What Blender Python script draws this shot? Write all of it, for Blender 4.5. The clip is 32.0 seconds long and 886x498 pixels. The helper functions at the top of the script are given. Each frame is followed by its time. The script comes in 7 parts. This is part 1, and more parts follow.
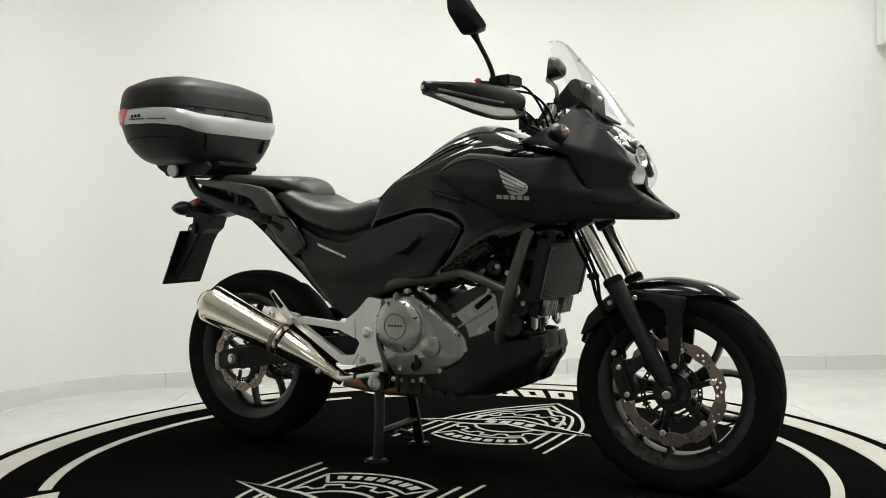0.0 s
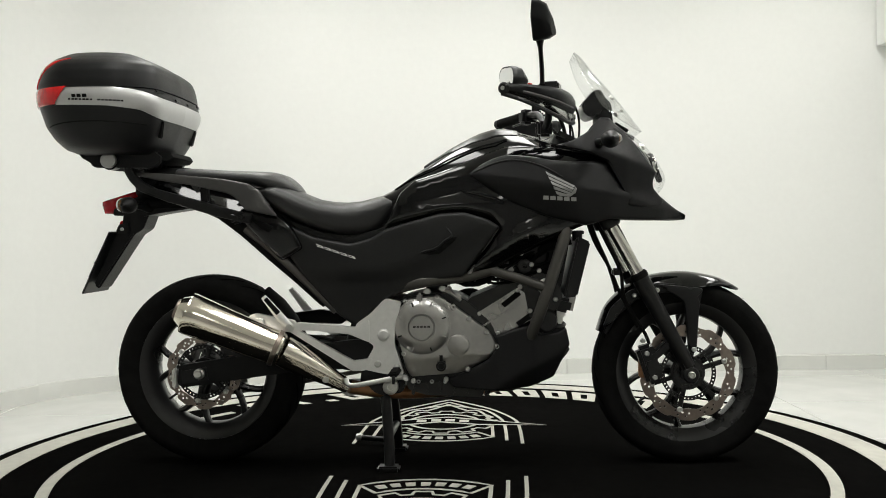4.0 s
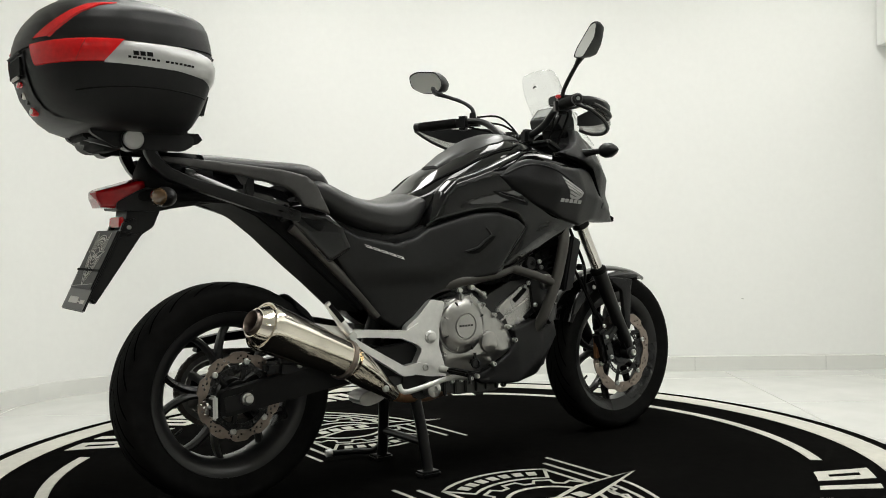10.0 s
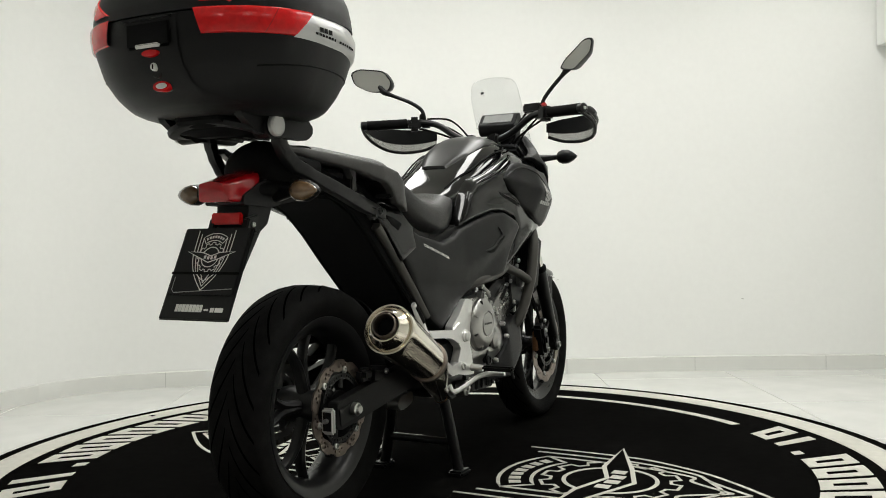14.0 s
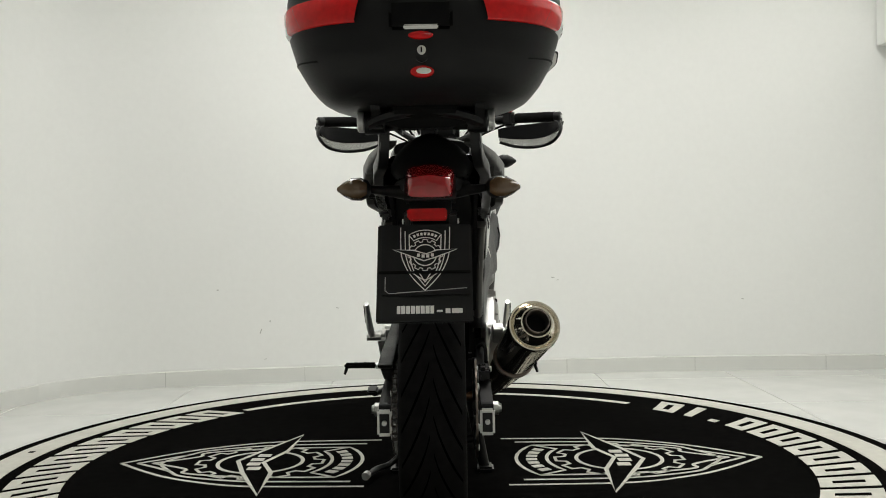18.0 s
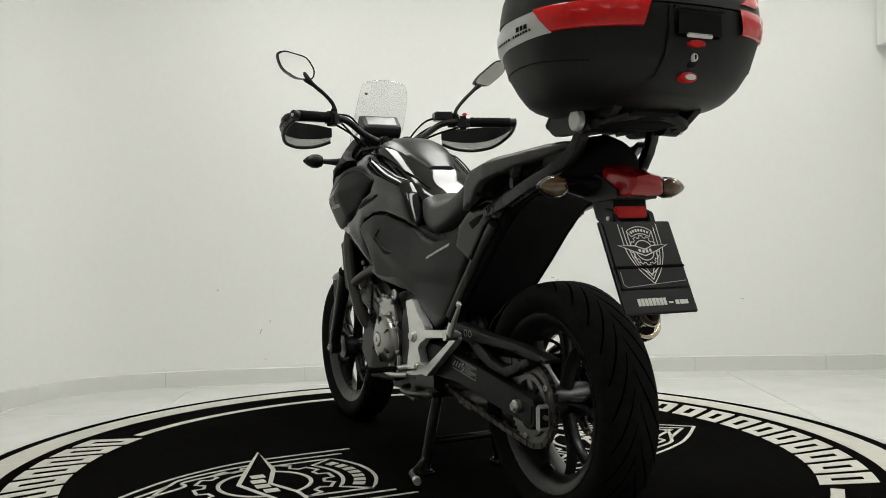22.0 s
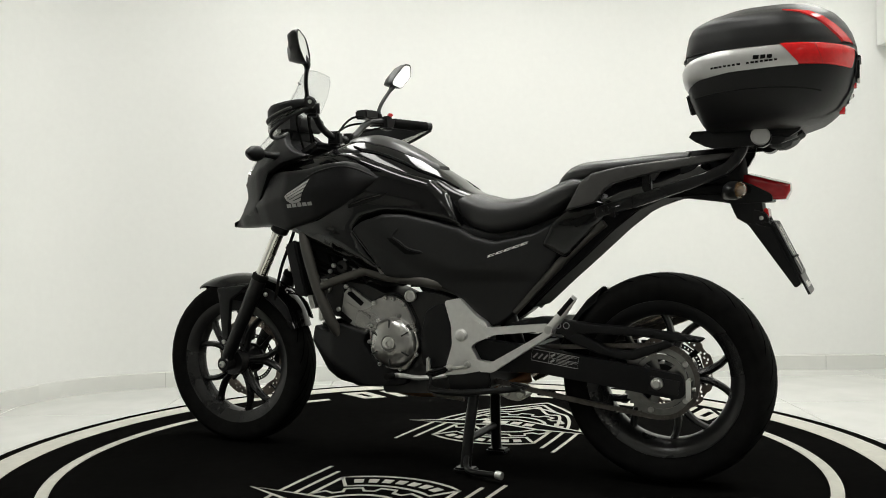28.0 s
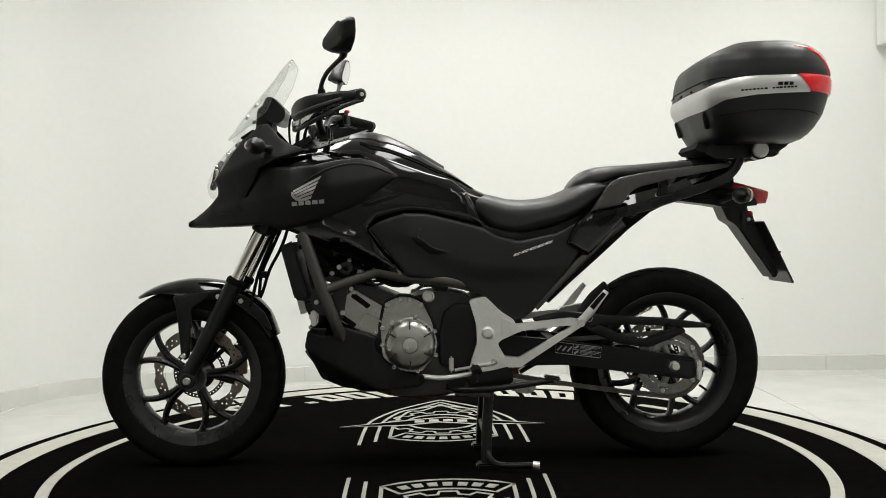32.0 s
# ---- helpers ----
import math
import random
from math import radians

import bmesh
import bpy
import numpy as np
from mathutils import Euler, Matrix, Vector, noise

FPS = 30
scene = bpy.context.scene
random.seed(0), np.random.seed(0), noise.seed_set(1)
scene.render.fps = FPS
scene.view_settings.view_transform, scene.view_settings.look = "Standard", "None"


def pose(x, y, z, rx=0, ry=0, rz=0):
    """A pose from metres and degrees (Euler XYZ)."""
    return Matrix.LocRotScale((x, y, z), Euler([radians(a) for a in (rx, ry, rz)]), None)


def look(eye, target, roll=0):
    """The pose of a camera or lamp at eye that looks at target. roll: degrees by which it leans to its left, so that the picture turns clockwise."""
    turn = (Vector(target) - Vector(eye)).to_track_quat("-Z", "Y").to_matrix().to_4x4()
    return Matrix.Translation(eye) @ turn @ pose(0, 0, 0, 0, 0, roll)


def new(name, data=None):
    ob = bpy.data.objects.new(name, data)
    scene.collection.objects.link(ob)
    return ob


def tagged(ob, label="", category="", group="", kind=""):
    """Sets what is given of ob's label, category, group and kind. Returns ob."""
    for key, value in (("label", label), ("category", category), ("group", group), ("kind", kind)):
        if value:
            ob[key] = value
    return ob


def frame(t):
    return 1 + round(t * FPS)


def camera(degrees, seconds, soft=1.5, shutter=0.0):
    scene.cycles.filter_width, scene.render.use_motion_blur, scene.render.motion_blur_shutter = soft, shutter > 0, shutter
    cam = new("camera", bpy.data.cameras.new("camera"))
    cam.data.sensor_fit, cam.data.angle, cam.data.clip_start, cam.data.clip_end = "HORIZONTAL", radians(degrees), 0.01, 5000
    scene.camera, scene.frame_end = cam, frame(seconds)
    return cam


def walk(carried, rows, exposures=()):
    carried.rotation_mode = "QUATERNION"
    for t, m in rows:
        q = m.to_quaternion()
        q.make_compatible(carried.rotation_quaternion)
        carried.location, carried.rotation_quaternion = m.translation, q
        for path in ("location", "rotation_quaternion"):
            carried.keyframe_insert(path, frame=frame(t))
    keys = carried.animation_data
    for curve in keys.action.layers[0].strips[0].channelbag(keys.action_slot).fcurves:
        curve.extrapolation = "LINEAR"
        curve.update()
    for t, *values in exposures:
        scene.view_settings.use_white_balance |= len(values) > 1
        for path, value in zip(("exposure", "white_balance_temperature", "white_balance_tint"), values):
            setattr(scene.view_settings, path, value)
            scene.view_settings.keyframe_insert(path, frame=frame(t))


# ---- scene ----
cam = camera(51.39, 32.0, soft=0.95)
EYE = Vector((0.0, -3.026, 0.7555))
LOOK = look(EYE, EYE + Vector((0.00781, 0.99976, -0.02052)) * 3, -0.912)
walk(cam, [(0.0, LOOK), (32.0, LOOK)],
     exposures=[(0.0, 0.0), (9.0, 0.0), (13.0, -0.05), (16.0, -0.13), (17.5, -0.2), (19.0, -0.3), (21.0, -0.31), (24.0, -0.17), (25.5, -0.06), (27.0, 0.0), (32.0, 0.0)])

# ---- light ----
FLOOR = -0.145
CEIL = 2.75
world = bpy.data.worlds.new("room_air")
world.use_nodes = True
world.node_tree.nodes["Background"].inputs[0].default_value = (0.9, 0.95, 1.0, 1)
world.node_tree.nodes["Background"].inputs[1].default_value = 0.05
scene.world = world

# The last three dim panels are added unseen, to brighten mirror reflections.
LAMPS = [(-0.82, 1.0, 0.4, 1.6, 1.0), (0.5, 1.0, 0.4, 1.6, 1.0), (2.1, 1.0, 0.4, 1.6, 1.0), (-0.82, -1.0, 0.4, 1.4, 1.0), (0.5, -1.0, 0.4, 1.4, 1.0), (2.1, -1.0, 0.4, 1.4, 1.0), (-2.4, -6.2, 0.4, 1.6, 0.22), (0.3, -6.2, 0.4, 1.6, 0.22), (2.4, -6.2, 0.4, 1.6, 0.22)]
LAMP_W = 22.0


# ---- materials ----
def mat(name, color, rough=0.5, metal=0.0, var=0.12, scale=40.0, bump=0.0, bscale=300.0, coat=0.0, spec=0.5, rvar=0.12, big=3.0):
    """Plain node surface: colour varied at two scales, roughness wear and a fine relief."""
    m = bpy.data.materials.new(name)
    m.use_nodes = True
    nt = m.node_tree
    b = nt.nodes["Principled BSDF"]
    b.inputs["Metallic"].default_value = metal
    b.inputs["Coat Weight"].default_value = coat
    b.inputs["Coat Roughness"].default_value = 0.05
    b.inputs["Specular IOR Level"].default_value = spec
    tc = nt.nodes.new("ShaderNodeTexCoord")
    fine = nt.nodes.new("ShaderNodeTexNoise")
    fine.inputs["Scale"].default_value = scale
    fine.inputs["Detail"].default_value = 5
    wide = nt.nodes.new("ShaderNodeTexNoise")
    wide.inputs["Scale"].default_value = big
    wide.inputs["Detail"].default_value = 3
    nt.links.new(tc.outputs["Object"], fine.inputs["Vector"])
    nt.links.new(tc.outputs["Object"], wide.inputs["Vector"])
    add = nt.nodes.new("ShaderNodeMath")
    add.operation = "ADD"
    nt.links.new(fine.outputs["Fac"], add.inputs[0])
    nt.links.new(wide.outputs["Fac"], add.inputs[1])
    ramp = nt.nodes.new("ShaderNodeMapRange")
    ramp.inputs["From Min"].default_value = 0.6
    ramp.inputs["From Max"].default_value = 1.4
    ramp.inputs["To Min"].default_value = 1 - var
    ramp.inputs["To Max"].default_value = 1 + var
    nt.links.new(add.outputs[0], ramp.inputs["Value"])
    mul = nt.nodes.new("ShaderNodeVectorMath")
    mul.operation = "SCALE"
    mul.inputs[0].default_value = color[:3]
    nt.links.new(ramp.outputs[0], mul.inputs["Scale"])
    nt.links.new(mul.outputs[0], b.inputs["Base Color"])
    rr = nt.nodes.new("ShaderNodeMapRange")
    rr.inputs["From Min"].default_value = 0.3
    rr.inputs["From Max"].default_value = 0.7
    rr.inputs["To Min"].default_value = max(0.02, rough * (1 - rvar))
    rr.inputs["To Max"].default_value = min(1.0, rough * (1 + rvar))
    nt.links.new(wide.outputs["Fac"], rr.inputs["Value"])
    nt.links.new(rr.outputs[0], b.inputs["Roughness"])
    if bump:
        bn = nt.nodes.new("ShaderNodeTexNoise")
        bn.inputs["Scale"].default_value = bscale
        nt.links.new(tc.outputs["Object"], bn.inputs["Vector"])
        bp = nt.nodes.new("ShaderNodeBump")
        bp.inputs["Strength"].default_value = bump
        bp.inputs["Distance"].default_value = 0.002
        nt.links.new(bn.outputs["Fac"], bp.inputs["Height"])
        nt.links.new(bp.outputs[0], b.inputs["Normal"])
    return m


def clear(name, tint, rough=0.02, base=0.0):
    """Thin clear plastic or glass: see-through with a mirror gloss."""
    m = bpy.data.materials.new(name)
    m.use_nodes = True
    nt = m.node_tree
    nt.nodes.remove(nt.nodes["Principled BSDF"])
    out = nt.nodes["Material Output"]
    tr = nt.nodes.new("ShaderNodeBsdfTransparent")
    tr.inputs[0].default_value = (*tint, 1)
    gl = nt.nodes.new("ShaderNodeBsdfGlossy")
    gl.inputs["Roughness"].default_value = rough
    lw = nt.nodes.new("ShaderNodeLayerWeight")
    lw.inputs["Blend"].default_value = 0.5
    pw = nt.nodes.new("ShaderNodeMath")
    pw.operation, pw.inputs[1].default_value = "POWER", 4.0
    nt.links.new(lw.outputs["Facing"], pw.inputs[0])
    fr = nt.nodes.new("ShaderNodeMath")
    fr.operation, fr.inputs[1].default_value, fr.inputs[2].default_value = "MULTIPLY_ADD", 0.6, 0.05
    nt.links.new(pw.outputs[0], fr.inputs[0])
    mx = nt.nodes.new("ShaderNodeMixShader")
    nt.links.new(fr.outputs[0], mx.inputs[0])
    nt.links.new(tr.outputs[0], mx.inputs[1])
    nt.links.new(gl.outputs[0], mx.inputs[2])
    nt.links.new(mx.outputs[0], out.inputs[0])
    return m


def glow(name, color, power):
    m = bpy.data.materials.new(name)
    m.use_nodes = True
    b = m.node_tree.nodes["Principled BSDF"]
    b.inputs["Base Color"].default_value = (*color, 1)
    b.inputs["Emission Color"].default_value = (*color, 1)
    b.inputs["Emission Strength"].default_value = power
    return m


GLOSS = mat("gloss_black_paint", (0.0022, 0.0022, 0.0024), 0.075, 0, 0.1, 20, 0, spec=0.5)
BODY = mat("satin_black_body_plastic", (0.0062, 0.0062, 0.0064), 0.44, 0, 0.2, 60, 0.1, 1100, spec=0.2)
COVER_M = mat("dark_charcoal_side_plastic", (0.0085, 0.0087, 0.0085), 0.42, 0, 0.2, 60, 0.1, 1100, spec=0.26)
LID_M = mat("satin_black_lid_plastic", (0.006, 0.006, 0.006), 0.33, 0, 0.15, 40, spec=0.45)
MATTE = mat("matte_black_plastic", (0.0070, 0.0070, 0.0072), 0.42, 0, 0.2, 60, 0.12, 900, spec=0.24)
GREY_PLASTIC = mat("charcoal_plastic", (0.05, 0.049, 0.047), 0.4, 0.2, 0.12, 60, 0.08, 900, spec=0.4)
DARK = mat("black_enamel", (0.007, 0.007, 0.007), 0.3, 0, 0.25, 50, spec=0.3)
WHEEL_M = mat("black_wheel_paint", (0.016, 0.016, 0.016), 0.28, 0.2, 0.15, 40, spec=0.5)
RUBBER = mat("tyre_rubber", (0.0080, 0.0079, 0.0076), 0.7, 0, 0.45, 30, 0.3, 400, spec=0.03)
SEAT_M = mat("black_vinyl", (0.012, 0.012, 0.012), 0.36, 0, 0.2, 30, 0.25, 700)
ALU = mat("cast_aluminium", (0.76, 0.757, 0.74), 0.34, 0.78, 0.08, 60, 0.08, 500)
ENGINE_DARK = mat("dark_engine_casting", (0.035, 0.035, 0.034), 0.45, 0.5, 0.2, 40, 0.08, 400)
ENGINE_M = mat("painted_engine_metal", (0.40, 0.395, 0.38), 0.29, 0.95, 0.14, 40, 0.08, 400)
CHROME = mat("chrome", (0.82, 0.8, 0.76), 0.08, 1.0, 0.03, 20)
HEAD_M = mat("headlight_reflector", (0.90, 0.90, 0.89), 0.28, 0.35, 0.25, 160, 0.3, 60)
POLISHED = mat("polished_steel", (0.86, 0.80, 0.70), 0.13, 1.0, 0.14, 14)
STEEL = mat("brake_steel", (0.27, 0.225, 0.195), 0.38, 1.0, 0.25, 50)
BOLT = mat("zinc_bolt", (0.6, 0.6, 0.58), 0.3, 1.0, 0.1, 80)
BRONZE = mat("bronze_grey_frame_paint", (0.055, 0.052, 0.046), 0.4, 0.3, 0.1, 50)
RUST = mat("heated_header_steel", (0.34, 0.18, 0.09), 0.4, 0.8, 0.4, 30)
SPROCKET_M = mat("worn_sprocket_steel", (0.24, 0.24, 0.23), 0.36, 0.9, 0.3, 60)
CHAIN_M = mat("oily_chain_steel", (0.12, 0.11, 0.1), 0.45, 0.8, 0.35, 120)
SILVER = mat("silver_paint", (0.48, 0.48, 0.475), 0.32, 0.5, 0.05, 60)
RED = mat("red_reflector", (0.60, 0.006, 0.008), 0.14, 0, 0.22, 90, 0.05, 330, coat=0.15)
RED_LAMP = mat("dark_red_lamp_lens", (0.34, 0.004, 0.008), 0.10, 0, 0.3, 70, 0.10, 240, coat=0.5)
AMBER = mat("pale_amber_lens", (0.125, 0.075, 0.038), 0.10, 0, 0.3, 60, 0.3, 260, coat=0.7)
RED_SWITCH = mat("red_switch", (0.5, 0.02, 0.02), 0.35)
MIRROR = mat("mirror_glass", (0.78, 0.78, 0.78), 0.02, 1.0, 0.0)
SCREEN = clear("clear_screen", (0.965, 0.97, 0.97))
LENS = clear("clear_lens", (0.95, 0.95, 0.95))
SMOKE = clear("smoked_plastic", (0.60, 0.60, 0.59), 0.06)
UNDER = mat("dull_black_under_plastic", (0.006, 0.006, 0.006), 0.75, 0, 0.25, 40, 0.1, 500, spec=0.1)
PRINT_GREY = mat("grey_print", (0.36, 0.36, 0.35), 0.4)
# Dark print and seams, and the shade painted into slots, recesses and bores.
DARK_PRINT_SHADE = mat("dark_print_and_shade", (0.004, 0.004, 0.004), 0.6, spec=0.1)
PRINT_WHITE = mat("white_print", (0.78, 0.77, 0.73), 0.5, 0, 0.06, 40)
GROOVE_SHADE = mat("tread_groove_shade", (0.0010, 0.0010, 0.0010), 0.9, spec=0.0)
MAT_BLACK = mat("black_turntable_mat", (0.0045, 0.0044, 0.0041), 0.8, 0, 0.45, 25, 0.25, 500, spec=0.0, big=2)
MAT_WHITE = mat("worn_white_mat_print", (0.52, 0.507, 0.45), 0.55, 0, 0.12, 30, 0.12, 400, big=5)
RIM_METAL = mat("aluminium_edge_trim", (0.55, 0.55, 0.53), 0.3, 0.9, 0.2, 30)
WALL_M = mat("white_wall_paint", (0.82, 0.825, 0.80), 0.7, 0, 0.02, 30, 0.1, 120, big=0.7)
BASE_M = mat("grey_white_skirting_tile", (0.7, 0.705, 0.67), 0.35, 0, 0.03, 10)
TILE_M = mat("polished_white_floor_tile", (0.70, 0.705, 0.675), 0.16, 0, 0.03, 6, 0, rvar=0.25)
GROUT = mat("grey_grout", (0.5, 0.5, 0.47), 0.8)
GREY_WALL = mat("unseen_grey_wall", (0.55, 0.55, 0.54), 0.7, 0, 0.05, 30, 0.1, 120, big=0.7)
CEIL_M = mat("white_ceiling_paint", (0.8, 0.8, 0.76), 0.8, 0, 0.02)
LAMP_GLOW = glow("lamp_diffuser", (1.0, 0.97, 0.9), 5.0)


# ---- mesh tools ----
def part(name, bm, material, parent=None, label="", sharp=38, flat=False):
    """One bmesh as one mesh object under its thing or part."""
    bmesh.ops.recalc_face_normals(bm, faces=bm.faces)
    me = bpy.data.meshes.new(name)
    bm.to_mesh(me)
    bm.free()
    me.materials.append(material)
    if not flat:
        me.polygons.foreach_set("use_smooth", [True] * len(me.polygons))
        me.set_sharp_from_angle(angle=radians(sharp))
    ob = new(name, me)
    if parent is not None:
        ob.parent = parent
    if label:
        tagged(ob, label)
    return ob


def spl(pts, k=5, closed=False):
    """Catmull-Rom curve through the points."""
    p = [np.array(q, float) for q in pts]
    n = len(p)
    out = []
    for i in range(n if closed else n - 1):
        a, b, c, d = (p[(i + j) % n] if closed else p[min(max(i + j, 0), n - 1)] for j in (-1, 0, 1, 2))
        for t in np.linspace(0, 1, k, endpoint=False):
            out.append(0.5 * (2 * b + (c - a) * t + (2 * a - 5 * b + 4 * c - d) * t * t + (3 * b - a - 3 * c + d) * t ** 3))
    if not closed:
        out.append(p[-1])
    return [tuple(float(v) for v in q) for q in out]


def join(*bms):
    """All bmeshes in the first."""
    base = bms[0]
    for b in bms[1:]:
        me = bpy.data.meshes.new("tmp")
        b.to_mesh(me)
        base.from_mesh(me)
        bpy.data.meshes.remove(me)
        b.free()
    return base


def moved(bm, m):
    bmesh.ops.transform(bm, matrix=m, verts=bm.verts)
    return bm


def loft(rings, cap=True, closed=True):
    bm = bmesh.new()
    vs = [[bm.verts.new(p) for p in r] for r in rings]
    n = len(vs[0])
    for a, b in zip(vs, vs[1:]):
        for i in range(n if closed else n - 1):
            j = (i + 1) % n
            bm.faces.new((a[i], a[j], b[j], b[i]))
    if cap and closed:
        bm.faces.new(vs[0])
        bm.faces.new(vs[-1])
    return bm


def tube(pts, r, n=12, flat=1.0, up=(1, 0, 0)):
    """A tube along points; r is one radius or one for each point; flat squeezes it across up."""
    p = [Vector(q) for q in pts]
    rs = r if isinstance(r, (list, tuple)) else [r] * len(p)
    rings = []
    ref = Vector(up)
    for i, q in enumerate(p):
        d = (p[min(i + 1, len(p) - 1)] - p[max(i - 1, 0)]).normalized()
        a = ref - d * ref.dot(d)
        if a.length < 1e-3:
            a = Vector((0, 0, 1)) - d * d.z
        a.normalize()
        b = d.cross(a)
        rings.append([q + a * math.cos(w) * rs[i] * flat + b * math.sin(w) * rs[i] for w in [2 * math.pi * k / n for k in range(n)]])
    return loft(rings)


def lathe(profile, centre, axis=(1, 0, 0), n=48, loop=False):
    """Turned shape: profile of (distance along the axis, radius)."""
    ax = Vector(axis).normalized()
    q = ax.to_track_quat("Z", "Y").to_matrix()
    c = Vector(centre)
    rings = []
    for h, r in profile + ([profile[0]] if loop else []):
        rings.append([c + q @ Vector((math.cos(w) * r, math.sin(w) * r, h)) for w in [2 * math.pi * k / n for k in range(n)]])
    return loft(rings, cap=not loop)


def prism(outline, x0, x1, bevel=0.0, seg=2):
    """A plate: outline of (y, z) from x0 to x1, its edges rounded."""
    bm = bmesh.new()
    vs = [bm.verts.new((x0, y, z)) for y, z in outline]
    f = bm.faces.new(vs)
    e = bmesh.ops.extrude_face_region(bm, geom=[f])
    bmesh.ops.translate(bm, vec=(x1 - x0, 0, 0), verts=[v for v in e["geom"] if isinstance(v, bmesh.types.BMVert)])
    if bevel:
        bmesh.ops.recalc_face_normals(bm, faces=bm.faces)
        bmesh.ops.bevel(bm, geom=bm.edges[:], offset=bevel, segments=seg, affect="EDGES", clamp_overlap=True)
    return bm


def box(c, size, bevel=0.0, rot=None, seg=2):
    bm = bmesh.new()
    bmesh.ops.create_cube(bm, size=1.0)
    bmesh.ops.scale(bm, vec=size, verts=bm.verts)
    if bevel:
        bmesh.ops.bevel(bm, geom=bm.edges[:], offset=bevel, segments=seg, affect="EDGES", clamp_overlap=True)
    m = Matrix.Translation(c)
    if rot is not None:
        m = m @ pose(0, 0, 0, *rot)
    return moved(bm, m)


def rounded(outline, r=0.01, k=4):
    """The outline with its corners rounded."""
    out = []
    n = len(outline)
    for i in range(n):
        a, b, c = (Vector(outline[(i + j) % n]) for j in (-1, 0, 1))
        u, v = a - b, c - b
        d = min(r, u.length * 0.45, v.length * 0.45)
        p, q = b + u.normalized() * d, b + v.normalized() * d
        for t in np.linspace(0, 1, k):
            out.append(tuple(p * (1 - t) ** 2 + b * 2 * t * (1 - t) + q * t * t))
    return out


def panel(outline, xf, thick=0.02, edge=0.014, h=0.022, s=1, rnd=0.012):
    """A moulded panel seen from the side: outline of (y, z), outer face at xf(y, z), with rolled edges."""
    from mathutils.geometry import delaunay_2d_cdt
    o = rounded(outline, rnd) if rnd else list(outline)
    dense = []
    for a, b in zip(o, o[1:] + o[:1]):
        k = max(1, int(math.dist(a, b) / h))
        dense += [(a[0] + (b[0] - a[0]) * i / k, a[1] + (b[1] - a[1]) * i / k) for i in range(k)]
    n = len(dense)
    seg = np.array([[*a, *b] for a, b in zip(dense, dense[1:] + dense[:1])])

    def dist(y, z):
        d = seg[:, 2:] - seg[:, :2]
        t = np.clip(((y - seg[:, 0]) * d[:, 0] + (z - seg[:, 1]) * d[:, 1]) / np.maximum(1e-12, (d ** 2).sum(1)), 0, 1)
        return float(np.sqrt(((seg[:, :2] + d * t[:, None] - (y, z)) ** 2).sum(1)).min())

    def inside(y, z):
        c = (seg[:, 1] > z) != (seg[:, 3] > z)
        xs = seg[c, 0] + (z - seg[c, 1]) / (seg[c, 3] - seg[c, 1]) * (seg[c, 2] - seg[c, 0])
        return (xs > y).sum() % 2 == 1

    pts = [Vector(p) for p in dense]
    cx, cy = sum(p[0] for p in dense) / n, sum(p[1] for p in dense) / n
    for i in range(n):
        a, b = Vector(dense[i - 1]), Vector(dense[(i + 1) % n])
        t = (b - a).normalized()
        for off in (edge * 0.3, edge):
            for sg in (1, -1):
                q = Vector(dense[i]) + Vector((-t.y, t.x)) * off * sg
                if inside(*q) and dist(*q) > off * 0.9:
                    pts.append(q)
    ys, zs = [p[0] for p in dense], [p[1] for p in dense]
    for y in np.arange(min(ys), max(ys), h):
        for z in np.arange(min(zs), max(zs), h):
            if inside(y, z) and dist(y, z) > edge * 1.4:
                pts.append(Vector((y, z)))
    v, e, f, *_ = delaunay_2d_cdt(pts, [], [list(range(n))], 1, 1e-6)
    bm = bmesh.new()
    vs = []
    for q in v:
        d = min(dist(*q) / edge, 1.0)
        vs.append(bm.verts.new((s * (xf(q.x, q.y) - edge * 0.8 * (1 - math.sqrt(max(0.0, 1 - (1 - d) ** 2)))), q.x, q.y)))
    for t in f:
        try:
            bm.faces.new([vs[i] for i in t])
        except ValueError:
            pass
    rim = [e for e in bm.edges if len(e.link_faces) == 1]
    g = bmesh.ops.extrude_edge_only(bm, edges=rim)
    for w in g["geom"]:
        if isinstance(w, bmesh.types.BMVert):
            w.co.x -= s * thick
    return bm


def sup(hw, lo, hi, e=2.6, n=32, mid=0.5, low=None):
    """Closed cross-section (x, z) between heights lo and hi, of half width hw."""
    zc = lo + (hi - lo) * mid
    out = []
    for k in range(n):
        w = 2 * math.pi * k / n
        c, s = math.cos(w), math.sin(w)
        ee = e if s >= 0 or low is None else low
        x = math.copysign(abs(c) ** (2 / ee), c) * hw
        z = zc + (math.copysign(abs(s) ** (2 / ee), s) * (hi - zc if s >= 0 else zc - lo))
        out.append((x, z))
    return out


def interp(table, v):
    """Row of the table (first column: key, in order) at v, smoothly."""
    ks = [r[0] for r in table]
    return [float(np.interp(v, ks, [r[i] for r in table])) for i in range(1, len(table[0]))]


def bolt(c, r=0.009, h=0.006, s=1, n=10):
    """A hexagon-socket bolt head facing sideways."""
    return lathe([(0, r), (h * 0.7, r), (h, r * 0.75), (h, r * 0.5), (h * 0.4, r * 0.5)], c, (s, 0, 0), n)


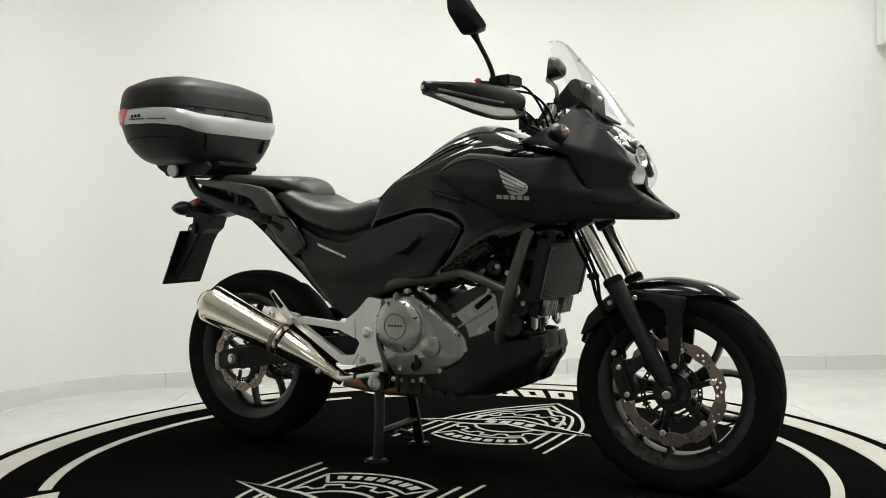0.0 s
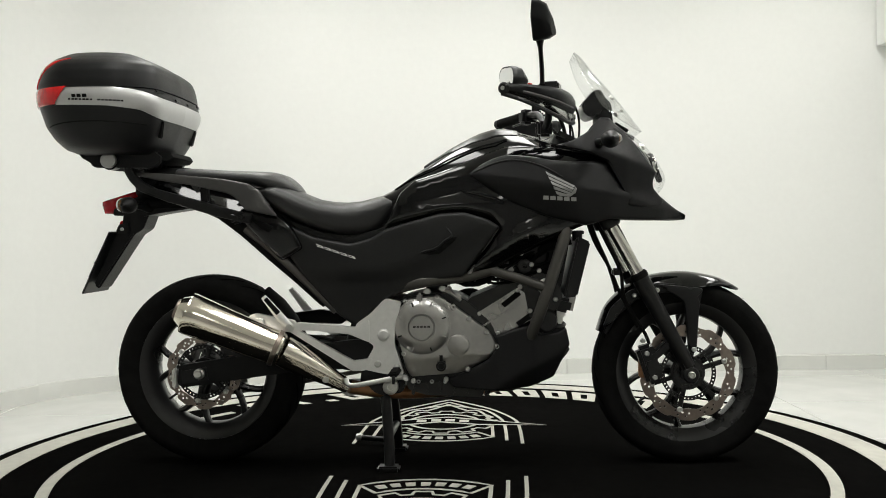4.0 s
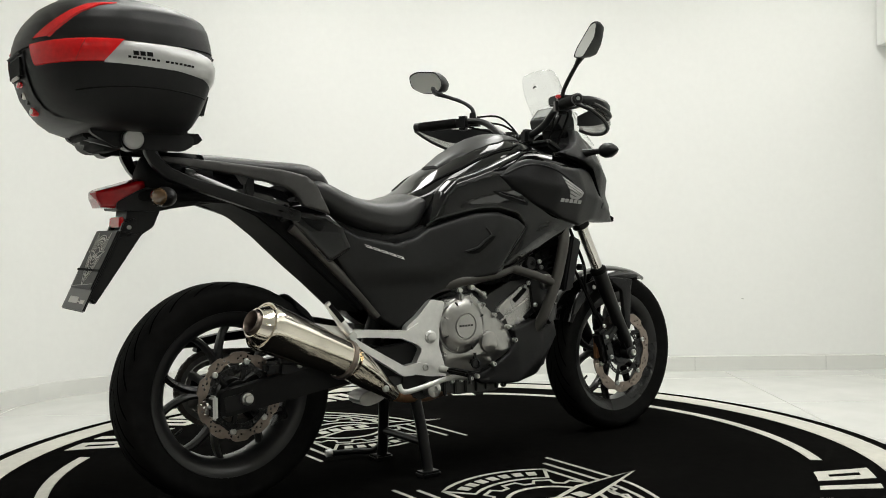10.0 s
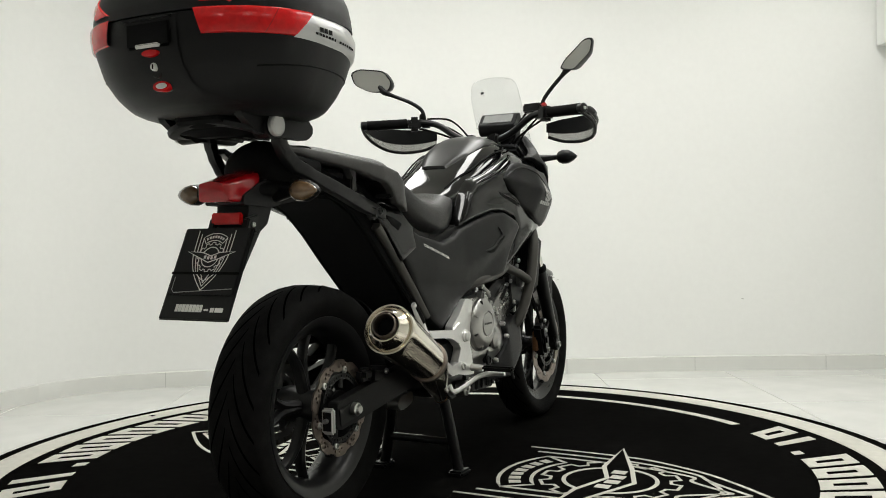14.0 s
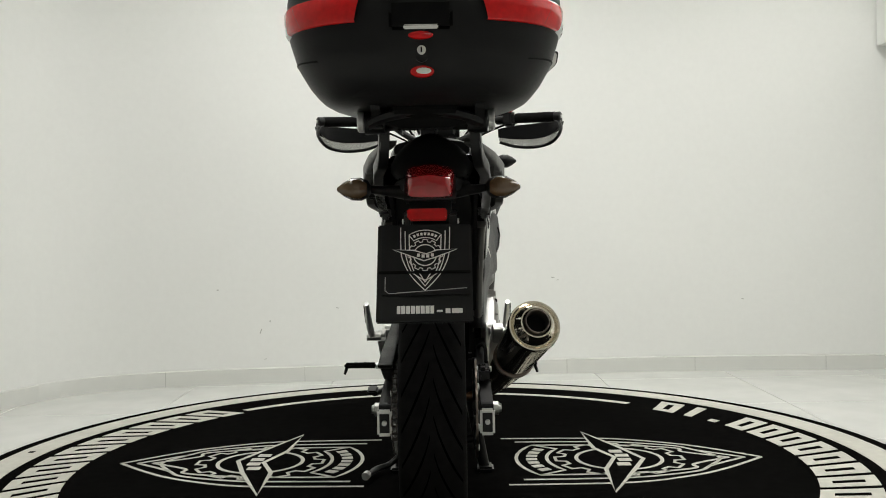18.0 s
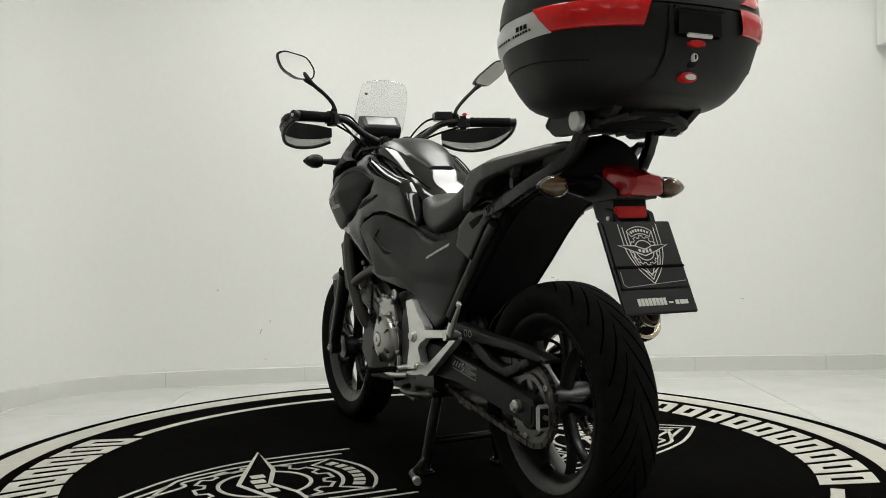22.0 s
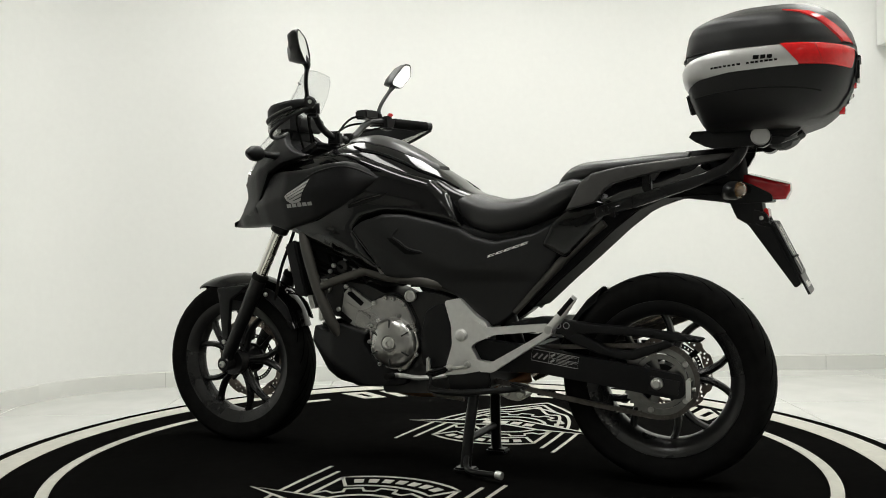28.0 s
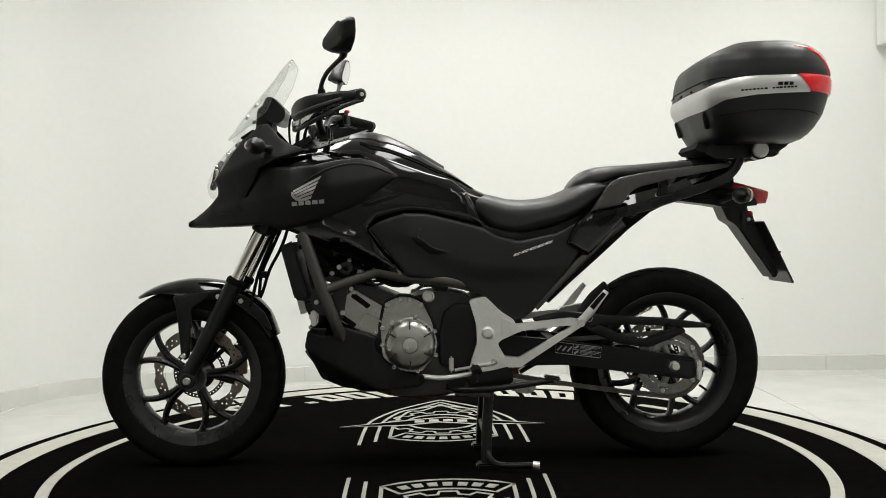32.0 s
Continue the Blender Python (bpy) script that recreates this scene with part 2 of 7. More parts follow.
def strip(pts, w, z=0.0, closed=False):
    """A flat ribbon of width w along points (x, y)."""
    bm = bmesh.new()
    p = [Vector(q) for q in pts]
    n = len(p)
    rows = []
    for i in range(n):
        a = p[(i - 1) % n] if closed or i else p[0]
        b = p[(i + 1) % n] if closed or i < n - 1 else p[-1]
        t = b - a
        t = t.normalized() if t.length else Vector((1, 0))
        m = Vector((-t.y, t.x)) * w / 2
        rows.append([bm.verts.new((*(p[i] + m), z)), bm.verts.new((*(p[i] - m), z))])
    for i in range(n if closed else n - 1):
        a, b = rows[i], rows[(i + 1) % n]
        bm.faces.new((a[0], a[1], b[1], b[0]))
    return bm


def flat_poly(pts, z=0.0):
    bm = bmesh.new()
    bm.faces.new([bm.verts.new((x, y, z)) for x, y in pts])
    return bm


def thick(bm, h):
    """Gives a flat upward shape a thickness."""
    g = bmesh.ops.extrude_face_region(bm, geom=bm.faces[:])
    bmesh.ops.translate(bm, vec=(0, 0, h), verts=[v for v in g["geom"] if isinstance(v, bmesh.types.BMVert)])
    return bm


# ---- room ----
BACK = spl([(-2.05, 2.26), (-1.58, 2.4), (-1.1, 2.48), (-0.2, 2.59), (0.97, 2.67), (1.67, 2.68), (2.74, 2.62), (3.7, 2.56)], 5)
LEFT_END = (-4.56, -2.76)
RIGHT_X, REAR_Y = 3.7, -9.0
# the corner between back and side wall is softly rounded
corner = Vector(BACK[0])
to_west = (Vector(LEFT_END) - corner).normalized() * 0.30
to_back = (Vector(BACK[5]) - corner).normalized() * 0.30
BACK = [tuple(corner + to_west * (1 - t) ** 2 + to_back * t ** 2) for t in np.linspace(0, 1, 10)] + [p for p in BACK if (Vector(p) - corner).length > 0.33]


def wall(name, path, z0, z1, t, material, label, outward):
    """An upright wall along a plan line, t thick away from the room."""
    o = Vector(outward)
    rings = [[(x, y, z0), (x, y, z1), (x + o.x * t, y + o.y * t, z1), (x + o.x * t, y + o.y * t, z0)] for x, y in path]
    return tagged(part(name, loft(rings), material), label, "wall", kind="structure")


north = wall("wall_north", BACK, FLOOR, CEIL, 0.15, WALL_M, "smooth white painted showroom back wall", (0, 1))
lp = [BACK[0], LEFT_END]
ld = (Vector(LEFT_END) - Vector(BACK[0])).normalized()
wall("wall_west", lp, FLOOR, CEIL, 0.15, WALL_M, "smooth white painted angled side wall", (ld.y, -ld.x) if -ld.x * 0 + ld.y < 0 else (-ld.y, ld.x))
wall("wall_east", [(RIGHT_X, 2.56), (RIGHT_X, -2.6)], FLOOR, CEIL, 0.15, WALL_M, "white painted side wall", (1, 0))
# Unseen grey walls behind the camera, added to shape fill light and reflections.
wall("wall_southeast", [(RIGHT_X, -2.6), (RIGHT_X, REAR_Y)], FLOOR, CEIL, 0.15, GREY_WALL, "light grey painted side wall of the rear showroom part", (1, 0))
wall("wall_south", [(-5.3, REAR_Y), (RIGHT_X + 0.15, REAR_Y)], FLOOR, CEIL, 0.15, GREY_WALL, "light grey painted wall of the rear showroom part", (0, -1))
wall("wall_southwest", [LEFT_END, (-5.3, REAR_Y)], FLOOR, CEIL, 0.15, GREY_WALL, "light grey painted side wall of the rear showroom part", (-1, 0.2))
tagged(part("ceiling", box((-0.8, -3.2, CEIL + 0.06), (10.2, 12.4, 0.12)), CEIL_M), "white painted flat ceiling", "ceiling", kind="structure")
tagged(part("beam", box((RIGHT_X - 0.5 + 0.02, -0.95, (CEIL + 1.835) / 2), (1.02, 7.1, CEIL - 1.835), 0.004), WALL_M), "white boxed-in soffit along the ceiling", "beam", kind="structure")

floor = tagged(part("floor", box((-0.8, -3.2, FLOOR - 0.06), (10.2, 12.4, 0.11)), GROUT), "polished white porcelain tile floor with thin grey joints", "floor", kind="structure")
TILE = 0.8
tile_bm = box((0, 0, 0), (TILE - 0.004, TILE - 0.004, 0.012), 0.0015, seg=1)
tile_me = bpy.data.meshes.new("floor_tile")
tile_bm.to_mesh(tile_me)
tile_bm.free()
tile_me.materials.append(TILE_M)
for i in range(-7, 7):
    for j in range(-13, 4):
        x, y = 1.77 + (i - 0.5) * TILE + 0.0, 1.6 + (j + 0.5) * TILE
        if -5.6 < x < 4.0 and -9.2 < y < 3.2:
            ob = new("floor_tile", tile_me)
            ob.parent = floor
            ob.location = (x, y, FLOOR - 0.006)


def skirting(name, path, outward):
    o = Vector(outward)
    bm = loft([[(x - o.x * 0.012, y - o.y * 0.012, FLOOR), (x - o.x * 0.012, y - o.y * 0.012, FLOOR + 0.088), (x - o.x * 0.004, y - o.y * 0.004, FLOOR + 0.094), (x, y, FLOOR + 0.094), (x, y, FLOOR)] for x, y in path])
    return tagged(part(name, bm, BASE_M), "pale grey tile skirting along the wall foot", "skirting", kind="structure")


base_n = skirting("baseboard_north", BACK, (0, 1))


def back_at(x):
    return float(np.interp(x, [p[0] for p in BACK], [p[1] for p in BACK]))


SCUFF = mat("wall_scuff", (0.5, 0.5, 0.47), 0.7)
for x, z, w, h, r in ((-1.055, 0.168, 0.006, 0.030, 20), (-1.0, 0.226, 0.007, 0.012, 5), (-0.60, 0.295, 0.018, 0.005, 10), (-1.03, 0.0, 0.016, 0.004, -12), (0.72, 0.452, 0.022, 0.005, 8), (0.75, 0.437, 0.014, 0.004, -10), (-1.30, 0.42, 0.012, 0.006, 0), (1.9, 0.30, 0.014, 0.005, 15)):
    part("scuff", box((x, back_at(x) - 0.0012, z), (w, 0.002, h), 0.0004, (0, r, 0)), SCUFF, north)
for k in range(7):
    x = -1.60 + 0.8 * k
    part("skirting_joint", box((x, back_at(x) - 0.0125, FLOOR + 0.045), (0.003, 0.003, 0.088)), GROUT, base_n)
wo = Vector((ld.y, -ld.x))
skirting("baseboard_west", lp, wo if wo.x < 0 else -wo)
skirting("baseboard_east", [(RIGHT_X, 2.56), (RIGHT_X, REAR_Y)], (1, 0))


def ceiling_light(x, y, w, d, power):
    ob = tagged(new("ceiling_light"), "white rectangular ceiling light panel", "ceiling light", "ceiling lights")
    part("frame", box((0, 0, -0.02), (w + 0.05, d + 0.05, 0.04), 0.004), CEIL_M, ob)
    part("diffuser", box((0, 0, -0.043), (w, d, 0.006)), LAMP_GLOW, ob)
    ob.location = (x, y, CEIL)
    la = bpy.data.lights.new("panel_light", "AREA")
    la.shape, la.size, la.size_y, la.energy, la.color = "RECTANGLE", w, d, LAMP_W * power * w * d, (0.985, 1.0, 0.985)
    lo = new("panel_light", la)
    lo.location = (x, y, CEIL - 0.055)


for row in LAMPS:
    ceiling_light(*row)

# ---- turntable ----
turntable = tagged(new("turntable"), "round raised turntable with a black mat and white printed rings", "turntable")
R_OUT = 1.53
part("platform", lathe([(FLOOR, 1.5), (-0.03, 1.5), (-0.012, 1.545), (-0.004, 1.545), (-0.004, 1.0)], (0, 0, 0), (0, 0, 1), 128), RIM_METAL, turntable, "aluminium-edged round platform")
part("mat", lathe([(-0.004, R_OUT), (-0.001, R_OUT), (0, R_OUT - 0.002), (0, 0.001)], (0, 0, 0), (0, 0, 1), 160), MAT_BLACK, turntable, "black rubber display mat")


def ring(r0, r1, a0=0.0, a1=360.0, z=0.0005, n=160, h=0.0015):
    full = abs(a1 - a0) >= 360
    bm = bmesh.new()
    k = max(8, int(n * abs(a1 - a0) / 360))
    rows = []
    for i in range(k if full else k + 1):
        w = radians(a0 + (a1 - a0) * i / k)
        rows.append([bm.verts.new((r * math.cos(w), r * math.sin(w), z)) for r in (r0, r1)])
    for i in range(len(rows) if full else k):
        a, b = rows[i], rows[(i + 1) % len(rows)]
        bm.faces.new((a[0], a[1], b[1], b[0]))
    return thick(bm, h)


part("outer_ring", ring(1.381, 1.482), MAT_WHITE, turntable, "wide worn white border ring")
for a0, a1 in ((49.5, 134.5), (229.5, 314.5)):
    part("inner_ring", ring(1.192, 1.229, a0, a1), MAT_WHITE, turntable, "thin white inner arc")

# ---- motorcycle: x to its right, y forward, z up, from the turntable's centre ----
bike = tagged(new("motorcycle"), "black touring motorcycle with a top case, on its centre stand", "motorcycle")
FRONT = Vector((0, 0.797, 0.2915))
REAR = Vector((-0.004, -0.747, 0.3125))
RAKE = Vector((0, -0.454, 0.891))
STEER = Matrix.Translation((0, 0.40, 1.0)) @ Matrix.Rotation(radians(0.9), 4, RAKE) @ Matrix.Translation((0, -0.40, -1.0))


def tyre(c, R, w, rim_r):
    """A road tyre: carcass with a round tread; dark strips stand for its grooves."""
    h = R - rim_r
    half = [(0.36, 0.0), (0.43, 0.16), (0.475, 0.36), (0.497, 0.52), (0.5, 0.62), (0.485, 0.74), (0.43, 0.86), (0.33, 0.94), (0.2, 0.985), (0.0, 1.0)]
    prof = [(-x * w, rim_r + q * h) for x, q in half] + [(x * w, rim_r + q * h) for x, q in reversed(half[:-1])]
    prof += [(w * 0.33, rim_r - 0.006), (-w * 0.33, rim_r - 0.006)]
    return lathe(prof, c, (1, 0, 0), 96, loop=True)


def tread_groove(c, R, w, ang, side):
    """Slanting tread groove: a near-black strip laid on for its shade."""
    bm = bmesh.new()
    rows = []
    for t in np.linspace(0, 1, 8):
        x = side * (0.004 + t * w * 0.41)
        a = ang + 0.50 * t ** 0.8
        cs = min(1.0, abs(x) / (w / 2))
        r = R - (R - 0.222) * float(np.interp(cs, [0, 0.4, 0.66, 0.86, 0.97], [0, 0.015, 0.06, 0.14, 0.26])) + 0.0008
        d = (0.0066 - 0.0040 * abs(t - 0.4)) / R
        rows.append([bm.verts.new((c.x + x, c.y + r * math.cos(q), c.z + r * math.sin(q))) for q in (a - d, a + d)])
    for p, q in zip(rows, rows[1:]):
        bm.faces.new((p[0], p[1], q[1], q[0]))
    return bm


def rim(c, r, w, hub, hubw):
    """A cast wheel: rim bed, five forked spokes and hub."""
    prof = [(-w / 2, r + 0.006), (-w / 2 + 0.006, r + 0.008), (-w / 2 + 0.014, r - 0.004), (-w * 0.22, r - 0.026), (0, r - 0.03), (w * 0.22, r - 0.026),
            (w / 2 - 0.014, r - 0.004), (w / 2 - 0.006, r + 0.008), (w / 2, r + 0.006), (w / 2 - 0.004, r - 0.012), (w * 0.26, r - 0.036), (0, r - 0.04), (-w * 0.26, r - 0.036), (-w / 2 + 0.004, r - 0.012)]
    bm = lathe(prof, c, (1, 0, 0), 80, loop=True)
    bms = [lathe([(-hubw / 2, hub * 0.6), (-hubw / 2, hub), (-hubw * 0.3, hub * 1.05), (0, hub * 0.85), (hubw * 0.3, hub * 1.05), (hubw / 2, hub), (hubw / 2, hub * 0.6)], c, (1, 0, 0), 32)]
    arms = []
    for k in range(5):
        a0 = radians(90 + 72 * k + 14)
        for sg in (-1, 1):
            a1 = a0 + sg * radians(18)
            am = a0 + sg * radians(5)
            pts = [(hub * 0.8, a0 + sg * 0.12), (r * 0.48, am), (r * 0.72, a0 + sg * radians(12)), (r - 0.03, a1)]
            p3 = [(c.x, c.y + q * math.cos(a), c.z + q * math.sin(a)) for q, a in pts]
            p3 = spl(p3, 3)
            arms.append(tube(p3, [0.0125 - 0.003 * i / len(p3) for i in range(len(p3))], 8, 1.5))
    return join(bm, *bms), [join(arms[2 * k], arms[2 * k + 1]) for k in range(5)]


def drilled(c, x, t, outer, inner, holes):
    """A flat ring with through holes: outer and inner are radius functions of the angle, holes are (radius, angle, half length, half width)."""
    from mathutils.geometry import delaunay_2d_cdt
    pts, loops = [], []

    def loop(ps):
        loops.append(list(range(len(pts), len(pts) + len(ps))))
        pts.extend(Vector(p) for p in ps)
    n = 140
    turn = [2 * math.pi * i / n for i in range(n)]
    loop([(outer(a) * math.cos(a), outer(a) * math.sin(a)) for a in turn])
    loop([(inner(a) * math.cos(a), inner(a) * math.sin(a)) for a in turn])
    spots = []
    for r, a, hl, hw in holes:
        hc = Vector((r * math.cos(a), r * math.sin(a)))
        e, f = Vector((math.cos(a), math.sin(a))), Vector((-math.sin(a), math.cos(a)))
        loop([hc + e * hl * math.cos(w) + f * hw * math.sin(w) for w in [2 * math.pi * k / 8 for k in range(8)]])
        spots.append((hc, min(hl, hw) * 0.8))
    edges = [(l[k], l[(k + 1) % len(l)]) for l in loops for k in range(len(l))]
    v, e, f, *_ = delaunay_2d_cdt(pts, edges, [], 0, 1e-6)
    bm = bmesh.new()
    vs = [bm.verts.new((x - t / 2, c.y + q.x, c.z + q.y)) for q in v]
    for tri in f:
        m = sum((v[k] for k in tri), Vector((0, 0))) / len(tri)
        a = math.atan2(m.y, m.x)
        if inner(a) * 0.999 < m.length < outer(a) * 1.001 and all((m - h).length > r for h, r in spots):
            bm.faces.new([vs[k] for k in tri])
    bmesh.ops.delete(bm, geom=[w for w in bm.verts if not w.link_faces], context="VERTS")
    g = bmesh.ops.extrude_face_region(bm, geom=bm.faces[:])
    bmesh.ops.translate(bm, vec=(t, 0, 0), verts=[w for w in g["geom"] if isinstance(w, bmesh.types.BMVert)])
    return bm


def wave_disc(c, r0, r1, x, t, lobes=10):
    """A brake disc with a wavy rim and drilled holes."""
    holes = []
    for i in range(lobes):
        for da, q in ((-0.20, 0.30), (-0.10, 0.66), (0.02, 0.36), (0.12, 0.72), (0.22, 0.42)):
            holes.append((r0 + (r1 - 0.005 - r0) * q, 2 * math.pi * (i + 0.25 + da) / lobes + da * 0.2, 0.0042, 0.0042))
    return drilled(c, x, t, lambda a: r1 - 0.0065 * min(1.0, max(0.0, 1.6 * math.cos(lobes * a) - 0.1)), lambda a: r0 + 0.003 * math.cos(lobes * a), holes)


def wheel(name, c, R, w, rr, rw, m, disc_r, disc_x, label):
    rim_bm, spokes = rim(c, rr, rw, 0.045, 0.13)
    rm = part(name, moved(rim_bm, m), WHEEL_M, bike, label)
    for sp in spokes:
        part("spoke", moved(sp, m), WHEEL_M, rm)
    part("tyre", moved(tyre(c, R, w, rr), m), RUBBER, rm, "worn black road tyre")
    gr = [tread_groove(c, R, w, radians(15 * k + (7.5 if sd > 0 else 0)), sd) for k in range(24) for sd in (1, -1)]
    tagged(part("tread_groove", moved(join(*gr), m), GROOVE_SHADE, rm), kind="stuff")
    part("brake_disc", moved(wave_disc(c, disc_r * 0.77, disc_r, disc_x, 0.005), m), STEEL, rm, "drilled wavy steel brake disc")
    car = [tube([(disc_x - 0.004, c.y + q * math.cos(a), c.z + q * math.sin(a)) for q in (0.05, disc_r * 0.80)], 0.008, 8, 0.6) for a in [2 * math.pi * k / 6 + 0.3 for k in range(6)]]
    part("disc_carrier", moved(lathe([(-0.004, disc_r * 0.36), (0.004, disc_r * 0.36), (0.004, 0.03), (-0.004, 0.03)], (disc_x - 0.004, c.y, c.z), (1, 0, 0), 32, True), m), DARK, rm)
    for arm in car:
        part("carrier_spoke", moved(arm, m), DARK, rm)
    for k in range(6):
        a = 2 * math.pi * k / 6 + 0.3
        part("disc_bolt", moved(bolt((disc_x, c.y + disc_r * 0.785 * math.cos(a), c.z + disc_r * 0.785 * math.sin(a)), 0.009, 0.007), m), BOLT, rm)
    slots = [(0.0805, 2 * math.pi * k / 44, 0.0040, 0.0026) for k in range(44)]
    part("sensor_ring", moved(drilled(c, disc_x + 0.006, 0.002, lambda a: 0.0875, lambda a: 0.0735, slots), m), DARK, rm, "slotted wheel-speed sensor ring", flat=True)
    va = radians(215)
    part("valve", moved(tube([(0, c.y + q * math.cos(va), c.z + q * math.sin(va)) for q in (rr - 0.03, rr - 0.07)], 0.004, 8), m), DARK, rm)
    return rm


fw = wheel("front_wheel", FRONT, 0.2935, 0.118, 0.220, 0.09, STEER, 0.152, 0.062, "black cast front wheel with forked spokes")
rw = wheel("rear_wheel", REAR, 0.308, 0.152, 0.222, 0.125, Matrix(), 0.122, 0.098, "black cast rear wheel with forked spokes")


def sprocket(c, x, r, n=43):
    rows = []
    bm = bmesh.new()
    for i in range(n * 2):
        a = math.pi * i / n
        ro = r if i % 2 else r - 0.009
        rows.append([bm.verts.new((x + dx, c.y + q * math.cos(a), c.z + q * math.sin(a))) for dx, q in ((-0.003, r * 0.72), (0.003, r * 0.72), (0.003, ro), (-0.003, ro))])
    for i in range(n * 2):
        a, b = rows[i], rows[(i + 1) % (n * 2)]
        for j in range(4):
            k = (j + 1) % 4
            bm.faces.new((a[j], a[k], b[k], b[j]))
    arms = [tube([(x, c.y + q * math.cos(a), c.z + q * math.sin(a)) for q in (0.035, r * 0.75)], 0.012, 8, 0.4) for a in [2 * math.pi * k / 5 for k in range(5)]]
    return join(bm, *arms)


part("sprocket", sprocket(REAR, -0.098, 0.112), SPROCKET_M, rw, "worn steel chain sprocket")
part("sprocket_carrier", lathe([(-0.005, 0.078), (0.005, 0.078), (0.005, 0.064), (-0.005, 0.064)], (-0.103, REAR.y, REAR.z), (1, 0, 0), 48, True), SPROCKET_M, rw, "steel sprocket carrier ring")
for k in range(5):
    a = 2 * math.pi * k / 5
    part("sprocket_bolt", bolt((-0.101, REAR.y + 0.088 * math.cos(a), REAR.z + 0.088 * math.sin(a)), 0.009, 0.008, -1), BOLT, rw)

# --- chain: side plates along the run round both sprockets ---
run = []
FS = Vector((0, -0.165, 0.342))
for k in range(13):
    a = radians(95 + 178 * k / 12)
    run.append((REAR.y + 0.105 * math.cos(a), REAR.z + 0.105 * math.sin(a)))
for k in range(1, 10):
    t = k / 10
    run.append((REAR.y + (FS.y - REAR.y) * t, 0.206 + (FS.z - 0.042 - 0.206) * t - 0.005 * math.sin(math.pi * t)))
for k in range(9):
    a = radians(-92 + 184 * k / 8)
    run.append((FS.y + 0.042 * math.cos(a), FS.z + 0.042 * math.sin(a)))
for k in range(1, 10):
    t = k / 10
    run.append((FS.y + (REAR.y - FS.y) * t, FS.z + 0.042 + (0.416 - FS.z - 0.042) * t))
dense = []
for a, b in zip(run, run[1:] + run[:1]):
    n = max(1, round(math.dist(a, b) / 0.004))
    dense += [(a[0] + (b[0] - a[0]) * i / n, a[1] + (b[1] - a[1]) * i / n) for i in range(n)]
links, acc, last = [], 0.0, dense[0]
for q in dense[1:]:
    acc += math.dist(last, q)
    last = q
    if acc >= 0.0159:
        links.append(q)
        acc = 0.0
lb = []
for i, (a, b) in enumerate(zip(links, links[1:] + links[:1])):
    mid, ang = ((a[0] + b[0]) / 2, (a[1] + b[1]) / 2), math.degrees(math.atan2(b[1] - a[1], b[0] - a[0]))
    for sx in ((-0.007, 0.007) if i % 2 else (-0.0045, 0.0045)):
        lb.append(box((-0.098 + sx, *mid), (0.0018, 0.021, 0.0135), 0.0, (ang, 0, 0)))
    lb.append(lathe([(-0.006, 0.005), (0.006, 0.005)], (-0.098, *a), (1, 0, 0), 6))
part("chain", join(*lb), CHAIN_M, bike, "oily steel drive chain", flat=True)

# --- bodywork ---
TANK = [(-0.17, 0.79, 0.868, 0.105, 3.0), (-0.12, 0.76, 0.893, 0.125, 2.8), (-0.06, 0.73, 0.938, 0.140, 2.7), (0.0, 0.71, 0.975, 0.150, 2.6), (0.05, 0.70, 1.007, 0.158, 2.5), (0.10, 0.70, 1.034, 0.165, 2.4),
        (0.145, 0.70, 1.056, 0.172, 2.3), (0.20, 0.71, 1.072, 0.178, 2.25), (0.25, 0.73, 1.068, 0.182, 2.3), (0.30, 0.75, 1.055, 0.185, 2.5), (0.36, 0.77, 1.032, 0.185, 2.9), (0.43, 0.80, 1.018, 0.18, 3.2), (0.50, 0.83, 1.0, 0.16, 3.2)]
rings = []
for y in np.linspace(-0.17, 0.50, 36):
    lo, hi, hw, e = interp(TANK, y)
    rings.append([(x, y, z) for x, z in sup(hw * 0.94, lo, hi, e, 40, 0.62, 3.2)])
part("tank_cover", loft(rings), GLOSS, bike, "gloss black tank cover", sharp=50)
# raised centre lid of the storage compartment
rings = []
for y in np.linspace(-0.03, 0.27, 16):
    lo, hi, hw, e = interp(TANK, y)
    w = float(np.interp(y, [-0.03, 0.05, 0.17, 0.27], [0.045, 0.080, 0.108, 0.100]))
    zs = lambda x: lo + (hi - lo) * 0.62 + (hi - lo) * 0.38 * max(0.0, 1 - (abs(x) / hw) ** e) ** (1 / e)
    row = []
    for u in np.linspace(-1, 1, 13):
        row.append((u * w, y, zs(u * w) + 0.008 * (1 - abs(u) ** 8)))
    rings.append(row + [(w * u, y, zs(w * u) - 0.03) for u in (1, -1)])
part("compartment_lid", loft(rings), LID_M, bike, "glossy black raised centre lid", sharp=50)
lid_seam = []
for sg in (-1, 1):
    pts = []
    for y in np.linspace(-0.12, 0.20, 14):
        lo, hi, hw, e = interp(TANK, y)
        x = float(np.interp(y, [-0.12, 0.0, 0.2], [0.085, 0.12, 0.145]))
        z = lo + (hi - lo) * 0.62 + (hi - lo) * 0.38 * max(0.0, 1 - (x / hw) ** e) ** (1 / e)
        pts.append((sg * x, y, z))
    pts.append((sg * 0.13, 0.235, pts[-1][2] + 0.012))
    lid_seam.append(tube(pts, 0.0028, 6))
part("lid_seam", join(*lid_seam), DARK_PRINT_SHADE, bike)


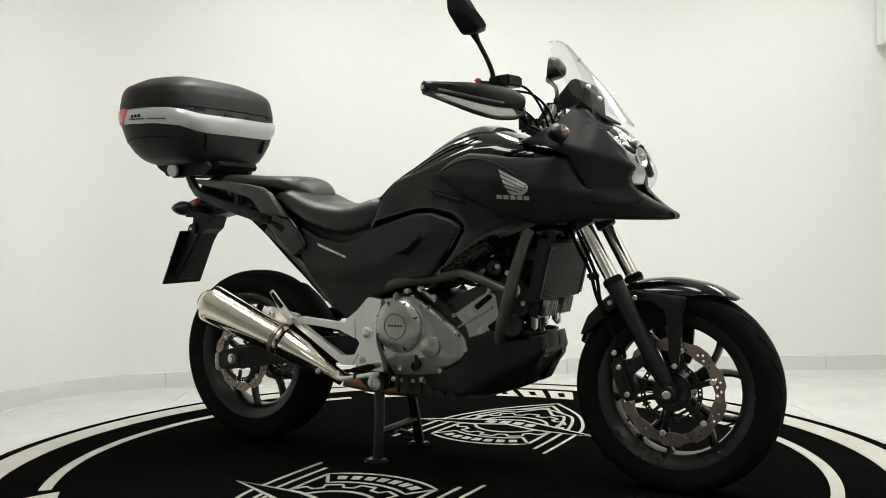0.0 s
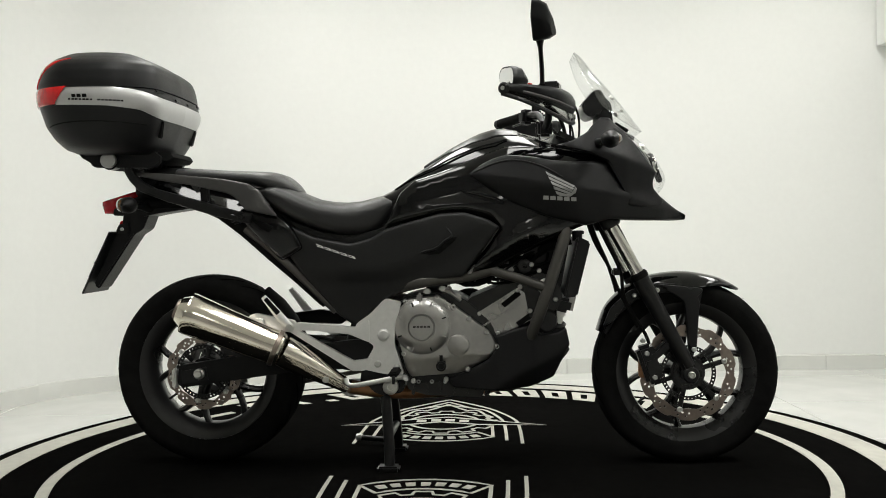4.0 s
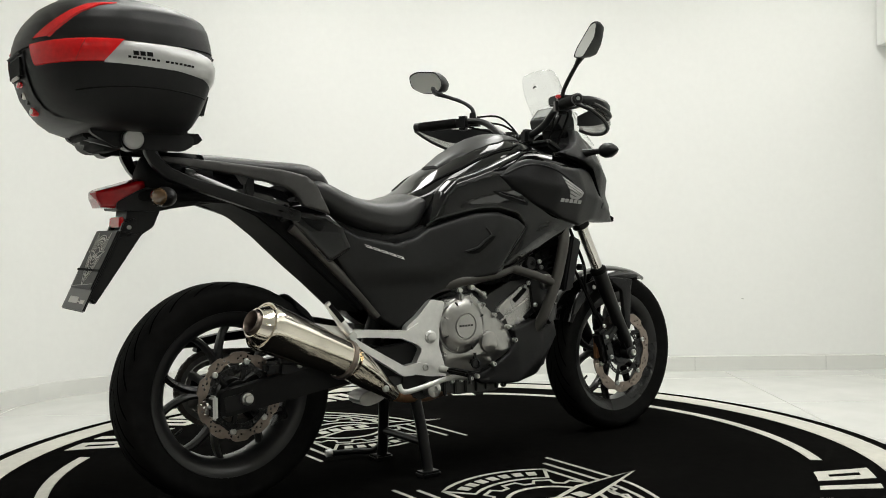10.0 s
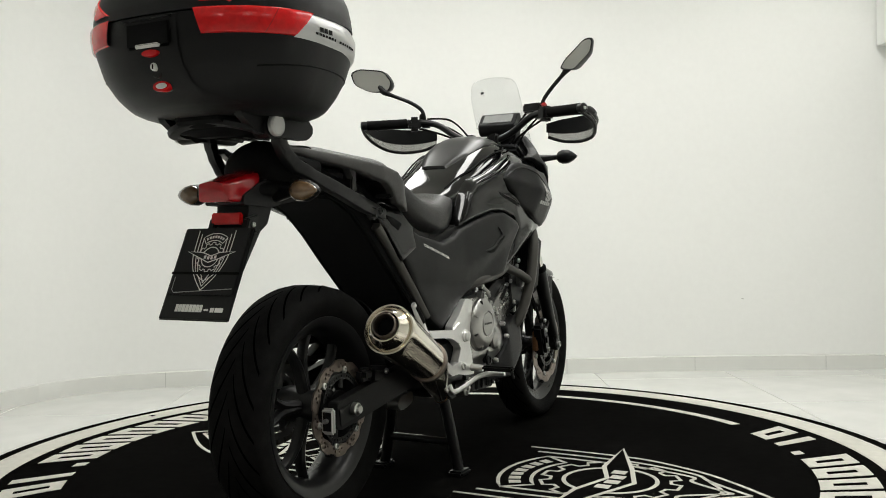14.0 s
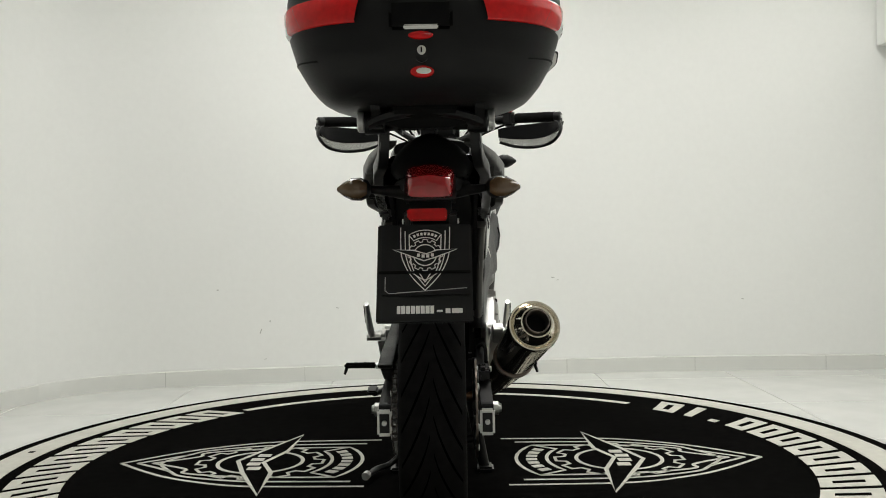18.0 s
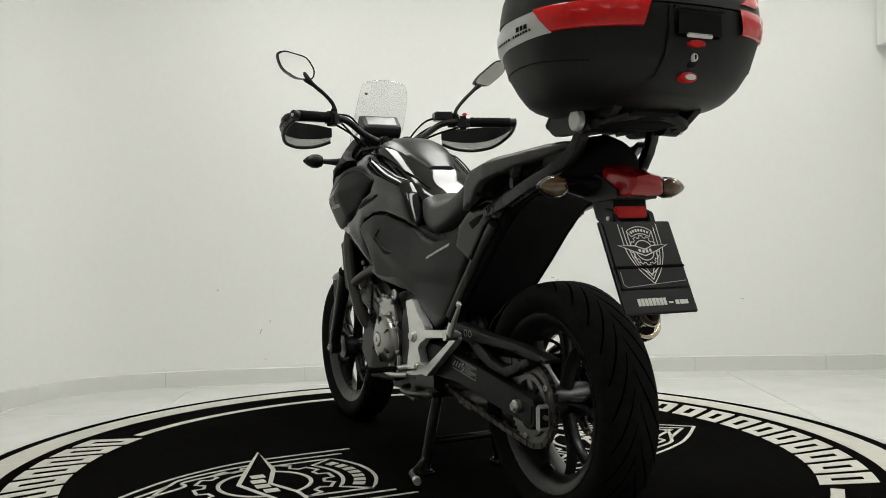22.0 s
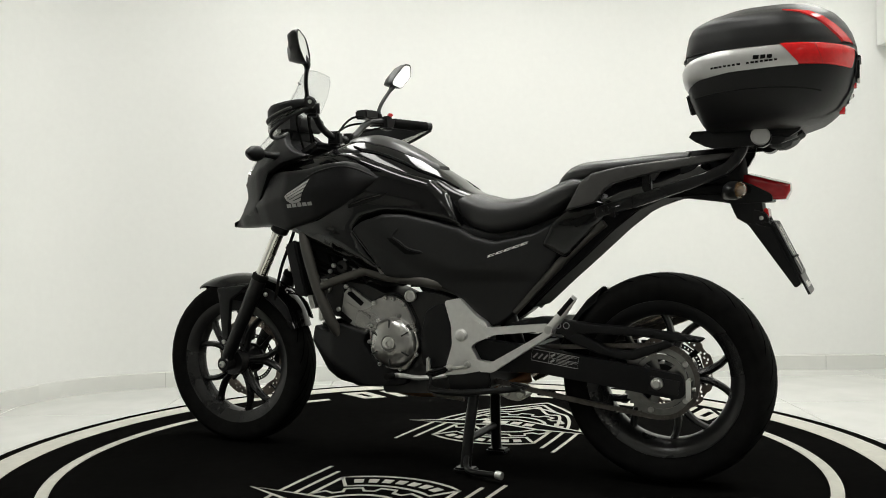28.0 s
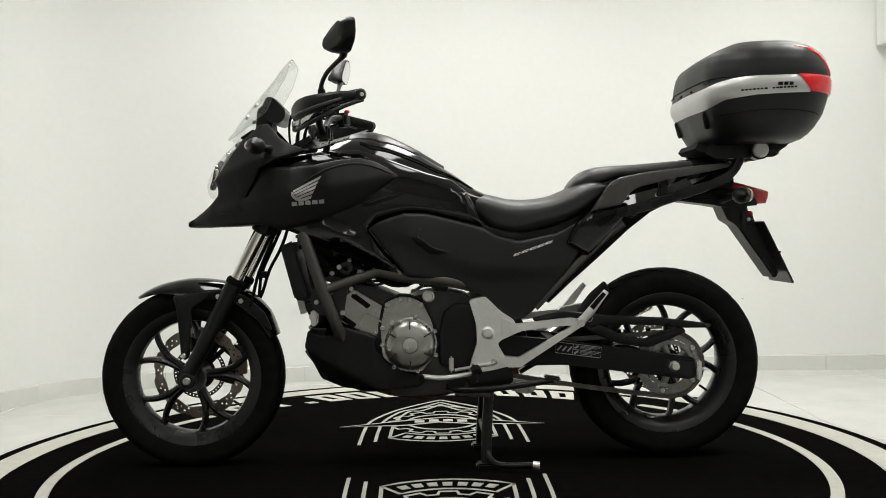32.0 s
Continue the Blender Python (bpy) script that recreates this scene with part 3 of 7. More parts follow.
def shroud_x(y, z):
    a = float(np.interp(y, [0.05, 0.12, 0.2, 0.33, 0.45, 0.55, 0.64, 0.72, 0.80], [0.172, 0.188, 0.212, 0.240, 0.228, 0.190, 0.138, 0.085, 0.014]))
    zr = float(np.interp(y, [0.1, 0.35, 0.6, 0.8], [0.925, 0.885, 0.845, 0.784]))
    return max(0.006, a - 0.34 * max(0.0, z - zr) - 0.42 * max(0.0, zr - z))


SHROUD = [(0.112, 0.925), (0.15, 0.952), (0.19, 0.972), (0.235, 0.983), (0.30, 0.976), (0.37, 0.962), (0.44, 0.958), (0.50, 0.960), (0.54, 0.952), (0.588, 0.868), (0.66, 0.872), (0.70, 0.864), (0.75, 0.826), (0.803, 0.792), (0.802, 0.777), (0.70, 0.776), (0.62, 0.779), (0.545, 0.782), (0.475, 0.762), (0.37, 0.787), (0.235, 0.838)]


def body_x(y, z):
    """Half width of the body's side under the panels."""
    w = float(np.interp(y, [-0.48, -0.3, -0.15, 0.0, 0.1, 0.2, 0.3, 0.45, 0.55], [0.128, 0.148, 0.160, 0.178, 0.190, 0.196, 0.190, 0.176, 0.155]))
    return w - 0.10 * max(0.0, z - 0.83) - 0.22 * max(0.0, z - 0.94) - 0.05 * max(0.0, 0.76 - z)


def gloss_x(y, z):
    # a shallow channel runs from under the shroud back to the seat
    c = 0.895 - 0.22 * (0.2 - y)
    x = body_x(y, z) - 0.007 * math.exp(-((z - c) / 0.022) ** 2) * float(np.interp(y, [-0.08, 0.02, 0.2, 0.3], [0, 1, 1, 0.3]))
    # the long blade in front of the side cover is creased along its middle
    zb = 0.625 + 0.62 * (y - 0.10)
    k = float(np.interp(z, [0.60, 0.62, 0.75, 0.80], [0.3, 1, 1, 0])) * float(np.interp(y, [0.08, 0.12, 0.40, 0.5], [0.4, 1, 1, 0]))
    return x + 0.012 * k * math.exp(-((z - zb) / 0.022) ** 2) - 0.16 * max(0.0, 0.74 - z)


GLOSS_SIDE = [(0.55, 0.945), (0.47, 0.988), (0.374, 1.010), (0.287, 1.014), (0.231, 1.012), (0.145, 0.980), (0.035, 0.938), (-0.052, 0.912), (-0.10, 0.872), (-0.152, 0.766), (-0.071, 0.788), (0.03, 0.812), (0.10, 0.814), (0.18, 0.794), (0.210, 0.762), (0.150, 0.680), (0.106, 0.630), (0.096, 0.606), (0.118, 0.598), (0.19, 0.632), (0.26, 0.668), (0.36, 0.718), (0.45, 0.757), (0.55, 0.79)]
COVER = [(0.211, 0.762), (0.177, 0.786), (0.10, 0.810), (0.03, 0.808), (-0.071, 0.784), (-0.150, 0.760), (-0.19, 0.735), (-0.26, 0.718), (-0.38, 0.742), (-0.475, 0.790), (-0.468, 0.70), (-0.40, 0.60), (-0.30, 0.492), (-0.246, 0.456), (-0.134, 0.550), (-0.046, 0.594), (0.095, 0.612), (0.124, 0.652)]


def cover_x(y, z):
    # a soft crease sweeps along the lower third
    zc = float(np.interp(y, [-0.4, -0.25, -0.14, -0.036, 0.08, 0.2], [0.645, 0.640, 0.640, 0.672, 0.735, 0.775]))
    k = float(np.interp(y, [-0.46, -0.3, -0.1, 0.08, 0.2], [0.3, 0.8, 1.0, 1.0, 0.4]))
    hi, lo = max(0.0, z - zc), max(0.0, zc - z)
    # the upper face leans in towards the seat, the lower one tucks under
    return body_x(y, z) + k * (0.016 - 0.16 * hi - 0.24 * min(lo, 0.05) + 0.10 * max(0.0, lo - 0.05)) - 0.10 * max(0.0, 0.62 - z)


for s in (1, -1):
    part("side_shroud", panel(SHROUD, shroud_x, 0.03, 0.010, 0.014, s, 0.008), BODY, bike, "matte black fairing shroud running into the beak", sharp=50)
    part("tank_side_panel", panel(GLOSS_SIDE, gloss_x, 0.03, 0.018, 0.015, s, 0.008), GLOSS, bike, "gloss black side panel with a pointed tip", sharp=50)
    sc = part("side_cover", panel(COVER, cover_x, 0.06, 0.010, 0.012, s, 0.008), COVER_M, bike, "matte black side cover under the seat", sharp=50)
    # air slot: a dark wedge laid on for its shade, with a proud upper lip
    part("air_slot_shade", panel([(0.080, 0.736), (0.058, 0.732), (0.016, 0.696), (-0.034, 0.684), (-0.004, 0.680), (0.024, 0.682), (0.072, 0.722)], lambda y, z: cover_x(y, z) + 0.0012, 0.003, 0.001, 0.02, s, 0.003), DARK_PRINT_SHADE, sc)
    part("slot_lip", tube([(s * (cover_x(y, z) + 0.001), y, z) for y, z in spl([(0.046, 0.763), (0.062, 0.738), (0.040, 0.722), (0.012, 0.700), (-0.036, 0.687)], 4)], [0.001] + [0.0035] * 15 + [0.001], 8), COVER_M, sc)
    # upper slot in the gloss panel, under the shroud's tail: a dark patch for its shade
    part("panel_slot_shade", panel([(0.226, 0.842), (0.180, 0.862), (0.120, 0.876), (0.086, 0.878), (0.118, 0.858), (0.190, 0.836), (0.222, 0.830)], lambda y, z: gloss_x(y, z) + 0.0012, 0.003, 0.001, 0.016, s, 0.004), DARK_PRINT_SHADE, bike)
    part("slot_vane", tube([(s * (gloss_x(y, z) + 0.002), y, z) for y, z in ((0.21, 0.843), (0.16, 0.859), (0.11, 0.871))], 0.003, 8), GLOSS, bike)
    part("shroud_edge", tube([(s * (shroud_x(y, z) - 0.001), y, z) for y, z in spl([(0.405, 0.905), (0.335, 0.944), (0.262, 0.963), (0.20, 0.957), (0.13, 0.929)], 4)], [0.0015] + [0.004] * 15 + [0.0015], 8), BODY, bike)
    # front slots on the gloss panel
    part("blade_tip", panel([(0.128, 0.640), (0.112, 0.628), (0.104, 0.612), (0.112, 0.609), (0.122, 0.622)], lambda y, z: gloss_x(y, z) + 0.004, 0.008, 0.002, 0.02, s, 0.003), BOLT, bike, "bright clip at the blade's tip")
    part("blade_edge", tube([(s * (gloss_x(y, z) + 0.001), y, z) for y, z in ((0.206, 0.758), (0.170, 0.708), (0.128, 0.655), (0.108, 0.627))], 0.0035, 8), GLOSS, bike)
    part("seat_side_filler", panel([(-0.10, 0.80), (-0.16, 0.765), (-0.24, 0.745), (-0.34, 0.752), (-0.46, 0.795), (-0.46, 0.70), (-0.10, 0.70)], lambda y, z: body_x(y, z) - 0.022, 0.02, 0.006, 0.03, s, 0.006), MATTE, bike)
    # model badge as plain slanted bars on the side cover
    bars = []
    for i in range(5):
        y = -0.240 - 0.0255 * i
        z = 0.674 + 0.0085 * i
        for o in ([(y, z - 0.0045), (y - 0.021, z + 0.002), (y - 0.0225, z + 0.0045), (y - 0.0015, z - 0.002)], [(y - 0.003, z + 0.001), (y - 0.024, z + 0.0075), (y - 0.0255, z + 0.010), (y - 0.0045, z + 0.0035)], [(y, z - 0.0045), (y - 0.006, z - 0.0025), (y - 0.0105, z + 0.005), (y - 0.0045, z + 0.0035)]):
            bars.append(panel(o, lambda a, b: cover_x(a, b) + 0.0016, 0.0010, 0.0004, 0.012, s, 0))
    part("badge", join(*bars), PRINT_WHITE, sc, "small white slanted bars of a badge")
    # wing-shaped emblem of plain feathers over a row of small blocks
    em = []
    for i in range(5):
        y0, z0, y1, z1 = 0.349 + 0.007 * i, 0.927 - 0.0148 * i, 0.436 - 0.0035 * i, 0.882 - 0.007 * i
        o = [(y0, z0), (y1, z1), (y1 - 0.003, z1 - 0.0052), (y0 + 0.005, z0 - 0.0105)]
        em.append(panel(o, lambda a, b: shroud_x(a, b) + 0.0022, 0.0014, 0.0004, 0.012, s, 0))
    em.append(panel([(0.438, 0.880), (0.442, 0.873), (0.438, 0.861), (0.424, 0.851), (0.383, 0.8525), (0.402, 0.857), (0.424, 0.860), (0.431, 0.868)], lambda a, b: shroud_x(a, b) + 0.0022, 0.0014, 0.0004, 0.012, s, 0))
    for i in range(5):
        y = 0.441 - 0.0208 * i
        z = 0.836 + 0.0015 * i
        em.append(panel([(y, z), (y - 0.0165, z + 0.001), (y - 0.016, z + 0.0125), (y - 0.0005, z + 0.0115)], lambda a, b: shroud_x(a, b) + 0.0022, 0.0014, 0.0004, 0.012, s, 0))
    part("emblem", join(*em), PRINT_GREY, bike, "grey wing-shaped emblem above a row of small blocks")

COWL = [(0.42, 0.88, 0.985, 0.14), (0.50, 0.87, 1.01, 0.125), (0.56, 0.87, 1.03, 0.10), (0.62, 0.87, 1.0, 0.075)]
rings = []
for y in np.linspace(0.42, 0.62, 12):
    lo, hi, hw = interp(COWL, y)
    rings.append([(x, y, z) for x, z in sup(hw, lo, hi, 2.6, 32, 0.5)])
part("cowl_core", loft(rings), DARK, bike, sharp=50)


def cowl_x(y, z):
    a = float(np.interp(y, [0.38, 0.47, 0.54, 0.60, 0.65, 0.69, 0.715], [0.186, 0.190, 0.178, 0.158, 0.126, 0.097, 0.080]))
    zr = float(np.interp(y, [0.4, 0.55, 0.7], [0.99, 0.985, 0.93]))
    x = a - float(np.interp(y, [0.45, 0.53, 0.58, 0.64], [0.45, 0.70, 0.75, 0.55])) * max(0.0, z - zr) - 0.05 * max(0.0, zr - z)
    # its foot sweeps out into the flank of the beak
    t = min(1.0, max(0.0, (0.905 - z) / 0.075)) * min(1.0, max(0.0, (y - 0.585) / 0.03))
    t = t * t * (3 - 2 * t)
    return x + (shroud_x(y, z) + 0.0025 - x) * t


for s in (1, -1):
    part("front_cowl", panel([(0.385, 1.010), (0.44, 1.025), (0.488, 1.054), (0.513, 1.084), (0.528, 1.102), (0.560, 1.100), (0.576, 1.080), (0.613, 1.048), (0.648, 1.000), (0.702, 0.924), (0.690, 0.898), (0.692, 0.876), (0.726, 0.840), (0.722, 0.824), (0.66, 0.815), (0.605, 0.822), (0.592, 0.858), (0.572, 0.906), (0.546, 0.957), (0.48, 0.988)], cowl_x, 0.03, 0.005, 0.012, s, 0.006), BODY, bike, "matte black front cowl beside the headlight", sharp=50)
part("screen_base", loft([[(x, y, z) for x, z in sup(hw, lo, hi, 2.4, 24)] for y, lo, hi, hw in ((0.50, 1.0, 1.06, 0.11), (0.55, 1.02, 1.094, 0.112), (0.575, 1.02, 1.084, 0.108), (0.61, 1.02, 1.060, 0.10), (0.635, 1.02, 1.046, 0.085))]), BODY, bike)
part("cowl_grille", box((0, 0.602, 1.074), (0.11, 0.05, 0.006), 0.002, (-33, 0, 0)), DARK_PRINT_SHADE, bike)
BEAK = [(0.44, 0.765, 0.87, 0.20), (0.52, 0.778, 0.872, 0.18), (0.60, 0.779, 0.873, 0.150), (0.66, 0.778, 0.872, 0.120), (0.70, 0.776, 0.862, 0.098), (0.75, 0.774, 0.825, 0.062), (0.785, 0.775, 0.802, 0.034), (0.804, 0.777, 0.794, 0.016)]
rings = []
for y in np.linspace(0.44, 0.802, 18):
    lo, hi, hw = interp(BEAK, y)
    rings.append([(x * 0.86, y, z) for x, z in sup(hw, lo, hi - 0.004, 1.8, 28, 0.22, 2.4)])
part("beak", loft(rings), BODY, bike, "matte black pointed beak", sharp=50)


HEAD = [(0.862, 0.715, 0.672, 0.070), (0.88, 0.732, 0.674, 0.078), (0.912, 0.740, 0.682, 0.083), (0.95, 0.722, 0.676, 0.088), (0.975, 0.706, 0.670, 0.090), (1.009, 0.680, 0.640, 0.103), (1.048, 0.636, 0.604, 0.103)]


def head_pt(u, v, off):
    """Point of the headlight's face: u across, v from its foot to its top."""
    z = 0.862 + 0.186 * v
    yc, ye, w = interp(HEAD, z)
    return (u * w, yc - (yc - ye) * u * u + off, z)


def head_face(off, back, n=14, k=14, us=1.0, v0=0.0, v1=1.0):
    front = [[head_pt(u, v, off) for u in np.linspace(-us, us, n)] for v in np.linspace(v0, v1, k)]
    bm = loft(front, closed=False)
    rim_e = [e for e in bm.edges if len(e.link_faces) == 1]
    g = bmesh.ops.extrude_edge_only(bm, edges=rim_e)
    for w in g["geom"]:
        if isinstance(w, bmesh.types.BMVert):
            w.co.y -= back
    return bm


hl = part("headlight", head_face(-0.030, 0.05, 14, 14, 0.96, 0.10, 0.97), HEAD_M, bike, "clear headlight with chrome reflectors")
lens = part("lens", head_face(0.006, 0.040), LENS, hl)
lens.visible_shadow = False
for s in (-1, 1):
    part("reflector_bowl", lathe([(0.0, 0.012), (0.006, 0.026), (0.014, 0.030), (0.014, 0.026), (0.004, 0.02)], (s * 0.036, 0.700, 0.950), (s * 0.2, 1, 0.25), 20), CHROME, hl)
for s in (-1, 1):
    part("light_strip", tube([head_pt(s * 0.80, v, -0.008) for v in np.linspace(0.25, 0.95, 10)], 0.004, 6), BOLT, hl)
part("bulb_shade", box((0, 0.712, 0.945), (0.012, 0.02, 0.10), 0.004, (20, 0, 0)), DARK, hl)

for s in (-1, 1):
    part("lamp_brow", tube([head_pt(s * u, v, -0.014) for u, v in ((0.15, 0.52), (0.45, 0.60), (0.75, 0.72), (0.88, 0.85))], [0.004, 0.007, 0.006, 0.003], 8), DARK, hl)
    part("side_bulb", lathe([(0, 0.010), (0.012, 0.010), (0.016, 0.006)], (s * 0.060, 0.655, 1.005), (s * 0.4, 1, 0.3), 16), CHROME, hl)
    part("panel_slit", tube([(s * (cowl_x(y, z) + 0.001), y, z) for y, z in ((0.543, 0.954), (0.562, 0.922), (0.580, 0.892), (0.594, 0.867))], 0.0025, 6), DARK_PRINT_SHADE, bike)
part("screen_sticker", lathe([(0, 0.007), (0.0015, 0.007)], (-0.06, 0.489, 1.268), (0, -0.75, 0.66), 16), DARK, bike)

# --- windscreen ---
WS = [(0.0, 0.668, 1.060, 0.657, 1.053, 0.070), (0.2, 0.632, 1.110, 0.580, 1.100, 0.094), (0.35, 0.602, 1.150, 0.530, 1.140, 0.102), (0.5, 0.570, 1.190, 0.514, 1.172, 0.102), (0.75, 0.516, 1.252, 0.474, 1.240, 0.098), (0.93, 0.474, 1.305, 0.456, 1.290, 0.090), (1.0, 0.456, 1.316, 0.450, 1.306, 0.072)]
rows = []
for v in np.linspace(0, 1, 20):
    yc, zc, ye, ze, xe = interp(WS, v)
    rows.append([(u * xe, yc + (ye - yc) * u * u, zc + (ze - zc) * u * u) for u in np.linspace(-1, 1, 13)])
bm = loft(rows, closed=False)
g = bmesh.ops.extrude_face_region(bm, geom=bm.faces[:])
bmesh.ops.translate(bm, vec=(0, 0.002, 0.002), verts=[v for v in g["geom"] if isinstance(v, bmesh.types.BMVert)])
ws = part("windscreen", bm, SCREEN, bike, "small clear windscreen")
ws.visible_shadow = False
edge = [rows[i][0] for i in range(20)] + rows[-1] + [rows[i][-1] for i in range(19, -1, -1)]
part("screen_edge", tube(edge, 0.0016, 6), LENS, ws)
part("screen_bracket", prism(rounded([(0.575, 1.07), (0.568, 1.150), (0.548, 1.168), (0.532, 1.16), (0.520, 1.10), (0.53, 1.07)], 0.01), -0.058, 0.058, 0.006), BODY, bike, "black windscreen bracket")
for s in (-1, 1):
    for x, y, z in ((0.060, 0.597, 1.126), (0.070, 0.566, 1.163)):
        part("screen_bolt", lathe([(0, 0.0085), (0.004, 0.0085), (0.007, 0.005), (0.007, 0.0)], (s * x, y, z), (s * 0.5, 0.7, 0.5), 14), BOLT, ws)

# --- seat ---
SEAT = [(-0.555, 0.872, 0.893, 0.125), (-0.53, 0.855, 0.905, 0.138), (-0.50, 0.822, 0.911, 0.146), (-0.46, 0.795, 0.899, 0.150), (-0.42, 0.773, 0.880, 0.152), (-0.375, 0.756, 0.862, 0.153), (-0.33, 0.742, 0.854, 0.153), (-0.28, 0.729, 0.850, 0.152), (-0.23, 0.727, 0.854, 0.147), (-0.19, 0.736, 0.865, 0.139), (-0.155, 0.756, 0.873, 0.128), (-0.125, 0.798, 0.872, 0.114), (-0.10, 0.845, 0.866, 0.10)]
rings = []
for y in np.linspace(-0.555, -0.10, 32):
    lo, hi, hw = interp(SEAT, y)
    rings.append([(x, y, z) for x, z in sup(hw, lo, hi, 2.8, 32, 0.55, 3.0)])
part("rider_seat", loft(rings), SEAT_M, bike, "black vinyl rider seat with a dip", sharp=60)
PSEAT = [(-0.83, 0.93, 0.970, 0.09), (-0.78, 0.915, 0.970, 0.10), (-0.654, 0.912, 0.960, 0.114), (-0.57, 0.905, 0.956, 0.120), (-0.52, 0.885, 0.953, 0.117), (-0.485, 0.88, 0.942, 0.105), (-0.455, 0.875, 0.920, 0.085), (-0.435, 0.870, 0.894, 0.06)]
rings = []
for y in np.linspace(-0.83, -0.435, 26):
    lo, hi, hw = interp(PSEAT, y)
    rings.append([(x, y, z) for x, z in sup(hw, lo, hi, 3.0, 32, 0.4)])
part("passenger_seat", loft(rings), SEAT_M, bike, "black vinyl raised passenger seat", sharp=60)

# --- tail ---
TAIL = [(-1.0, 0.835, 0.875, 0.055), (-0.95, 0.838, 0.880, 0.07), (-0.86, 0.842, 0.878, 0.09), (-0.75, 0.843, 0.872, 0.10), (-0.69, 0.818, 0.866, 0.105), (-0.62, 0.778, 0.860, 0.11), (-0.50, 0.72, 0.845, 0.115), (-0.40, 0.68, 0.78, 0.11)]
rings = []
for y in np.linspace(-1.0, -0.40, 20):
    lo, hi, hw = interp(TAIL, y)
    rings.append([(x, y, z) for x, z in sup(hw, lo, hi, 3.4, 28, 0.5)])
part("tail_fairing", loft(rings), UNDER, bike, "dull black tail fairing", sharp=50)
part("tail_hood", loft([[(x, y, z) for x, z in sup(hw, lo, hi, 1.6, 32, 0.35, 3.0)] for y, lo, hi, hw in ((-0.974, 0.880, 0.946, 0.058), (-0.966, 0.872, 0.964, 0.072), (-0.93, 0.868, 0.976, 0.086), (-0.87, 0.865, 0.977, 0.096), (-0.81, 0.880, 0.974, 0.100))]), UNDER, bike, "satin black tail end", sharp=50)
part("rear_inner_fender", loft([[(sx * w, y, z + dz) for sx, dz in ((-1, 0), (1, 0), (1, 0.02), (-1, 0.02))] for y, z, w in ((-0.93, 0.842, 0.06), (-0.86, 0.842, 0.075), (-0.76, 0.836, 0.09), (-0.69, 0.803, 0.095), (-0.62, 0.750, 0.095), (-0.526, 0.665, 0.093), (-0.44, 0.590, 0.09), (-0.36, 0.515, 0.08))]), UNDER, bike, "dull black inner fender under the tail")
for s in (1, -1):
    part("fender_side_plate", prism([(-0.80, 0.846), (-0.74, 0.828), (-0.68, 0.800), (-0.61, 0.745), (-0.526, 0.668), (-0.44, 0.594), (-0.36, 0.52), (-0.35, 0.60), (-0.45, 0.72), (-0.60, 0.83)], s * 0.098, s * 0.110, 0.003), UNDER, bike)
LIGHT = [(-1.096, 0.848, 0.864, 0.034), (-1.086, 0.826, 0.868, 0.044), (-1.05, 0.824, 0.878, 0.050), (-1.01, 0.828, 0.890, 0.052), (-0.985, 0.834, 0.896, 0.05), (-0.960, 0.870, 0.893, 0.03)]
rings = []
for y in np.linspace(-1.096, -0.960, 14):
    lo, hi, hw = interp(LIGHT, y)
    rings.append([(x, y, z + 0.008 * (1 - abs(x) / 0.05) * (z > (lo + hi) / 2)) for x, z in sup(hw, lo, hi, 7, 40, 0.5)])
tl = part("tail_light", loft(rings), RED_LAMP, bike, "red tail light")
part("tail_light_housing", join(*[prism(rounded([(-0.80, 0.838), (-0.86, 0.876), (-0.96, 0.884), (-1.0, 0.868), (-1.050, 0.840), (-1.052, 0.820), (-0.95, 0.815), (-0.905, 0.824)], 0.006), a, b, 0.004) for a, b in ((-0.056, 0.056),)]), MATTE, bike)
part("rear_reflector", box((-0.007, -1.034, 0.789), (0.086, 0.012, 0.027), 0.003, (-6, 0, 0)), RED, bike, "red rectangular rear reflector")
pb = part("plate_bracket", prism(rounded([(-0.935, 0.822), (-0.955, 0.775), (-0.985, 0.757), (-1.108, 0.580), (-1.122, 0.590), (-1.060, 0.745), (-1.028, 0.772), (-1.022, 0.822)], 0.006), -0.046, 0.046, 0.004), MATTE, bike, "black plastic plate bracket")
for s in (1, -1):
    part("bracket_rib", prism([(-0.985, 0.762), (-1.108, 0.588), (-1.122, 0.598), (-1.045, 0.750)], s * 0.046, s * 0.052, 0.002), DARK, pb)
    part("bracket_gusset", prism([(-1.0, 0.80), (-1.035, 0.79), (-1.045, 0.765), (-1.0, 0.755)], s * 0.040, s * 0.058, 0.003), DARK, pb)
    part("bracket_bolt", bolt((s * 0.058, -1.022, 0.775), 0.006, 0.004, s), BOLT, pb)


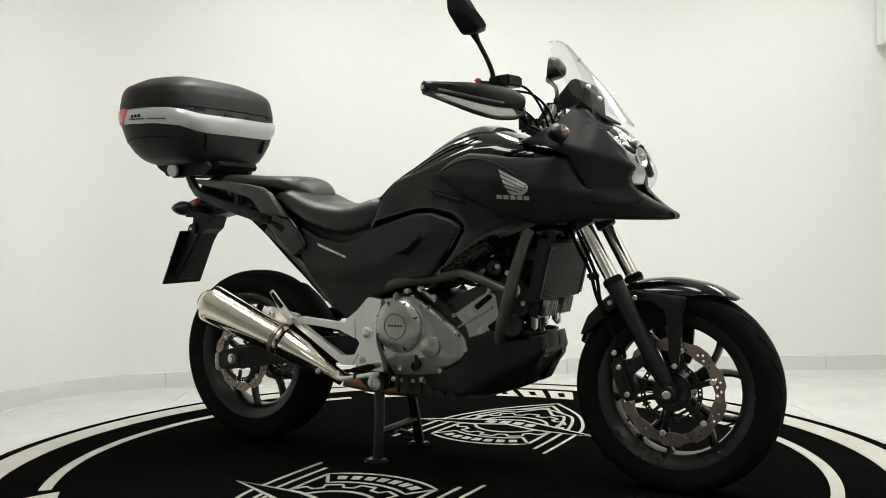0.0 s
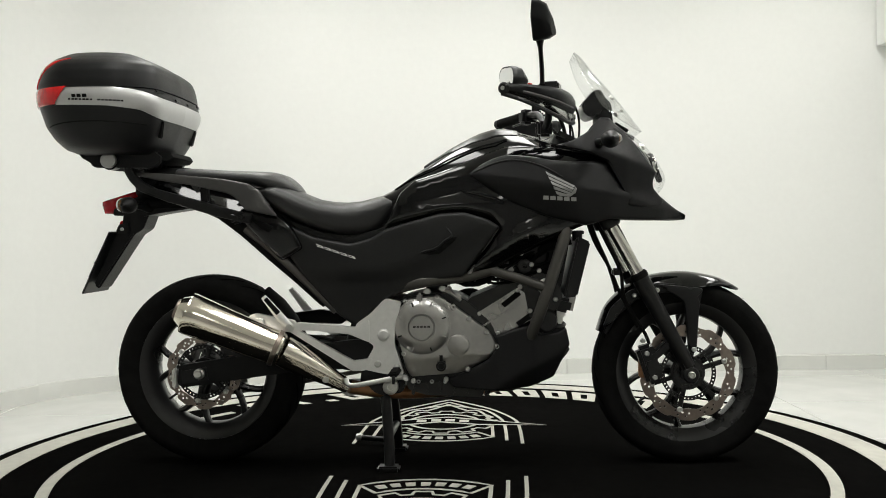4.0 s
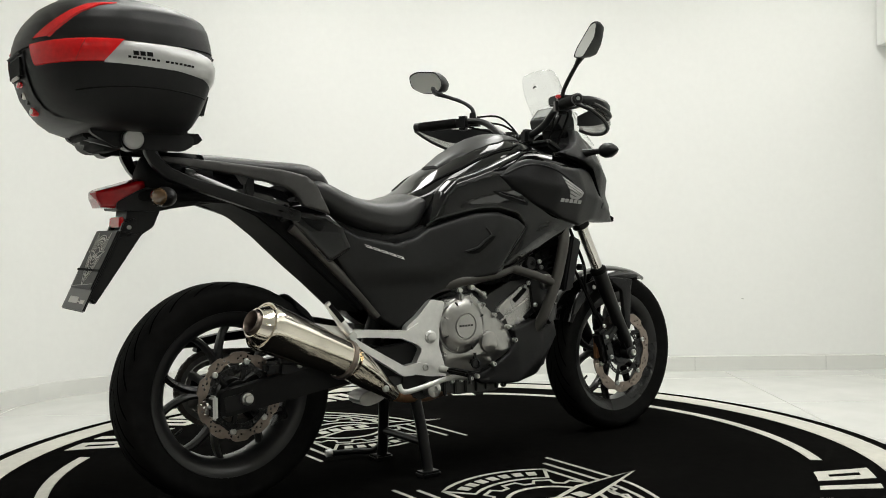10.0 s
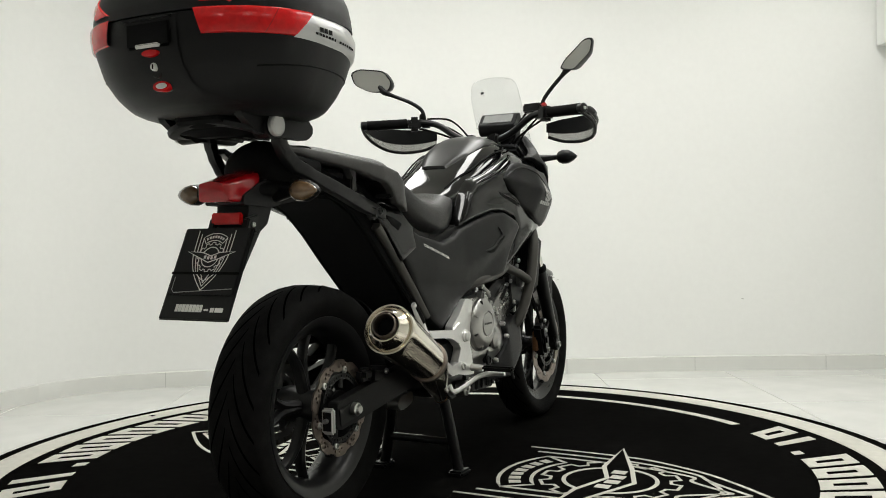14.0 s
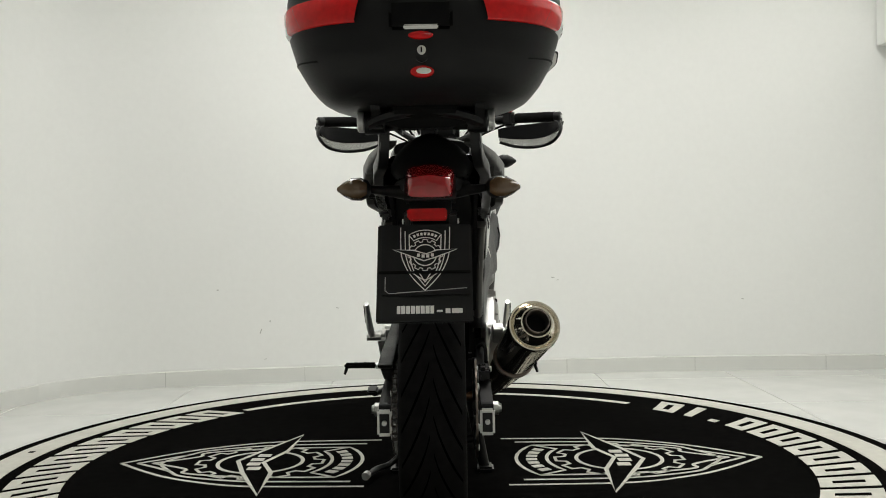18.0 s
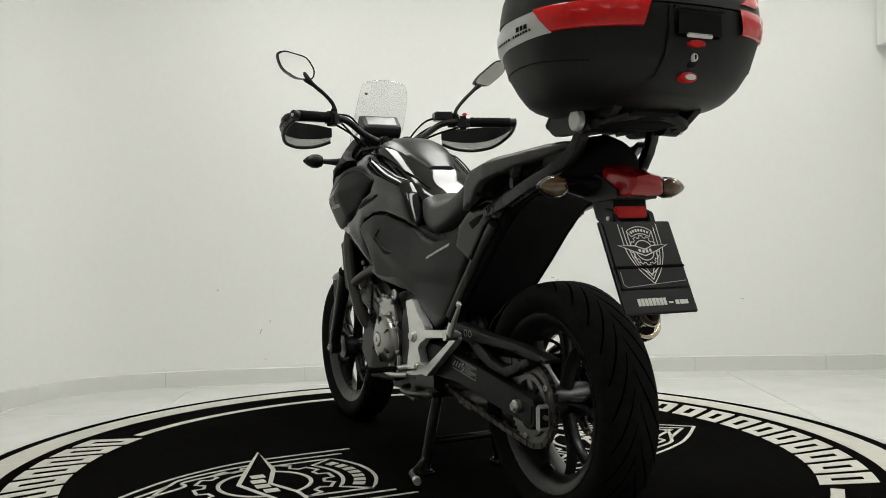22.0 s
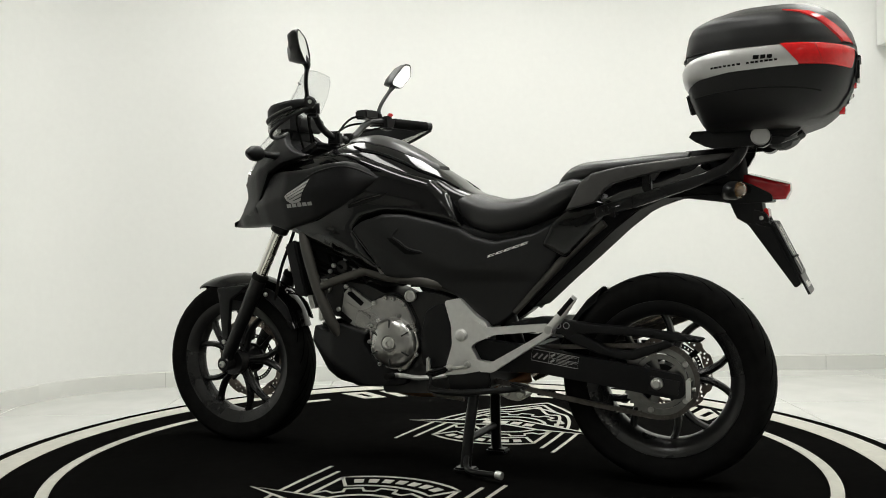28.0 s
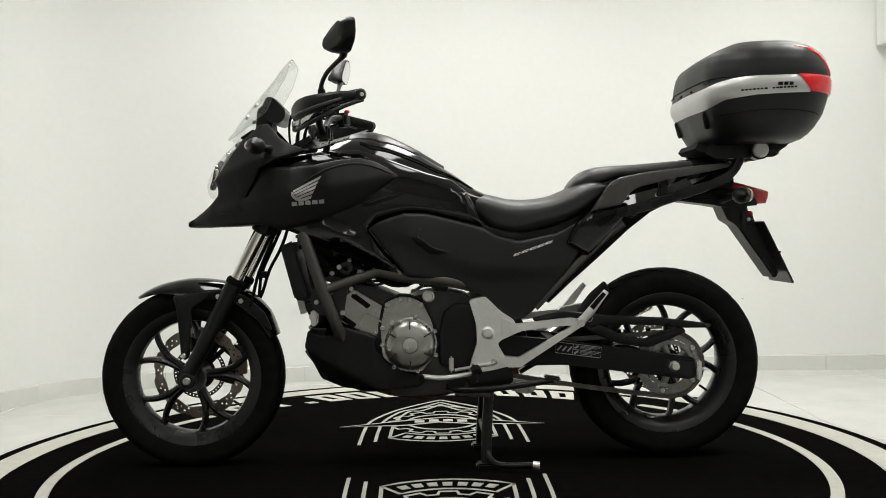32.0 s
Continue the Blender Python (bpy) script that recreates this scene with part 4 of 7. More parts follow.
def indicator(c, s, m=None, y_back=True):
    """A teardrop indicator on a short stalk, out to side s."""
    c = Vector(c)
    d = -1 if y_back else 1
    body = [[(c.x + s * x, c.y + d * (0.0 + dy * 0.0) + math.cos(w) * ry, c.z + math.sin(w) * rz) for w in [2 * math.pi * k / 18 for k in range(18)]] for x, dy, ry, rz in ((-0.037, 0, 0.008, 0.010), (-0.030, 0, 0.022, 0.020), (-0.014, 0, 0.029, 0.026), (0.006, 0, 0.028, 0.025), (0.024, 0, 0.02, 0.016), (0.039, 0, 0.005, 0.004))]
    a = loft(body)
    lens = [[(c.x + s * x, c.y + d * 0.012 + d * abs(math.cos(w)) * 0.0 + math.cos(w) * ry, c.z + math.sin(w) * rz) for w in [2 * math.pi * k / 18 for k in range(18)]] for x, ry, rz in ((-0.030, 0.010, 0.014), (-0.014, 0.0225, 0.0235), (0.006, 0.022, 0.0225), (0.024, 0.014, 0.0145), (0.0375, 0.003, 0.004))]
    b = loft(lens)
    if not y_back:
        bmesh.ops.scale(b, vec=(0.72, 0.95, 0.80), space=Matrix.Translation(-c), verts=b.verts)
    st = tube([(c.x - s * 0.03, c.y, c.z), (c.x - s * 0.06, c.y + (0.02 if y_back else -0.02), c.z - 0.003), (c.x - s * 0.11, c.y + (0.03 if y_back else -0.03), c.z - 0.006)], [0.009, 0.011, 0.018], 12)
    o = part("indicator", moved(a, m) if m else a, MATTE, bike, "black indicator with an amber lens")
    part("lens", moved(b, m) if m else b, AMBER, o)
    part("stalk", moved(st, m) if m else st, DARK, o)
    return o


for s in (1, -1):
    indicator((s * 0.166 - 0.005, -0.962, 0.850), s)
    indicator((s * 0.252, 0.542, 1.018), s, None, False)

# --- top case ---
CX = -0.006
CASE = [(1.010, -0.900, -1.13, 0.16), (1.015, -0.885, -1.15, 0.19), (1.032, -0.872, -1.19, 0.222), (1.06, -0.858, -1.222, 0.245), (1.10, -0.843, -1.247, 0.268), (1.15, -0.830, -1.262, 0.283), (1.178, -0.828, -1.266, 0.287), (1.20, -0.834, -1.267, 0.287),
        (1.23, -0.838, -1.264, 0.285), (1.26, -0.844, -1.255, 0.280), (1.282, -0.854, -1.243, 0.271), (1.294, -0.870, -1.234, 0.258), (1.310, -0.898, -1.220, 0.228), (1.330, -0.945, -1.19, 0.178), (1.346, -1.02, -1.13, 0.09)]


def case_pt(a, z, off=0.0):
    """Point of the case's skin at the angle a (0 right, 90 front) and height z."""
    f, b, hw = interp(CASE, z)
    c, s = math.cos(a), math.sin(a)
    if s > 0:
        # faceted front: flat sides, a chamfer each and a blunt nose
        k = (abs(c) ** 14 + (0.773 * abs(c) + 0.413 * s) ** 14 + (s + 0.05 * abs(c)) ** 14) ** (1 / 14)
    else:
        k = (abs(c) ** 2.4 + abs(s) ** 2.4) ** (1 / 2.4)
    x = c / k * (hw + off)
    y = (f + b) / 2 + s / k * ((f - b) / 2 + off)
    return (CX + x, y, z)


AN = [2 * math.pi * k / 120 for k in range(120)]
SEAM = 1.204
base = part("top_case", loft([[case_pt(a, z) for a in AN] for z in np.linspace(1.012, SEAM, 22)]), MATTE, bike, "black hard top case with a silver band and red reflectors", sharp=60)
part("lid", loft([[case_pt(a, z, 0.002) for a in AN] for z in np.linspace(SEAM + 0.003, 1.346, 28)]), MATTE, base, "black textured case lid", sharp=60)


def band(a0, a1, lowf, upf, off, n=40, k=5):
    rows = []
    for a in np.linspace(a0, a1, n):
        p = case_pt(a, 1.18)
        lo, hi = lowf(p), upf(p)
        rows.append([case_pt(a, z, off * (1 if 0 < i < k - 1 else 0.0)) for i, z in enumerate(np.linspace(lo, hi, k))])
    return loft(rows, closed=False)


def up_line(p):
    return float(np.interp(p[1], [-1.26, -1.10, -0.95, -0.90, -0.865, -0.835], [1.209, 1.209, 1.206, 1.201, 1.194, 1.180]))


def low_line(p):
    return float(np.interp(p[1], [-1.26, -1.13, -0.97, -0.88, -0.835], [1.155, 1.155, 1.149, 1.138, 1.116]))


def edge_angle(y_target, side):
    best = min(((abs(case_pt(a, 1.18)[1] - y_target), a) for a in np.linspace(-math.pi / 2, math.pi / 2, 400)), key=lambda t: t[0])[1]
    return best if side > 0 else math.pi - best


for s in (1, -1):
    a0, a1 = edge_angle(-1.137, s), (math.pi / 2)
    part("silver_band", band(a0, a1, low_line, up_line, 0.005), SILVER, base, "silver painted side band")
    # red corner reflector: slanted where it meets the band, round the corner to the rear
    a_end = min(((abs(case_pt(a, 1.18)[0] - (CX + s * 0.128)) + (0 if case_pt(a, 1.18)[1] < -1.15 else 9), a) for a in np.linspace(-math.pi, 0, 600)), key=lambda t: t[0])[1]
    a_st, a_lo = edge_angle(-1.088, s), edge_angle(-1.136, s)
    if s < 0:
        a_st, a_lo = a_st - 2 * math.pi, a_lo - 2 * math.pi
    slant = 0.055 if s < 0 else -0.055
    for f0, f1, nm in ((0.0, 0.36, "reflector"), (0.364, 1.0, "reflector")):
        rows = []
        for t in np.linspace(f0, f1, 26):
            row = []
            for i, q in enumerate((0, 0.03, 0.12, 0.5, 0.88, 0.97, 1.0)):
                a = (a_lo + (a_st - a_lo) * q) * (1 - t) + (a_end + slant * q) * t
                row.append(case_pt(a, 1.157 + 0.0535 * q, (0.001, 0.005, 0.0068, 0.0072, 0.0068, 0.005, 0.001)[i]))
            rows.append(row)
        part(nm, loft(rows, closed=False), RED, base, "red corner reflector")
    # red streak rising over the lid's rear shoulder
    rows = []
    for t in np.linspace(0, 1, 18):
        al, zl = float(np.interp(t, [0, 0.4, 0.72, 1], [-0.91, -0.64, -0.45, -0.23])), float(np.interp(t, [0, 0.4, 0.72, 1], [1.216, 1.268, 1.289, 1.299]))
        au, zu = float(np.interp(t, [0, 0.4, 0.72, 1], [-1.17, -0.76, -0.59, -0.23])), float(np.interp(t, [0, 0.4, 0.72, 1], [1.218, 1.278, 1.294, 1.300]))
        row = []
        for q, o in ((0, 0.001), (0.12, 0.0055), (0.5, 0.006), (0.88, 0.0055), (1, 0.001)):
            a = al + (au - al) * q
            row.append(case_pt(a if s > 0 else math.pi - a, zl + (zu - zl) * q + o * 0.5, o))
        rows.append(row)
    part("lid_reflector", loft(rows, closed=False), RED, base, "red streak on the lid's shoulder")
    # plain bars in place of the band's lettering
    bars = []
    for i in range(15):
        if i == 7:
            continue
        y = -0.925 - 0.0110 * i
        a = edge_angle(y, s)
        a2 = edge_angle(y - 0.0080, s)
        z = 1.160 + 0.0005 * i
        bars.append(loft([[case_pt(q, z + h, 0.0065) for h in (0, 0.005)] for q in (a, a2)], closed=False))
    for i in range(3):
        y = -1.030 - 0.016 * i
        a, a2 = edge_angle(y, s), edge_angle(y - 0.0125, s)
        bars.append(loft([[case_pt(q, 1.174 + h, 0.0065) for h in (0, 0.010)] for q in (a, a2)], closed=False))
    part("band_lettering", join(*bars), DARK_PRINT_SHADE, base)
    # shell grooves, as dark tubes painted for their shade, and hinge lugs
    a0, a1 = edge_angle(-1.20, s), edge_angle(-0.86, s)
    part("shell_groove_shade", tube([case_pt(a, 1.095 + 0.01 * math.sin((a - a0) / (a1 - a0) * math.pi), -0.0005) for a in np.linspace(a0, a1, 18)], 0.0022, 6), DARK_PRINT_SHADE, base)
    part("hinge_clip", box((CX + s * 0.185, -0.848, 1.199), (0.045, 0.018, 0.012), 0.004, (-10, 0, s * -12)), DARK, base)
    part("front_rib", box((CX + s * 0.150, -0.854, 1.088), (0.010, 0.020, 0.056), 0.003, (-14, s * 8, s * -14)), DARK, base)
    part("front_clip", box((CX + s * 0.055, -0.834, 1.187), (0.040, 0.014, 0.010), 0.003), DARK, base)
def rear_y(z, x=0.0):
    f, b, hw = interp(CASE, z)
    u = min(0.99, abs(x) / hw)
    return (f + b) / 2 + (b - f) / 2 * (1 - u ** 2.4) ** (1 / 2.4)


rp = [[(CX + u * w, rear_y(z, u * w) - d, z) for u in np.linspace(-1, 1, 9)] for z, w, d in ((1.022, 0.15, -0.003), (1.030, 0.145, 0.003), (1.045, 0.10, 0.004), (1.065, 0.078, 0.004), (1.10, 0.073, 0.004), (1.15, 0.073, 0.004), (1.200, 0.075, 0.004), (1.203, 0.073, -0.003))]
rpanel = part("rear_panel", loft(rp, closed=False), MATTE, base, "raised black lock panel")
# Proud dark block that paints the shade inside the open recess.
part("recess_shade", box((CX, -1.266, 1.166), (0.122, 0.012, 0.056), 0.006), DARK_PRINT_SHADE, base)
part("recess_roof", box((CX, -1.271, 1.197), (0.134, 0.010, 0.006), 0.002), MATTE, base)
part("latch_plate", box((CX, -1.270, 1.1425), (0.066, 0.006, 0.009), 0.002, (20, 0, 0)), PRINT_WHITE, base)


def oval(c, a, b, h):
    return loft([[(c[0] + a * k * math.cos(t), c[1] - d, c[2] + b * k * math.sin(t)) for t in [2 * math.pi * i / 28 for i in range(28)]] for k, d in ((1.0, -0.006), (1.0, h * 0.6), (0.9, h), (0.5, h * 1.15))])


part("upper_button", oval((CX - 0.001, rear_y(1.1285) - 0.003, 1.1285), 0.024, 0.0078, 0.006), RED, base, "red oval release button")
part("key_barrel", oval((CX, rear_y(1.102) - 0.003, 1.102), 0.0085, 0.0085, 0.005), PRINT_WHITE, base, "pale lock barrel")
# Dark bar for the shade in the keyhole.
part("keyhole", box((CX, rear_y(1.102) - 0.0092, 1.102), (0.003, 0.003, 0.010), 0.0005), DARK_PRINT_SHADE, base)
# Dark oval painted as the shade below the lock.
part("lock_shadow_ring", oval((CX, rear_y(1.090) - 0.002, 1.090), 0.012, 0.010, 0.003), DARK, base)
part("lower_button", oval((CX, rear_y(1.0645) - 0.003, 1.0645), 0.0235, 0.0115, 0.008), RED, base, "red oval release button")
part("lower_button_face", oval((CX + 0.003, rear_y(1.0645) - 0.008, 1.0645), 0.0155, 0.0065, 0.005), PRINT_WHITE, base)

# --- rack under the case ---
rack = part("rack_plate", loft([[(CX + x, y, z) for x, y in ((-hw, f), (hw, f), (hw, (f + b) / 2 - 0.04), (hw * 0.62, b), (-hw * 0.62, b), (-hw, (f + b) / 2 - 0.04))] for z, f, b, hw in ((0.988, -0.88, -1.09, 0.095), (0.992, -0.85, -1.11, 0.105), (1.004, -0.835, -1.13, 0.100), (1.020, -0.845, -1.13, 0.098))]), UNDER, bike, "black plastic case mounting plate")
part("rack_tongue", loft([[(CX + sx * w, y, z) for sx, y in ((-1, f), (1, f), (1, b), (-1, b))] for z, f, b, w in ((0.992, -1.02, -1.10, 0.10), (0.982, -1.03, -1.09, 0.085), (0.976, -1.04, -1.08, 0.06), (0.972, -1.045, -1.075, 0.05))]), UNDER, rack)
arch = []
for u in np.linspace(-1, 1, 17):
    zt, yb = 1.010 - 0.020 * abs(u) ** 2.2, -1.122 + 0.030 * abs(u) ** 4
    arch.append([(CX + 0.122 * u, -1.050, zt), (CX + 0.122 * u, yb + 0.012, zt + 0.003), (CX + 0.122 * u, yb, zt - 0.003), (CX + 0.121 * u, yb + 0.004, zt - 0.013), (CX + 0.120 * u, yb + 0.016, zt - 0.018), (CX + 0.120 * u, -1.055, zt - 0.018)])
part("rack_arch", loft(arch), MATTE, rack, "curved black rear edge of the case mount")
for i in range(4):
    part("rack_fin", box((CX - 0.06 + 0.04 * i, -0.95, 0.985), (0.006, 0.10, 0.02), 0.002), DARK, rack)
for s in (1, -1):
    part("mount_cap", lathe([(0, 0.025), (0.01, 0.025), (0.013, 0.021), (0.0125, 0.0)], (CX + s * 0.135, -1.030, 0.994), (s, 0, 0), 28), SILVER, rack, "silver round cap")
    part("mount_boss", lathe([(-0.03, 0.026), (0.012, 0.028)], (CX + s * 0.12, -1.030, 0.992), (s, 0, 0), 24), DARK, rack)
    part("rack_flank", prism(rounded([(-0.868, 1.006), (-0.868, 0.986), (-0.894, 0.970), (-0.98, 0.970), (-1.074, 0.975), (-1.130, 1.009), (-1.130, 1.030), (-0.98, 1.030), (-0.89, 1.026), (-0.878, 1.012)], 0.01), s * 0.098, s * 0.118, 0.003), MATTE, rack)
    bar = [(-0.571, 0.814), (-0.690, 0.847), (-0.797, 0.878), (-0.880, 0.902), (-0.930, 0.926), (-0.956, 0.952), (-0.970, 0.985), (-0.996, 0.985), (-0.990, 0.958), (-0.973, 0.929), (-0.940, 0.896), (-0.850, 0.862), (-0.688, 0.811), (-0.575, 0.784)]
    ca = part("carrier_arm", panel(bar, lambda y, z: float(np.interp(y, [-1.0, -0.95, -0.90, -0.80, -0.57], [0.110, 0.118, 0.134, 0.142, 0.142])), 0.020, 0.004, 0.012, s, 0.006), DARK, bike, "black steel carrier arm", sharp=40)
    # gloss cowl between the seat and the carrier arm, leaning in towards the top
    cowl = [(-0.900, 0.888), (-0.820, 0.866), (-0.720, 0.836), (-0.590, 0.800), (-0.560, 0.836), (-0.600, 0.872), (-0.720, 0.902), (-0.820, 0.926), (-0.890, 0.932)]
    part("tail_cowl", panel(cowl, lambda y, z: 0.128 + 0.014 * min(1.0, max(0.0, (y + 0.74) / 0.1)) - 0.82 * (z - (0.842 - 0.27 * (y + 0.72))) - 1.5 * (z - (0.868 - 0.27 * (y + 0.72))) ** 2, 0.012, 0.006, 0.012, s, 0.008), GLOSS, bike, "gloss black tail cowl under the grab rail", sharp=50)
    part("arm_bolt", bolt((s * 0.141, -0.605, 0.808), 0.010, 0.006, s), DARK, ca)
    # grab rail
    rail = [(-0.960, 0.959), (-0.815, 0.945), (-0.651, 0.926), (-0.575, 0.911), (-0.542, 0.890), (-0.487, 0.806), (-0.580, 0.827), (-0.610, 0.866), (-0.634, 0.880), (-0.751, 0.908), (-0.877, 0.929), (-0.957, 0.946)]
    part("grab_rail", panel(rail, lambda y, z: float(np.interp(y, [-0.96, -0.91, -0.8, -0.65, -0.55, -0.49], [0.100, 0.124, 0.155, 0.182, 0.182, 0.160])) - 0.15 * max(0.0, z - 0.93), 0.018, 0.005, 0.014, s, 0.006), GREY_PLASTIC, bike, "charcoal plastic grab rail", sharp=50)
    part("rail_bridge", box((s * 0.150, -0.598, 0.846), (0.05, 0.020, 0.012), 0.004), DARK, bike)
    part("rail_lug", prism(rounded([(-0.765, 0.915), (-0.728, 0.912), (-0.742, 0.884)], 0.004), s * 0.13, s * 0.150, 0.003), GREY_PLASTIC, bike)
    part("rail_strut", box((s * 0.128, -0.722, 0.885), (0.020, 0.026, 0.06), 0.004), DARK, bike)
    part("subframe_tube", tube(spl([(s * 0.115, -0.31, 0.505), (s * 0.115, -0.42, 0.615), (s * 0.118, -0.53, 0.718), (s * 0.120, -0.595, 0.770)], 4), 0.0140, 12), BRONZE, bike, "bronze-grey rear frame tube")
    part("tail_bracket", panel([(-0.487, 0.812), (-0.566, 0.838), (-0.640, 0.822), (-0.600, 0.790), (-0.545, 0.728), (-0.480, 0.664), (-0.408, 0.706), (-0.440, 0.768)], lambda y, z: 0.146 + 0.10 * (y + 0.5) - 0.12 * abs(z - 0.77), 0.03, 0.012, 0.014, s, 0.012), GLOSS, bike, "gloss black tail side panel", sharp=50)
    # Dark patch laid on the panel as the shade of its recess.
    part("tail_slot_shade", panel([(-0.500, 0.775), (-0.540, 0.792), (-0.575, 0.800), (-0.545, 0.772), (-0.515, 0.756)], lambda y, z: 0.1475 + 0.10 * (y + 0.5) - 0.12 * abs(z - 0.77), 0.003, 0.001, 0.02, s, 0.004), DARK_PRINT_SHADE, bike)
    part("seat_pan", box((s * 0.042, -0.80, 0.893), (0.084, 0.24, 0.044), 0.01), UNDER, bike)
    part("arm_bracket", box((s * 0.128, -0.615, 0.806), (0.030, 0.05, 0.036), 0.008, (14, 0, 0)), DARK, bike)

# --- front end, turned a little to the left with the steering ---
def fork_at(z):
    return 0.80 - 0.524 * (z - 0.30)


for s in (1, -1):
    x = s * 0.097
    fl = part("fork_leg", moved(tube([(x, fork_at(z), z) for z in (0.315, 0.35, 0.40, 0.50, 0.58, 0.60)], [0.021, 0.024, 0.023, 0.025, 0.027, 0.027], 16), STEER), DARK, bike, "black fork slider")
    part("stanchion", moved(tube([(x, fork_at(z), z) for z in (0.60, 0.80, 1.02)], 0.0205, 20), STEER), CHROME, fl, "chromed fork tube")
    part("fork_clamp", moved(tube([(x, fork_at(z), z) for z in (0.756, 0.760, 0.786, 0.790, 0.826)], [0.026, 0.031, 0.031, 0.028, 0.027], 20), STEER), DARK, fl, "black lower fork clamp")
    part("dust_seal", moved(tube([(x, fork_at(z), z) for z in (0.594, 0.607, 0.612)], [0.029, 0.029, 0.024], 16), STEER), RUBBER, fl)
    part("axle_clamp", moved(join(lathe([(-0.02, 0.026), (0.016, 0.026), (0.02, 0.022)], (x, FRONT.y, FRONT.z), (s, 0, 0), 20), box((x, FRONT.y - 0.01, FRONT.z + 0.03), (0.036, 0.04, 0.06), 0.008, (27, 0, 0))), STEER), DARK, fl)
    part("axle_end", moved(lathe([(0.018, 0.012), (0.026, 0.012), (0.028, 0.009), (0.022, 0.006)], (x, FRONT.y, FRONT.z), (s, 0, 0), 16), STEER), BOLT, fl)
    # mudguard stay
    st = part("mudguard_stay", moved(panel([(0.70, 0.575), (0.845, 0.560), (0.832, 0.50), (0.822, 0.37), (0.812, 0.352), (0.797, 0.36), (0.792, 0.44), (0.785, 0.52)], lambda y, z: 0.083 + 0.02 * (0.56 - z), 0.012, 0.006, 0.02, s), STEER), MATTE, bike, "matte black mudguard stay")
    part("stay_bolt", moved(bolt((s * 0.087, 0.812, 0.368), 0.008, 0.006, s), STEER), BOLT, st)
    part("stay_bolt", moved(bolt((s * 0.082, 0.70, 0.555), 0.008, 0.006, s), STEER), BOLT, st)
    part("stay_bolt", moved(bolt((s * 0.086, 0.628, 0.54), 0.008, 0.006, s), STEER), BOLT, st)
part("fork_bridge", moved(box((0, fork_at(0.80), 0.80), (0.25, 0.07, 0.04), 0.012, (-27, 0, 0)), STEER), DARK, bike, "black lower fork bridge")
part("top_yoke", moved(box((0, fork_at(1.03), 1.035), (0.25, 0.08, 0.028), 0.01, (-27, 0, 0)), STEER), DARK, bike, "black upper fork bridge")
GUARD = spl([(0.972, 0.556), (0.925, 0.583), (0.874, 0.600), (0.782, 0.612), (0.672, 0.597), (0.599, 0.558), (0.544, 0.50), (0.516, 0.425)], 4)
rings = []
for i, (y, z) in enumerate(GUARD):
    t = i / (len(GUARD) - 1)
    hw = float(np.interp(t, [0, 0.08, 0.3, 0.7, 1], [0.02, 0.05, 0.075, 0.075, 0.06]))
    dr = float(np.interp(t, [0, 0.15, 0.4, 0.8, 1], [0.006, 0.02, 0.05, 0.05, 0.03]))
    a, b = GUARD[max(0, i - 1)], GUARD[min(len(GUARD) - 1, i + 1)]
    n = Vector((-(b[1] - a[1]), b[0] - a[0])).normalized()
    if n.y < 0:
        n = -n
    outer = [(hw * math.sin(u), y - n.x * dr * (1 - math.cos(u)) * 1.0, z - n.y * dr * (1 - math.cos(u))) for u in np.linspace(-math.pi / 2, math.pi / 2, 15)]
    inner = [(p[0] * 0.94, p[1] - n.x * 0.004, p[2] - n.y * 0.004) for p in reversed(outer)]
    rings.append(outer + inner)
part("front_mudguard", moved(loft(rings), STEER), GLOSS, bike, "gloss black front mudguard", sharp=50)
for s in (1, -1):
    part("mudguard_side", moved(panel([(0.84, 0.572), (0.70, 0.578), (0.615, 0.555), (0.555, 0.50), (0.53, 0.44), (0.56, 0.455), (0.61, 0.51), (0.69, 0.545), (0.80, 0.548)], lambda y, z: 0.074, 0.006, 0.004, 0.02, s), STEER), MATTE, bike)
cal = part("brake_caliper", moved(join(box((0.088, 0.672, 0.325), (0.05, 0.055, 0.125), 0.012, (18, 0, 0)), box((0.105, 0.668, 0.325), (0.03, 0.045, 0.05), 0.014, (18, 0, 0)), box((0.088, 0.71, 0.37), (0.03, 0.09, 0.03), 0.008, (40, 0, 0))), STEER), DARK, bike, "black front brake caliper")
for z in (0.285, 0.36, 0.40):
    part("caliper_bolt", moved(bolt((0.112, 0.672 - (z - 0.325) * 0.32, z), 0.008, 0.008), STEER), BOLT, cal)
part("caliper_pads", moved(box((0.075, 0.655, 0.32), (0.02, 0.03, 0.08), 0.004), STEER), RUST, cal)
for s, pts in ((1, [(0.06, 0.42, 0.98), (0.075, 0.53, 0.74), (0.082, 0.585, 0.62), (0.075, 0.60, 0.53), (0.085, 0.66, 0.42), (0.09, 0.672, 0.385)]), (-1, [(-0.05, 0.44, 0.98), (-0.07, 0.52, 0.75), (-0.075, 0.57, 0.63), (-0.07, 0.60, 0.52)]), (1, [(0.04, 0.44, 0.96), (0.045, 0.50, 0.74), (0.05, 0.555, 0.63), (0.07, 0.585, 0.55), (0.08, 0.64, 0.44)])):
    part("brake_hose", moved(tube(spl(pts, 6), 0.0055, 8), STEER), RUBBER, bike, "black rubber brake hose")
part("hose_clamp", moved(box((0.075, 0.575, 0.615), (0.03, 0.03, 0.022), 0.005), STEER), DARK, bike)

